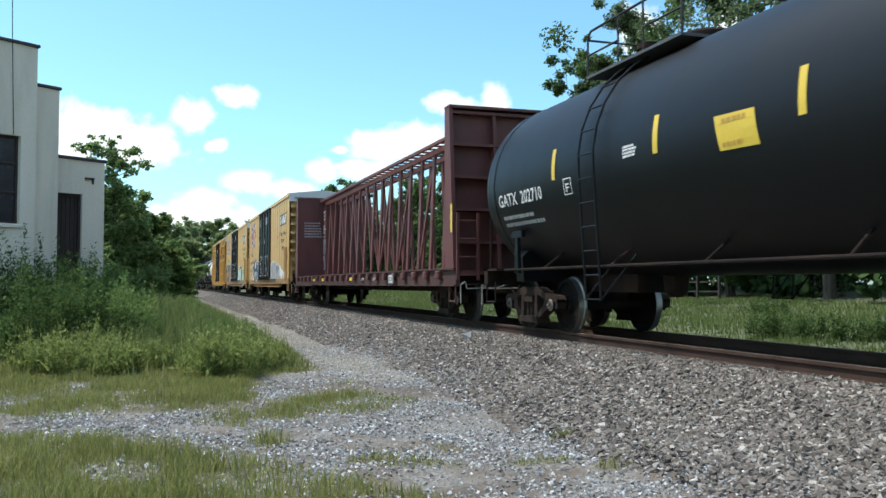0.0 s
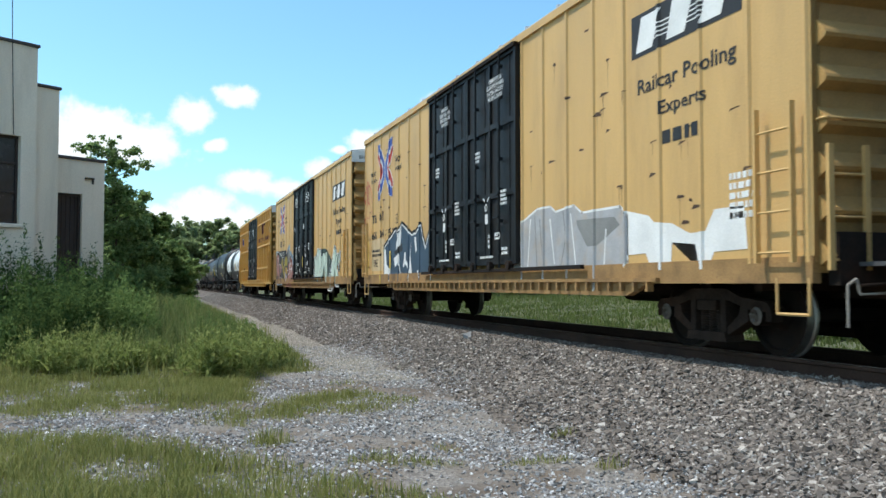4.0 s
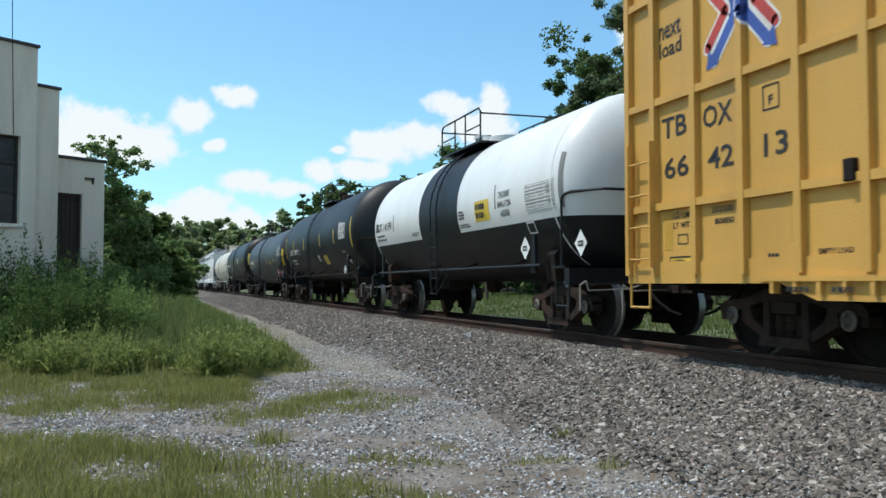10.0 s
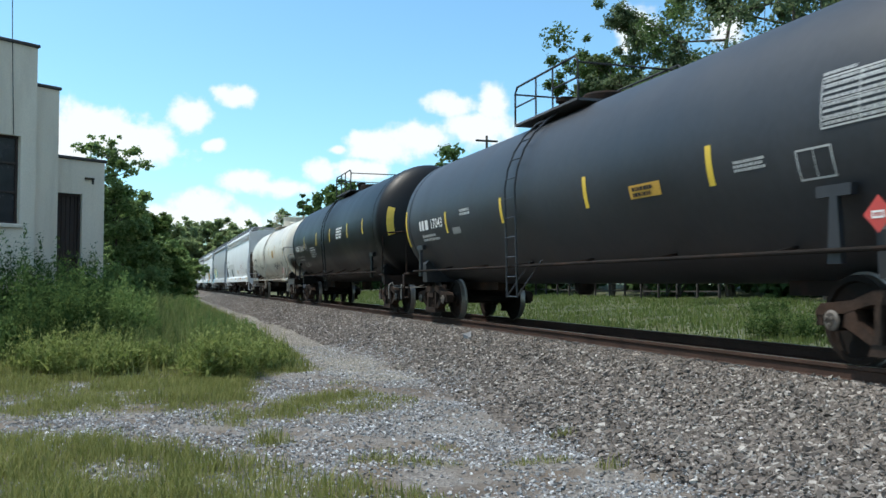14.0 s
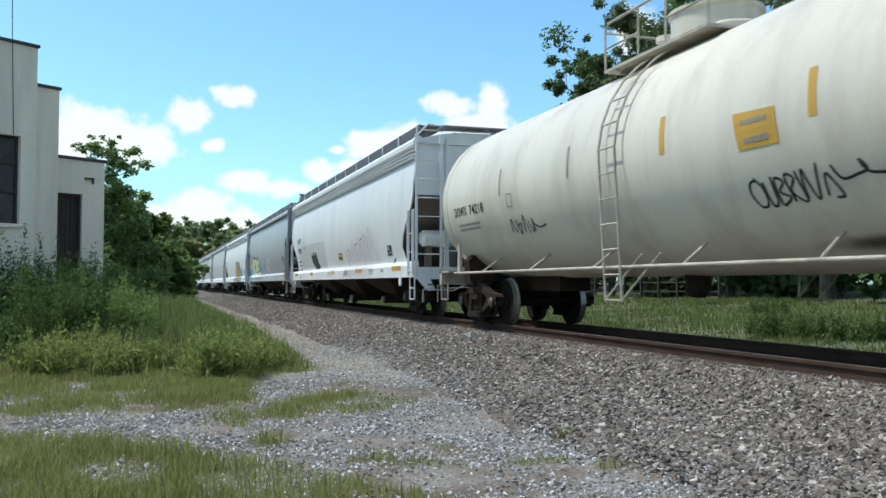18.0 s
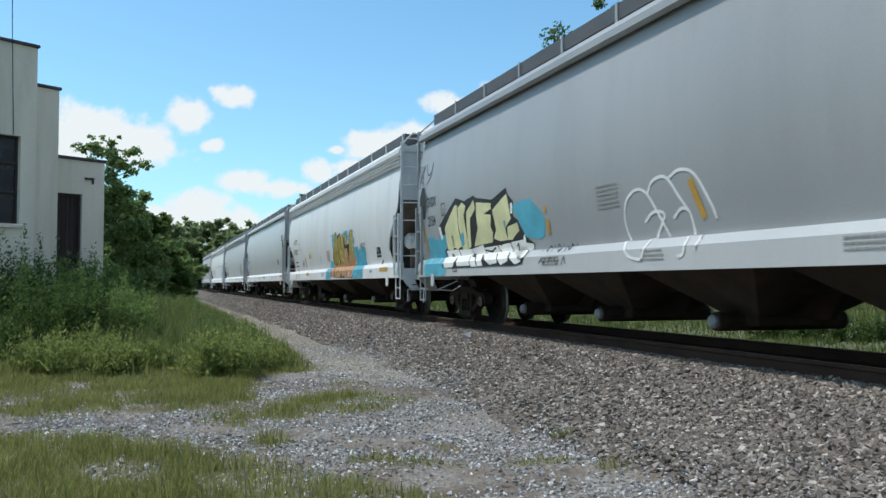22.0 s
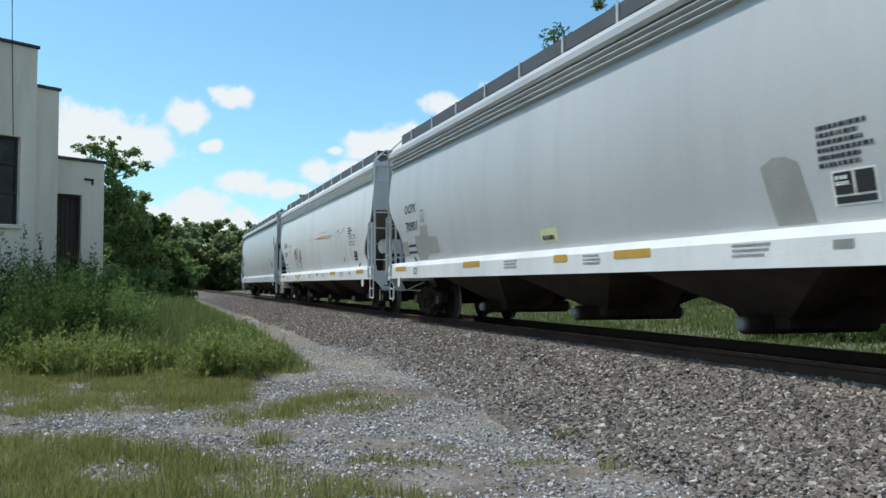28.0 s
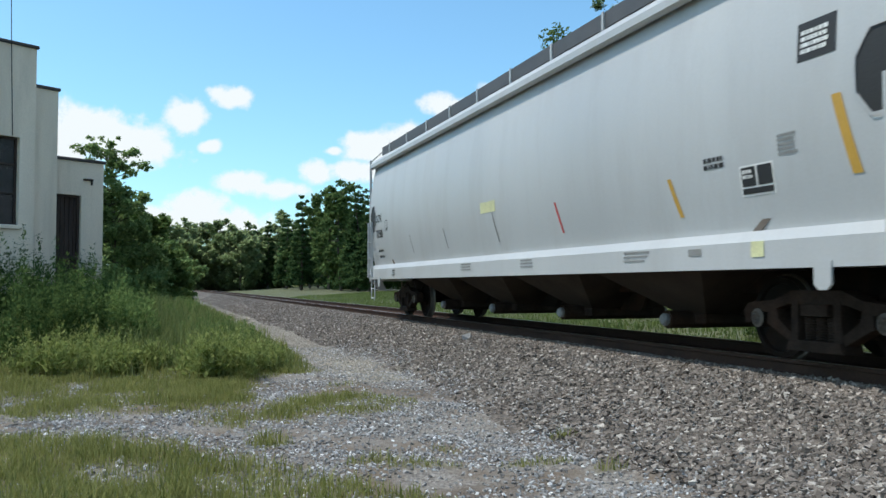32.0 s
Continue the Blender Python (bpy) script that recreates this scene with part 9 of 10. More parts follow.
# ---------------------------------------------------------------- loose stones
def stones(name, x, y, z, size, material, label, seed):
    rng = np.random.default_rng(seed)
    n = len(x)
    base = np.array([(1, 0, 0), (-1, 0, 0), (0, 1, 0), (0, -1, 0), (0, 0, 1), (0, 0, -1), (0.7, 0.7, 0.5), (-0.7, 0.6, -0.5)], float)[:6]
    tri = np.array([(0, 2, 4), (2, 1, 4), (1, 3, 4), (3, 0, 4), (2, 0, 5), (1, 2, 5), (3, 1, 5), (0, 3, 5)])
    v = base[None] * rng.uniform(0.55, 1.25, (n, 6, 1)) + rng.normal(0, 0.22, (n, 6, 3))
    q = rng.normal(size=(n, 4))
    q /= np.linalg.norm(q, axis=1, keepdims=True)
    w, a, b, c = q.T
    R = np.stack([1 - 2 * (b * b + c * c), 2 * (a * b - c * w), 2 * (a * c + b * w), 2 * (a * b + c * w), 1 - 2 * (a * a + c * c), 2 * (b * c - a * w),
                  2 * (a * c - b * w), 2 * (b * c + a * w), 1 - 2 * (a * a + b * b)], 1).reshape(n, 3, 3)
    v = np.einsum("nij,nkj->nki", R, v) * np.asarray(size)[:, None, None]
    v[:, :, 2] *= 0.75
    v += np.stack([x, y, z], 1)[:, None, :]
    f = (tri[None] + (np.arange(n) * 6)[:, None, None]).reshape(-1, 3)
    ob = new(name, raw_mesh(name, v.reshape(-1, 3), f))
    ob.data.polygons.foreach_set("use_smooth", np.zeros(len(f), bool))
    ob.data.materials.append(material)
    return tagged(ob, label, "stones", kind="stuff")


def build_stones():
    rng = np.random.default_rng(5)
    n = 74000
    y = 3.0 + 34 * rng.random(n) ** 1.6
    x = 3.45 + 3.14 * rng.random(n) ** 0.85
    keep = rng.random(n) < np.clip((x - np.interp(y, [5, 8, 11, 15, 20], [3.3, 3.4, 3.65, 3.95, 4.15]) - 0.5 * (vnoise(x, y, 1.3) - 0.3)) / 0.9, 0.02, 1) ** 1.3
    x, y = x[keep], y[keep]
    stones("ballast_stones", x, y, ballast_profile(x, y) + 0.012, rng.uniform(0.016, 0.040, len(x)) * (1 + 0.35 * (rng.random(len(x)) > 0.93)), M_ROCK, "loose brown-grey crushed stones on the track bed", 6)
    n = 26000
    y = 22 + 75 * rng.random(n) ** 1.3
    x = rng.uniform(4.1, 6.6, n)
    stones("ballast_stones", x, y, ballast_profile(x, y) + 0.012, rng.uniform(0.028, 0.058, n), M_ROCK, "crushed stones along the far track bed", 16)
    n = 15000
    y = 13.5 + 34 * rng.random(n) ** 1.5
    x = 3.55 + 0.012 * np.maximum(y - 20, 0) + rng.normal(0, 0.42, n)
    z = np.maximum(ground_z(x, y), ballast_profile(np.clip(x, 3.3, 10), y)) + 0.003
    stones("strip_pebbles", x, y, z, rng.uniform(0.009, 0.026, n), M_PEBBLE, "pale pebbles on the worn strip beside the ballast", 17)
    # stones under the train, coloured near-black in place of its shade
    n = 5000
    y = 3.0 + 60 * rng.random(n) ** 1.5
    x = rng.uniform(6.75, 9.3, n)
    stones("bed_stones", x, y, ballast_profile(x) + 0.004, rng.uniform(0.018, 0.04, len(x)), M_SHADEROCK, "oily crushed stones between and beyond the rails, blackened for the train's shade", 7)
    n = 92000
    y = 4.6 + 17 * rng.random(n) ** 1.35
    x = rng.uniform(-3.0, 4.9, n)
    g = patchy(x, y)
    clump = np.clip(2.4 * vnoise(x, y, 0.8) - 0.7 + 0.5 * vnoise(x, y, 0.2), 0, 1)
    keep = (rng.random(n) > g * 0.96) & (rng.random(n) < 0.12 + 0.88 * clump)
    x, y = x[keep], y[keep]
    z = np.maximum(ground_z(x, y), np.where(x > 3.3, ballast_profile(np.clip(x, 3.3, 10), y), -9)) + 0.004
    stones("gravel_chips", x, y, z, rng.uniform(0.007, 0.026, len(x)), M_CHIP, "scattered pale gravel chips on the ground", 8)
    ob = stones("white_stone", np.array([5.75]), np.array([16.0]), np.array([-0.20]), np.array([0.11]), M_CHIP, "pale stone on the shoulder of the track bed", 9)
    ob["kind"] = ""
    del ob["kind"]


build_stones()


# ---------------------------------------------------------------- grass and weeds
def blades(name, x, y, z, h, material, label, seed, width=0.006, bend=0.35, kind="stuff"):
    """Bent tapered blades, three points to a side."""
    rng = np.random.default_rng(seed)
    n = len(x)
    a = rng.uniform(0, 2 * np.pi, n)
    d = np.stack([np.cos(a), np.sin(a), np.zeros(n)], 1)
    s = np.stack([-np.sin(a), np.cos(a), np.zeros(n)], 1)
    b = rng.uniform(0.1, bend, n)[:, None] * h[:, None]
    p = np.stack([x, y, z], 1)
    up = np.array([0, 0, 1.0])
    w = (width * rng.uniform(0.7, 1.3, n))[:, None]
    v = np.stack([p - s * w, p + s * w, p + up * h[:, None] * 0.6 + d * b * 0.35 - s * w * 0.8, p + up * h[:, None] * 0.6 + d * b * 0.35 + s * w * 0.8,
                  p + up * h[:, None] * 0.95 + d * b], 1)
    k = (np.arange(n) * 5)[:, None]
    f = np.concatenate([k + np.array([[0, 1, 3]]), k + np.array([[0, 3, 2]]), k + np.array([[2, 3, 4]])], 1).reshape(-1, 3)
    ob = new(name, raw_mesh(name, v.reshape(-1, 3), f))
    ob.data.materials.append(material)
    return tagged(ob, label, "grass", kind=kind)


def build_grass():
    rng = np.random.default_rng(11)
    n = 270000
    y = 2.6 + 17 * rng.random(n) ** 1.15
    x = rng.uniform(-5.5, 4.0, n)
    keep = rng.random(n) < patchy(x, y) ** 1.6
    x, y = x[keep], y[keep]
    h = rng.uniform(0.03, 0.13, len(x)) * (0.4 + 0.9 * patchy(x, y)) * (0.6 + 0.8 * vnoise(x, y, 0.5))
    h = np.where((y < 9.8) & (x < 1.3), h * 1.45, h)
    blades("near_grass", x, y, ground_z(x, y) - 0.01, h, M_GRASS, "short tufted grass growing through the gravel", 12, 0.0045, 0.9)
    n = 60000
    y = 14.5 + 62 * rng.random(n) ** 1.7
    x = rng.uniform(-9, 3.0, n)
    start = 15.2 + 2.2 * vnoise(x, y, 1.1) + rng.normal(0, 0.6, n)
    keep = (rng.random(n) < np.clip((2.9 - x) / 0.8, 0, 1)) & (y > start)
    x, y, start = x[keep], y[keep], start[keep]
    h = rng.uniform(0.15, 0.55, len(x)) * np.clip((y - start) / 3.0 + 0.3, 0, 1)
    blades("bank_grass", x, y, ground_z(x, y) - 0.02, h, M_GRASS, "long uncut grass on the bank by the track", 13, 0.012)
    # long grass among the weeds
    n = 52000
    y = 14.6 + 22 * rng.random(n) ** 1.5
    x = rng.uniform(-5.5, 2.9, n)
    start = 15.3 + 1.6 * vnoise(x, y, 0.8) + 0.5 * np.clip(-x - 0.5, 0, 4)
    edge = np.interp(y, [14, 15.8, 19, 30], [1.6, 2.7, 2.75, 2.5])
    keep = (y > start) & (x < edge + rng.normal(0, 0.12, n)) & (rng.random(n) < 0.25 + 1.1 * vnoise(x, y, 0.7))
    x, y, start, edge = x[keep], y[keep], start[keep], edge[keep]
    h = rng.uniform(0.3, 0.95, len(x)) * np.clip((y - start) / 2.2 + 0.3, 0, 1) * np.clip((edge - x) / 1.6 + 0.3, 0.2, 1)
    blades("tall_grass", x, y, ground_z(x, y) - 0.02, h, M_TALL, "tall seeding grass standing among the weeds", 15, 0.008, 0.5)
    n = 75000
    y = 6 + 80 * rng.random(n) ** 1.5
    x = 10.4 + 12 * rng.random(n) ** 1.2
    h = rng.uniform(0.06, 0.20, n) * (0.5 + vnoise(x, y, 1.6))
    blades("meadow_grass", x, y, ground_z(x, y) - 0.02, h, M_MEADOW, "sunlit meadow grass across the track", 14, 0.016)


build_grass()


def leafy(name, base, stalks, height, spread_r, per, leaf, material, label, category, seed, kind="", stalk_r=0.006, lift=0.25):
    """Upright leafy stems from round a base: weeds and small bushes."""
    rng = np.random.default_rng(seed)
    V, F = [], []
    m = 0
    for _ in range(stalks):
        a, rr = rng.uniform(0, 2 * np.pi), spread_r * math.sqrt(rng.random())
        px, py = base[0] + rr * math.cos(a), base[1] + rr * math.sin(a)
        pz = float(ground_z(np.array(px), np.array(py))) - 0.03
        hh = height * rng.uniform(0.55, 1.05) * (1 - 0.35 * (rr / max(spread_r, 1e-3)) ** 2)
        lx, ly = rng.normal(0, 0.10, 2) * hh
        s = stalk_r
        top = (px + lx, py + ly, pz + hh)
        V += [(px - s, py, pz), (px + s, py, pz), (top[0], top[1], top[2])]
        F.append((m, m + 1, m + 2, m + 2))
        m += 3
        k = per
        t = rng.uniform(0.12, 1.0, k)
        c = np.stack([px + lx * t, py + ly * t, pz + hh * t], 1)
        aa = rng.uniform(0, 2 * np.pi, k)
        el = rng.normal(lift, 0.42, k)
        dv = np.stack([np.cos(aa) * np.cos(el), np.sin(aa) * np.cos(el), np.sin(el)], 1)
        sd = np.stack([-np.sin(aa), np.cos(aa), rng.normal(0, 0.3, k)], 1)
        ll = (leaf * rng.uniform(0.6, 1.3, k) * (1.15 - 0.6 * t))[:, None]
        br = c + dv * (0.10 * hh * (1 - t) + 0.02)[:, None]
        q = np.stack([br, br + dv * ll * 0.5 + sd * ll * 0.22, br + dv * ll, br + dv * ll * 0.5 - sd * ll * 0.22], 1)
        V += [tuple(p) for p in q.reshape(-1, 3)]
        for i in range(k):
            F.append((m, m + 1, m + 2, m + 3))
            m += 4
    me = bpy.data.meshes.new(name)
    me.from_pydata(V, [], [f if f[2] != f[3] else f[:3] for f in F])
    me.materials.append(material)
    ob = new(name, me)
    return tagged(ob, label, category, kind=kind)


def build_weeds():
    rnd = random.Random(21)
    lab = "tall green weed clump at the edge of the yard"
    for k in range(74):
        y = rnd.uniform(18.0, 29)
        x = rnd.uniform(-7.0, -0.2) - (y - 18) * 0.04
        h = 2.75 * rnd.uniform(0.7, 1.12) * min(1.0, max(0.38, 0.58 - 0.16 * (x + 0.4)))
        pale = rnd.random() < 0.3
        # left-hand clumps get the dark leaves, their shade put into the colour
        ob = leafy("weed_clump", (x, y), 26, h, rnd.uniform(0.45, 0.8), 44, 0.15, M_WEEDD if x < -1.3 and not (pale and x > -3) else M_WEED, lab, "weeds", 100 + k, lift=0.55)
        ob["group"] = "weeds along the bank"
    # two paler mounds stand before the rest
    low = ((-1.35, 16.3, 0.95), (-0.75, 16.0, 0.85), (-0.95, 17.0, 1.0), (-1.9, 16.6, 0.8), (-0.2, 16.6, 0.6), (0.75, 14.9, 0.9), (1.15, 15.0, 0.95), (1.35, 15.8, 0.9), (0.85, 15.9, 0.8), (1.75, 16.4, 0.7),
           (1.4, 19.4, 0.95), (1.9, 20.2, 0.8), (0.9, 20.8, 0.9), (1.5, 22.5, 0.85), (-2.9, 17.6, 1.1), (-4.0, 17.2, 1.3), (-3.3, 16.6, 0.7))
    for k, (x, y, h) in enumerate(low):
        ob = leafy("weed_mound", (x, y), 46, h, rnd.uniform(0.42, 0.6), 26, 0.11, M_WEEDP if k < 10 else M_WEED, "low pale green mound of weeds in the grass", "weeds", 200 + k, lift=0.7)
        ob["group"] = "weed mounds in the grass"
    far = ((0.4, 26, 1.0), (1.0, 30, 1.0), (0.2, 36, 1.0), (1.2, 40, 0.9), (0.6, 47, 0.9), (-0.4, 44, 1.2), (1.6, 56, 0.8), (0.8, 64, 0.8))
    for k, (x, y, h) in enumerate(far):
        ob = leafy("weed_clump", (x, y), 26, h, 0.8, 36, 0.14, M_WEED, "green weed clump on the bank by the ballast", "weeds", 240 + k, lift=0.5)
        ob["group"] = "weeds along the bank"
    for k, (x, y, h, r) in enumerate(((13.1, 16.2, 1.05, 0.6), (13.3, 15.2, 0.75, 0.6), (13.7, 14.2, 0.6, 0.6), (14.1, 13.1, 0.7, 0.7), (14.6, 11.8, 0.6, 0.7), (17.5, 22, 0.6, 0.8))):
        ob = leafy("meadow_bush", (x, y), 40, h, r, 48, 0.10, M_WEEDD, "low leafy bush standing in the meadow", "bush", 300 + k)
        ob["group"] = "bushes in the meadow"


build_weeds()


# ---------------------------------------------------------------- trees
def crown_mesh(name, centres, radii, count, leaf, seed, flat=0.8, needles=False):
    """Many small leaves scattered through uneven clumps."""
    rng = np.random.default_rng(seed)
    c = np.asarray(centres)
    r = np.asarray(radii)
    w = r ** 2 / (r ** 2).sum()
    pick = rng.choice(len(c), count, p=w)
    d = rng.normal(size=(count, 3))
    d /= np.linalg.norm(d, axis=1, keepdims=True)
    rad = r[pick] * (rng.random(count) ** 0.33) * (0.75 + 0.35 * np.sin(d[:, 0] * 5 + pick) * np.sin(d[:, 2] * 6 + pick * 2))
    p = c[pick] + d * rad[:, None] * np.array([1, 1, flat])
    n = d * 0.35 + rng.normal(0, 0.55, (count, 3)) + np.array(SUN_DIR) * 0.7
    n /= np.linalg.norm(n, axis=1, keepdims=True)
    t = np.cross(n, rng.normal(size=(count, 3)))
    t /= np.linalg.norm(t, axis=1, keepdims=True)
    b = np.cross(n, t)
    s = (leaf * rng.uniform(0.6, 1.35, count))[:, None]
    asp = 0.35 if needles else 0.6
    v = np.stack([p - t * s, p + b * s * asp, p + t * s, p - b * s * asp], 1).reshape(-1, 3)
    return raw_mesh(name, v, np.arange(count * 4).reshape(-1, 4))


def tree(x, y, h, r, seed, label, material=None, leaves=9000, leaf=0.16, z=None, low=0.25, kind="broad", name="tree"):
    rng = np.random.default_rng(seed)
    z0 = float(ground_z(np.array(float(x)), np.array(float(y)))) - 0.1 if z is None else z
    t = empty(name, pose(x, y, z0))
    tagged(t, label, "tree")
    bm = bmesh.new()
    tr = 0.014 * h
    top = Vector((rng.normal(0, 0.03) * h, rng.normal(0, 0.03) * h, h * 0.86))
    mid = Vector((rng.normal(0, 0.02) * h, rng.normal(0, 0.02) * h, h * 0.45))
    rod(bm, (0, 0, 0), mid, tr, 8, tr * 0.7)
    rod(bm, mid, top, tr * 0.7, 8, tr * 0.12)
    centres, radii = [], []
    if kind == "broad":
        n = 13
        for k in range(n):
            q = low + (0.95 - low) * (k + 0.5) / n
            a = k * 2.4 + rng.uniform(-0.5, 0.5)
            env = math.sin(math.pi * min(max((q - low * 0.6) / (1.05 - low * 0.6), 0.02), 1)) ** 0.6
            rr = r * env * rng.uniform(0.45, 0.95)
            e = Vector((math.cos(a) * rr, math.sin(a) * rr, h * q * rng.uniform(0.95, 1.05)))
            s = mid.lerp(top, max(0, (q - 0.45) / 0.45)) if q > 0.45 else Vector((0, 0, h * q * 0.8))
            s = Vector((s.x, s.y, min(s.z, e.z - 0.3)))
            rod(bm, s, e, tr * 0.30, 6, tr * 0.06)
            cr = r * rng.uniform(0.26, 0.46)
            centres.append(tuple(e))
            radii.append(cr)
            radii[-1] = cr * 0.7
            for _ in range(6):
                o = e + Vector(rng.normal(0, 0.6, 3)) * cr * 1.2
                rod(bm, e.lerp(s, 0.3), o, tr * 0.09, 4, tr * 0.03)
                centres.append(tuple(o))
                radii.append(cr * rng.uniform(0.4, 0.8))
        centres.append(tuple(top))
        radii.append(r * 0.3)
    else:
        n = 15
        for k in range(n):
            q = low + (1.0 - low) * k / n
            rr = r * (1 - (q - low) / (1.04 - low)) ** 0.8
            for i in range(4):
                a = k * 1.1 + i * math.pi / 2 + rng.uniform(-0.4, 0.4)
                e = Vector((math.cos(a) * rr * rng.uniform(0.6, 1.1), math.sin(a) * rr * rng.uniform(0.6, 1.1), h * q + rng.uniform(-0.2, 0.2)))
                rod(bm, (0, 0, h * q), e, tr * 0.15, 5, tr * 0.04)
                centres.append((e.x * 0.7, e.y * 0.7, e.z))
                radii.append(max(rr * 0.48, 0.25))
    part("trunk", bm, M_BARK, t)
    me = crown_mesh("crown", centres, radii, leaves, leaf, seed + 1, 0.8 if kind == "broad" else 0.5, kind != "broad")
    put("crown", me, material or M_LEAF, t)
    return t


def yard_tree(x, y):
    """A tree whose top spreads in flat boughs over a narrow neck and a full skirt."""
    z0 = float(ground_z(np.array(x), np.array(y))) - 0.1
    t = empty("tree", pose(x, y, z0))
    tagged(t, "dark tree with spreading boughs behind the stucco building", "tree")
    rng = np.random.default_rng(480)
    bm = bmesh.new()
    rod(bm, (0, 0, 0), (0.05, 0, 3.4), 0.13, 8, 0.09)
    rod(bm, (0.05, 0, 3.4), (-0.1, 0, 6.6), 0.09, 8, 0.02)
    centres, radii = [], []
    # layers: height, reach to either side, clumps, their size
    for z, a, b, n, r in ((6.75, -1.3, 0.2, 5, 0.34), (6.55, -0.9, 1.15, 7, 0.36), (6.1, -0.9, 0.75, 5, 0.36), (5.5, -1.2, 0.35, 5, 0.42), (4.9, -1.3, 0.65, 6, 0.48), (4.2, -1.5, 0.95, 7, 0.55),
                          (3.4, -1.6, 1.35, 8, 0.6), (2.5, -1.7, 1.7, 9, 0.65), (1.5, -1.8, 2.0, 9, 0.7), (0.7, -1.8, 2.2, 8, 0.6)):
        for k in range(n):
            e = Vector((a + (b - a) * (k + 0.5) / n + rng.normal(0, 0.1), rng.normal(0, 0.5), z + rng.normal(0, 0.14)))
            rod(bm, (0, 0, max(z - 0.5, 0.3)), e, 0.025, 5, 0.008)
            centres.append(tuple(e))
            radii.append(r * rng.uniform(0.75, 1.2))
            for _ in range(3):
                centres.append(tuple(e + Vector(rng.normal(0, 0.5, 3)) * r * 1.3))
                radii.append(r * rng.uniform(0.3, 0.55))
    part("trunk", bm, M_BARK, t)
    put("crown", crown_mesh("crown", centres, radii, 26000, 0.075, 481, 0.7), M_LEAFY, t)


def build_trees():
    rnd = random.Random(31)
    # big trees across the track
    lab = "tall leafy tree at the wood's edge across the track"
    for k, (x, y, h, r) in enumerate(((22.0, 39.5, 12.8, 2.1), (22.5, 37.0, 14.6, 2.6), (24.0, 32.5, 16.5, 4.6), (23.5, 26.0, 17.0, 4.8), (24.5, 20.0, 18.0, 5.0), (26.0, 14.0, 18.0, 5.0), (27.0, 8.0, 17.0, 5.0),
                                      (28.5, 34.0, 18.0, 5.0), (29.0, 24.0, 19.0, 5.2), (29.5, 15.0, 19.0, 5.0), (27.0, 42.0, 12.0, 4.0), (21.7, 41.3, 13.0, 2.2))):
        tree(x, y, h, r, 400 + k, lab, (M_LEAF, M_LEAF, M_LEAFD)[k % 3], 36000 if k < 3 else 28000 if k in (3, 11) else 8000, 0.085 if k < 4 or r < 3 else 0.22, low=0.6 if k == 11 else 0.14)["group"] = "trees across the track"
    # lower trees and pines further along
    for k in range(22):
        y = 50 + k * 4.6
        x = 21 + rnd.uniform(-1.0, 6.0) + (1.5 if y < 70 else 0)
        h = 8.3 + rnd.uniform(-0.7, 1.2) + (y - 50) * 0.075
        pine = k % 3 != 0
        tree(x, y, h, 2.4 if pine else 3.2, 430 + k, "dark pine in the wood along the track" if pine else "leafy tree in the wood along the track",
             M_PINE if pine else M_LEAFD, 6000 if y < 88 else 9500, 0.22, low=0.10, kind="pine" if pine else "broad")["group"] = "trees along the track"
    for k, (x, y, h) in enumerate(((21.5, 152, 13.6), (23.0, 165, 14.6), (21.0, 176, 14.2), (24.5, 188, 16.0))):
        tree(x, y, h, 2.6, 460 + k, "dark pine in the wood along the track", M_PINE, 6000, 0.3, low=0.1, kind="pine")["group"] = "trees along the track"
    # the tree beside the building and the shrubs at its foot
    yard_tree(-1.75, 38.0)
    for k, (x, y, h, r) in enumerate(((0.0, 39, 3.9, 1.0), (0.3, 43, 4.7, 1.1), (-0.9, 42, 5.6, 1.4), (1.0, 46, 3.3, 1.1), (1.6, 52, 3.1, 1.3), (-0.4, 54, 4.6, 1.8), (2.0, 62, 3.3, 1.5), (1.4, 72, 3.8, 1.8), (-2.5, 44, 6.0, 2.0))):
        tree(x - 0.6, y, h, r, 490 + k, "bushy young tree at the end of the yard", (M_LEAFY, M_WEED)[k % 2], 11000, 0.10, low=0.03)["group"] = "young trees past the yard"
    # the wood that closes the view, its leaf colour paled to give haze
    for k in range(30):
        x = -24 + k * 2.6 + rnd.uniform(-1, 1)
        y = 185 + rnd.uniform(-14, 14)
        h = 13.2 + rnd.uniform(-1.2, 1.6)
        tree(x, y, h, 4.6, 520 + k, "tree in the far wood, its green paled for haze", M_FARHAZE, 9500 if -3 < x < 25 else 1500, 0.32 if -3 < x < 25 else 0.5, low=0.0, name="far_tree")["group"] = "trees of the far wood"


build_trees()


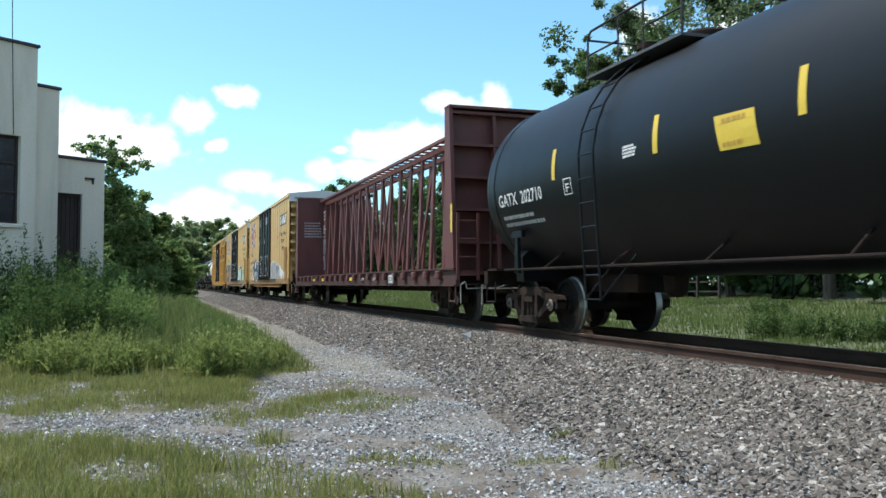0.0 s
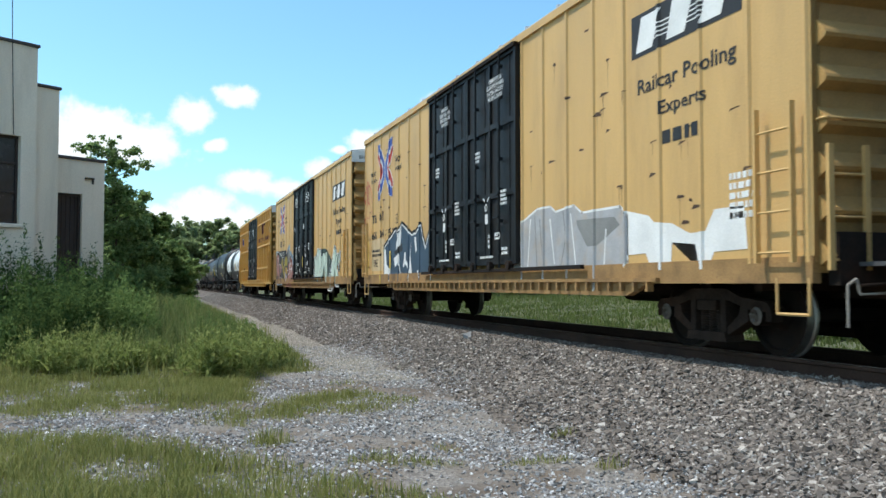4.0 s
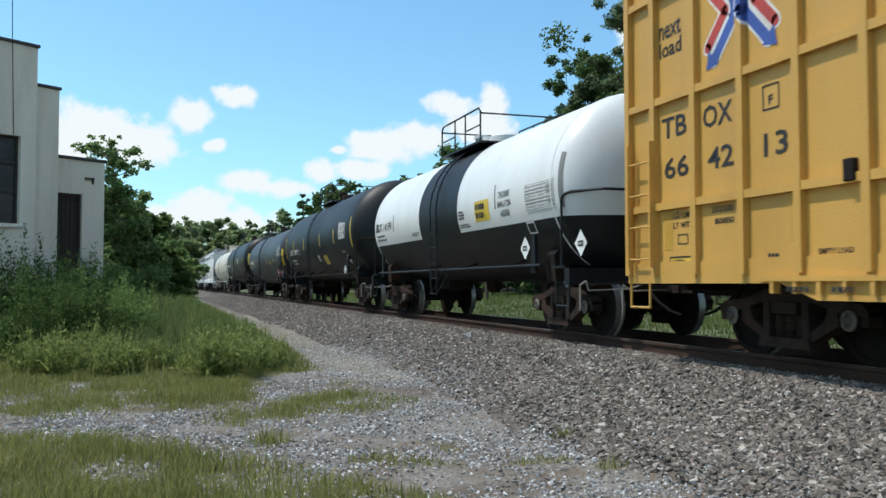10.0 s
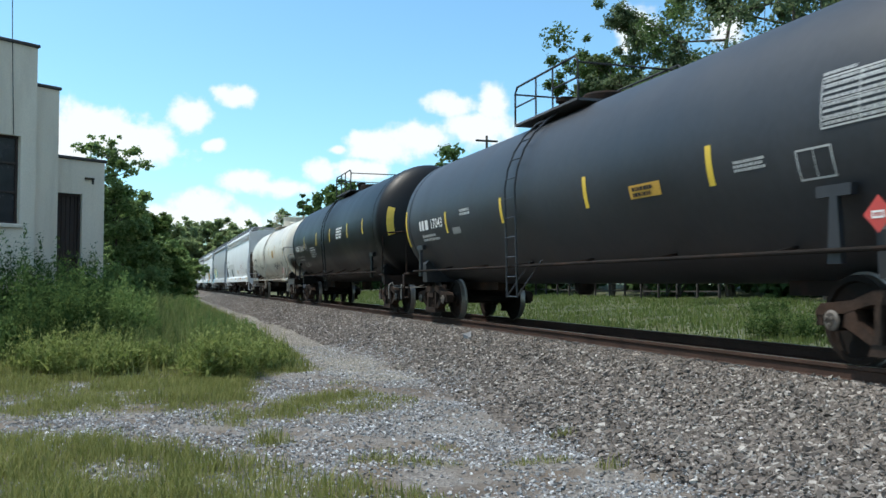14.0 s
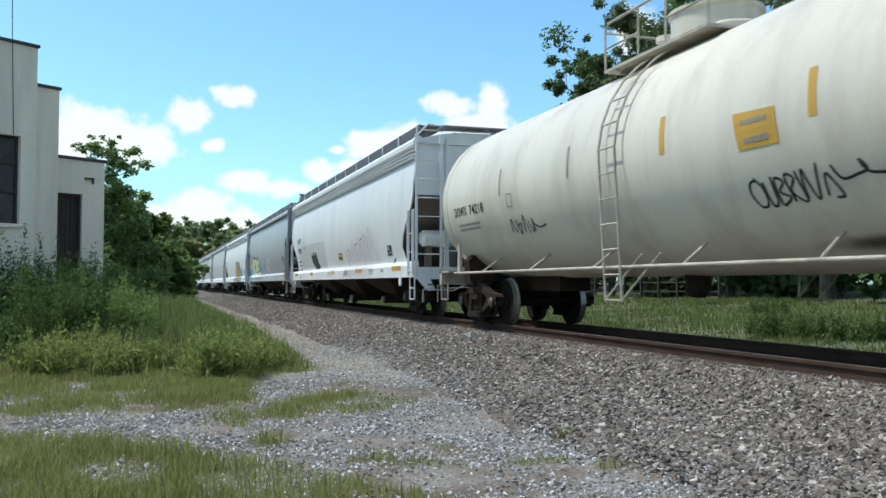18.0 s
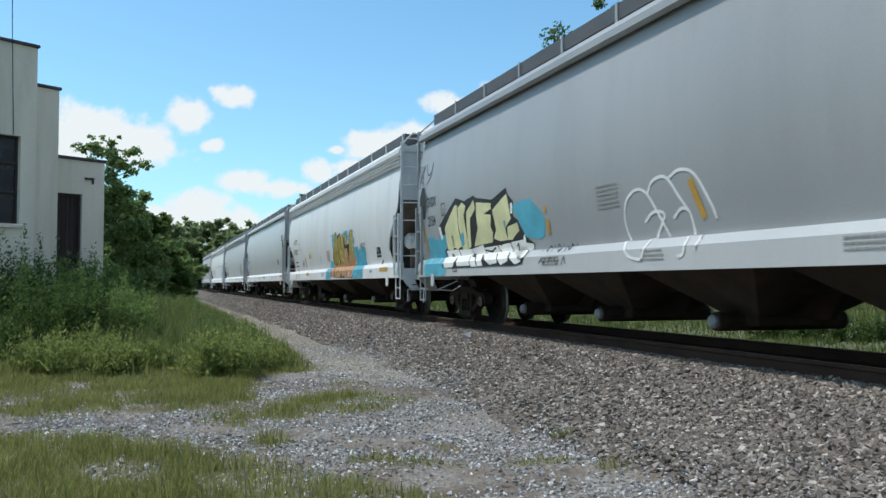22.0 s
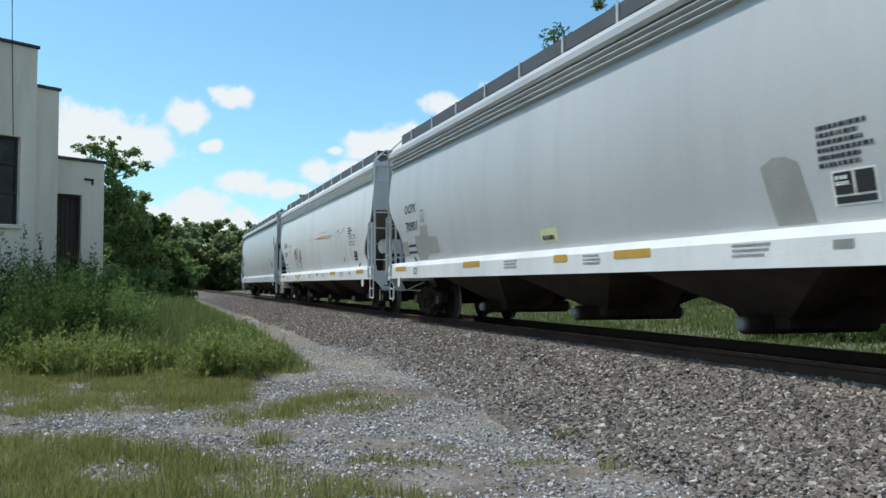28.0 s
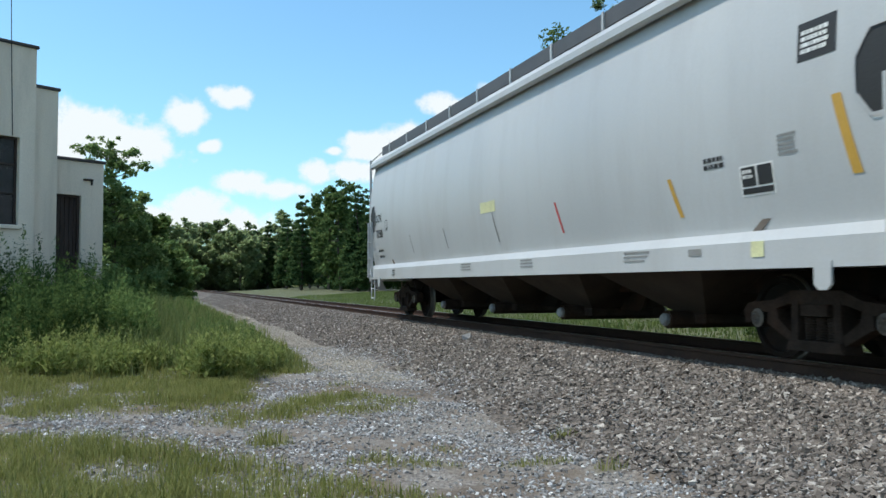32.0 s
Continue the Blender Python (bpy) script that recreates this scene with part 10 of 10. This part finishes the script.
def build_thicket():
    """Undergrowth that closes the foot of the woods."""
    rng = np.random.default_rng(77)
    c, r = [], []
    for k in range(120):
        y = 4 + k * 1.1
        c.append((22.5 + rng.uniform(0, 6), y + rng.uniform(-1, 1), 0.6 + rng.uniform(0, 2.6)))
        r.append(rng.uniform(0.9, 1.9))
    for k in range(40):
        c.append((27 + rng.uniform(0, 4), 2 + k * 3.4, 4.5 + rng.uniform(-2, 2)))
        r.append(3.2)
    me = crown_mesh("undergrowth", c, r, 80000, 0.26, 78)
    # dark needle greens in place of the shade under the trees
    me.materials.append(M_PINE)
    tagged(new("undergrowth", me), "dense undergrowth along the wood's edge, darkened for the canopy's shade", "undergrowth", kind="stuff")
    c, r = [], []
    for k in range(110):
        c.append((-6 + k * 0.32, 182 + rng.uniform(-8, 8), rng.uniform(0.5, 9.0)))
        r.append(rng.uniform(1.8, 3.0))
    me = crown_mesh("far_undergrowth", c, r, 42000, 0.38, 79)
    # same haze-paled green as the far trees
    me.materials.append(M_FARHAZE)
    tagged(new("far_undergrowth", me), "undergrowth at the foot of the far wood, paled for haze", "undergrowth", kind="stuff")


build_thicket()


# ---------------------------------------------------------------- stucco building
def build_building():
    u = Vector((math.sin(radians(56)), math.cos(radians(56)), 0))       # along the front, towards the track
    nrm = Vector((u.y, -u.x, 0))                                         # out of the front
    corner = Vector((-1.6, 27.9, 0))
    ang = math.degrees(math.atan2(u.y, u.x))
    b = empty("stucco_building", Matrix.Translation((corner.x, corner.y, -0.6)) @ pose(0, 0, 0, 0, 0, ang))
    tagged(b, "old pale stucco building with stepped parapet and dark openings", "building")
    # local: x along the front to the corner at x = 0, y into the building, z up

    def wall(x0, x1, y, z1, openings, depth=0.3):
        bm = bmesh.new()
        xs = sorted({x0, x1, *[o[0] for o in openings], *[o[1] for o in openings]})
        for a, c in zip(xs, xs[1:]):
            cuts = [o for o in openings if o[0] <= a + 1e-6 and o[1] >= c - 1e-6]
            z = 0.0
            for o in sorted(cuts, key=lambda q: q[2]):
                if o[2] > z:
                    box(bm, a, c, y, y + depth, z, o[2])
                z = o[3]
            box(bm, a, c, y, y + depth, z, z1)
        bmesh.ops.remove_doubles(bm, verts=bm.verts[:], dist=1e-4)
        return part("wall", bm, M_STUCCO, b)

    def coping(x0, x1, y0, y1, z):
        bm = bmesh.new()
        bbox(bm, x0 - 0.03, x1 + 0.05, y0 - 0.06, y1, z, z + 0.09, 0.015)
        part("coping", bm, M_CAP, b)

    Z3, Z2, Z1 = 5.10, 7.0, 8.02
    X2, X1 = -1.43, -2.19
    wall(X2 - 0.02, 0.25, 0.35, Z3, [(-1.42, -0.46, 0.4, 4.09)])
    wall(X1, X2 + 0.02, 0.0, Z2, [])
    wall(-14.0, X1 - 0.0, -0.25, Z1, [(-4.2, -2.62, 3.06, 5.48), (-8.0, -6.2, 3.06, 5.48)])
    coping(X2, 0.25, 0.35, 0.7, Z3)
    coping(X1, X2 + 0.02, 0.0, 0.4, Z2)
    coping(-14.0, X1, -0.25, 0.2, Z1)
    # returns, back and roofs
    for (x0, x1, y0, y1, z1) in ((-0.05, 0.25, 0.65, 9, Z3), (X2 - 0.25, X2, 0.3, 9, Z2), (X1 - 0.25, X1, 0.05, 9, Z1), (-14, -0.05, 8.7, 9, Z3), (-14, -13.7, 0.05, 8.7, Z1), (X2 - 0.28, X2 + 0.02, 0.28, 0.36, Z2)):
        bm = bmesh.new()
        box(bm, x0, x1, y0, y1, 0, z1)
        part("wall", bm, M_STUCCO, b)
    bm = bmesh.new()
    box(bm, -13.7, X1 - 0.25, 0.05, 8.7, Z1 - 0.6, Z1 - 0.5)
    box(bm, X1, X2 - 0.25, 0.3, 8.7, Z2 - 0.5, Z2 - 0.4)
    box(bm, X2, -0.05, 0.65, 8.7, Z3 - 0.4, Z3 - 0.3)
    part("roof", bm, M_CAP, b)
    # the boarded doorway
    bm = bmesh.new()
    box(bm, -1.42, -0.46, 0.58, 0.60, 0.4, 4.09)
    d = part("boarded_door", bm, M_WOODDK, b, "dark boarded doorway")
    for k in range(7):
        bm = bmesh.new()
        bbox(bm, -1.42 + k * 0.137, -1.42 + k * 0.137 + 0.125, 0.53, 0.58, 0.4, 4.09, 0.008)
        part("board", bm, M_WOODDK, d)
    for x0, x1, z0, z1 in ((-1.42, -0.46, 4.02, 4.09), (-0.53, -0.46, 0.4, 4.02), (-1.42, -0.53, 2.2, 2.27)):
        bm = bmesh.new()
        box(bm, x0, x1, 0.44, 0.53, z0, z1)
        part("door_frame", bm, M_WOODDK, d)
    # windows with bars, sill and broken lower light
    for x0, x1 in ((-4.2, -2.62), (-8.0, -6.2)):
        bm = bmesh.new()
        box(bm, x0, x1, -0.05, -0.02, 3.06, 5.48)
        w = part("window", bm, M_GLASSDK, b, "dark grimy window")
        bm = bmesh.new()
        for z in (3.06, 3.9, 4.7, 5.42):
            box(bm, x0, x1, -0.11, -0.05, z, z + 0.06)
        for x in (x0, (x0 + x1) / 2 - 0.03, x1 - 0.06):
            box(bm, x, x + 0.06, -0.10, -0.045, 3.12, 5.42)
        part("window_frame", bm, M_WOODDK, w)
        bm = bmesh.new()
        bbox(bm, x0 - 0.05, x1 + 0.05, -0.33, -0.05, 2.94, 3.06, 0.02)
        part("window_sill", bm, M_STUCCO, w)
    # small bracket and service drop
    bm = bmesh.new()
    box(bm, -0.40, -0.12, 0.27, 0.35, 4.55, 4.6)
    box(bm, -0.16, -0.12, 0.3, 0.35, 4.42, 4.6)
    part("wall_bracket", bm, M_FENCE, b)
    bm = bmesh.new()
    rod(bm, (-2.85, -0.30, 5.5), (-2.95, -0.34, 8.1), 0.012, 6)
    part("service_cable", bm, M_WIRE, b)
    w = bmesh.new()
    a = b.matrix_basis @ Vector((-2.95, -0.34, 8.1))
    rod(w, a, (a.x - 0.15, a.y - 0.6, a.z + 12), 0.012, 6)
    q = part("overhead_cable", w, M_WIRE, None)
    tagged(q, "thin black overhead cable above the building", "cable")


build_building()


# ---------------------------------------------------------------- fence and pole beyond the meadow
def build_fence():
    bm = bmesh.new()
    bbox(bm, -0.045, 0.045, -0.045, 0.045, -0.3, 1.2, 0.01)
    post = finish(bm, "post")
    post.materials.append(M_FENCE)
    fence = empty("fence", pose(21.6, 0, 0))
    tagged(fence, "weathered dark rail fence before the wood", "fence")
    ys = [30 + k * 1.5 for k in range(22)]
    zs = [float(ground_z(np.array(21.6), np.array(y))) for y in ys]
    for y, z in zip(ys, zs):
        put("post", post, None, fence, "", pose(0, y, z))
    for h in (0.35, 0.75, 1.12):
        for k in range(0, 21, 3):
            bm = bmesh.new()
            beam(bm, (0.06, ys[k], zs[k] + h), (0.06, ys[k + 3], zs[k + 3] + h), 0.03, 0.055)
            part("rail_board", bm, M_FENCE, fence)


build_fence()


def build_pole():
    # a line pole whose head stands above the train
    x, y = 17.5, 45.5
    z = float(ground_z(np.array(x), np.array(y)))
    p = empty("utility_pole", pose(x, y, z))
    tagged(p, "slim wooden line pole with a single crossarm", "utility pole")
    bm = bmesh.new()
    rod(bm, (0, 0, -0.2), (0, 0, 9.15 - z), 0.11, 10, 0.07)
    part("pole", bm, M_BARK, p)
    bm = bmesh.new()
    box(bm, -0.65, 0.65, -0.05, 0.05, 8.82 - z, 8.92 - z)
    part("crossarm", bm, M_FENCE, p)


build_pole()


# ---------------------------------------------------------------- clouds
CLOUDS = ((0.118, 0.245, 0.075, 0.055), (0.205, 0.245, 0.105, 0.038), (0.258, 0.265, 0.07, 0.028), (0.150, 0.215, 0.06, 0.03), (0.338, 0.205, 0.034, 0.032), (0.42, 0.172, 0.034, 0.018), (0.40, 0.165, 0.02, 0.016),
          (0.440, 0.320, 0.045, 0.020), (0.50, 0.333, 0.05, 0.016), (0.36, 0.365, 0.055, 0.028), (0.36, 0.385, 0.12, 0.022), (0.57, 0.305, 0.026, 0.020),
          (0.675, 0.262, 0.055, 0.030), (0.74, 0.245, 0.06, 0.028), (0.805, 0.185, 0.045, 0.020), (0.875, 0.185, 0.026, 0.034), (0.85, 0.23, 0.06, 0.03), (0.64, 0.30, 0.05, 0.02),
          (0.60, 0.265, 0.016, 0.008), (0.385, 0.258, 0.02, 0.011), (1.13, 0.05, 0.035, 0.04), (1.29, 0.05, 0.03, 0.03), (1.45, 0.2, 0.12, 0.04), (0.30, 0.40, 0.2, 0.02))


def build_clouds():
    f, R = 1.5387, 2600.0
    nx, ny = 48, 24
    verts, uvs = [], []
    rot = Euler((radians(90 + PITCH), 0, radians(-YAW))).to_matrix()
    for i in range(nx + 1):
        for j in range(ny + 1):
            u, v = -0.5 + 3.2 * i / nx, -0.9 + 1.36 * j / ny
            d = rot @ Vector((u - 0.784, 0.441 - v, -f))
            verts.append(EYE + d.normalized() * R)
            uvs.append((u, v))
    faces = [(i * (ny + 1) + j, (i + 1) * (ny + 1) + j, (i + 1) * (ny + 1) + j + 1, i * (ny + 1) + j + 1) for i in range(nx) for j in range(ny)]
    me = bpy.data.meshes.new("cloud_layer")
    me.from_pydata(verts, [], faces)
    lay_ = me.uv_layers.new(name="sky")
    for l in me.loops:
        lay_.data[l.index].uv = uvs[l.vertex_index]
    m, N, L = nodes_of("cloud_white")
    N.remove(N["Principled BSDF"])
    uv = N.new("ShaderNodeUVMap")
    uv.uv_map = "sky"
    nz = N.new("ShaderNodeTexNoise")
    nz.inputs["Scale"].default_value, nz.inputs["Detail"].default_value, nz.inputs["Roughness"].default_value = 26, 6, 0.55
    L.new(uv.outputs[0], nz.inputs[0])
    acc = None
    for cx, cy, rx, ry in CLOUDS:
        a = N.new("ShaderNodeVectorMath")
        a.operation = "MULTIPLY_ADD"
        a.inputs[1].default_value = (1 / rx, 1 / ry, 0)
        a.inputs[2].default_value = (-cx / rx, -cy / ry, 0)
        L.new(uv.outputs[0], a.inputs[0])
        d = N.new("ShaderNodeVectorMath")
        d.operation = "LENGTH"
        L.new(a.outputs[0], d.inputs[0])
        s = N.new("ShaderNodeMath")
        s.operation = "SUBTRACT"
        s.inputs[0].default_value = 1.0
        L.new(d.outputs["Value"], s.inputs[1])
        if acc is None:
            acc = s.outputs[0]
        else:
            x = N.new("ShaderNodeMath")
            x.operation = "SMOOTH_MAX"
            x.inputs[2].default_value = 0.15
            L.new(acc, x.inputs[0])
            L.new(s.outputs[0], x.inputs[1])
            acc = x.outputs[0]
    w = N.new("ShaderNodeMath")
    w.operation = "MULTIPLY_ADD"
    w.inputs[1].default_value, w.inputs[2].default_value = 1.9, -0.95
    L.new(nz.outputs[0], w.inputs[0])
    t = N.new("ShaderNodeMath")
    L.new(acc, t.inputs[0])
    L.new(w.outputs[0], t.inputs[1])
    mr = N.new("ShaderNodeMapRange")
    mr.interpolation_type = "SMOOTHSTEP"
    mr.inputs[1].default_value, mr.inputs[2].default_value = -0.36, 0.36
    L.new(t.outputs[0], mr.inputs[0])
    em, tr, mx = N.new("ShaderNodeEmission"), N.new("ShaderNodeBsdfTransparent"), N.new("ShaderNodeMixShader")
    em.inputs[0].default_value, em.inputs[1].default_value = (0.90, 0.97, 1.0, 1), 1.0
    L.new(mr.outputs[0], mx.inputs[0])
    L.new(tr.outputs[0], mx.inputs[1])
    L.new(em.outputs[0], mx.inputs[2])
    L.new(mx.outputs[0], N["Material Output"].inputs[0])
    me.materials.append(m)
    ob = new("cloud_backdrop", me)
    tagged(ob, "small white fair-weather clouds low in a blue sky", "clouds", kind="structure")
    return ob


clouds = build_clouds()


def build_fill_clouds():
    # scattered cumulus glowing outside the view, added to whiten light in the shade
    R, nx, ny = 2700.0, 60, 12
    verts = []
    for i in range(nx + 1):
        az = radians(66 + 262 * i / nx)
        for j in range(ny + 1):
            el = radians(4 + 52 * j / ny)
            verts.append((R * math.sin(az) * math.cos(el), R * math.cos(az) * math.cos(el), R * math.sin(el)))
    faces = [(i * (ny + 1) + j, (i + 1) * (ny + 1) + j, (i + 1) * (ny + 1) + j + 1, i * (ny + 1) + j + 1) for i in range(nx) for j in range(ny)]
    me = bpy.data.meshes.new("fill_clouds")
    me.from_pydata(verts, [], faces)
    m, N, L = nodes_of("cloud_fill_glow")
    N.remove(N["Principled BSDF"])
    tc, nz, mr = N.new("ShaderNodeTexCoord"), N.new("ShaderNodeTexNoise"), N.new("ShaderNodeMapRange")
    nz.inputs["Scale"].default_value, nz.inputs["Detail"].default_value = 0.0022, 6
    mr.interpolation_type = "SMOOTHSTEP"
    mr.inputs[1].default_value, mr.inputs[2].default_value = 0.46, 0.60
    em, tr, mx = N.new("ShaderNodeEmission"), N.new("ShaderNodeBsdfTransparent"), N.new("ShaderNodeMixShader")
    em.inputs[0].default_value, em.inputs[1].default_value = (0.80, 0.94, 1.0, 1), 0.78
    L.new(tc.outputs["Object"], nz.inputs[0])
    L.new(nz.outputs[0], mr.inputs[0])
    L.new(mr.outputs[0], mx.inputs[0])
    L.new(tr.outputs[0], mx.inputs[1])
    L.new(em.outputs[0], mx.inputs[2])
    L.new(mx.outputs[0], N["Material Output"].inputs[0])
    me.materials.append(m)
    tagged(new("cloud_backdrop", me), "unseen scattered cumulus added to whiten the light in shade", "clouds", kind="structure")


build_fill_clouds()


# ---------------------------------------------------------------- what moves
def motions():
    times = [0.0, 1.0, 2.25, 3.5, 4.5, 6.0, 7.0, 8.0, 9.0, 10.0, 11.5, 13.0, 15.0, 17.0, 19.0, 21.0, 23.0, 25.0, 27.0, 29.0, 31.0, 32.0]
    for thing, place in MOVERS:
        walk(thing, [(t, pose(TRACK_X, UNIT * (place - run(t)) + OFFSET, 0)) for t in times])
    # wheels turn while their car passes; half turn rates are kept under a quarter turn a row
    for w, place, y, yl in WHEELS:
        rows = []
        ang = 0.0
        last = None
        for k in range(0, 32 * 15 + 1):
            t = k / 15
            at = UNIT * (place - run(t)) + OFFSET + y
            if -4.0 < at < 42.0:
                ang = -math.degrees((run(t)) * UNIT / 0.457)
                if last is None:
                    base = ang
                    rows.append((max(t - 1 / 15, 0.0), 0.0)) if t > 0 else None
                last = ang - base
                rows.append((t, last))
        if not rows:
            rows = [(0.0, 0.0)]
        if rows[0][0] > 0:
            rows.insert(0, (0.0, 0.0))
        if rows[-1][0] < 32.0:
            rows.append((32.0, rows[-1][1]))
        seen, clean = set(), []
        for t, a in rows:
            if frame(t) not in seen:
                seen.add(frame(t))
                clean.append((t, pose(0, yl, 0.457, -a, 0, 0)))
        if len(clean) < 2:
            clean.append((32.0, clean[0][1]))
        walk(w, clean)
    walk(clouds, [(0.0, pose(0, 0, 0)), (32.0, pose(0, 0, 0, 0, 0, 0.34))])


motions()
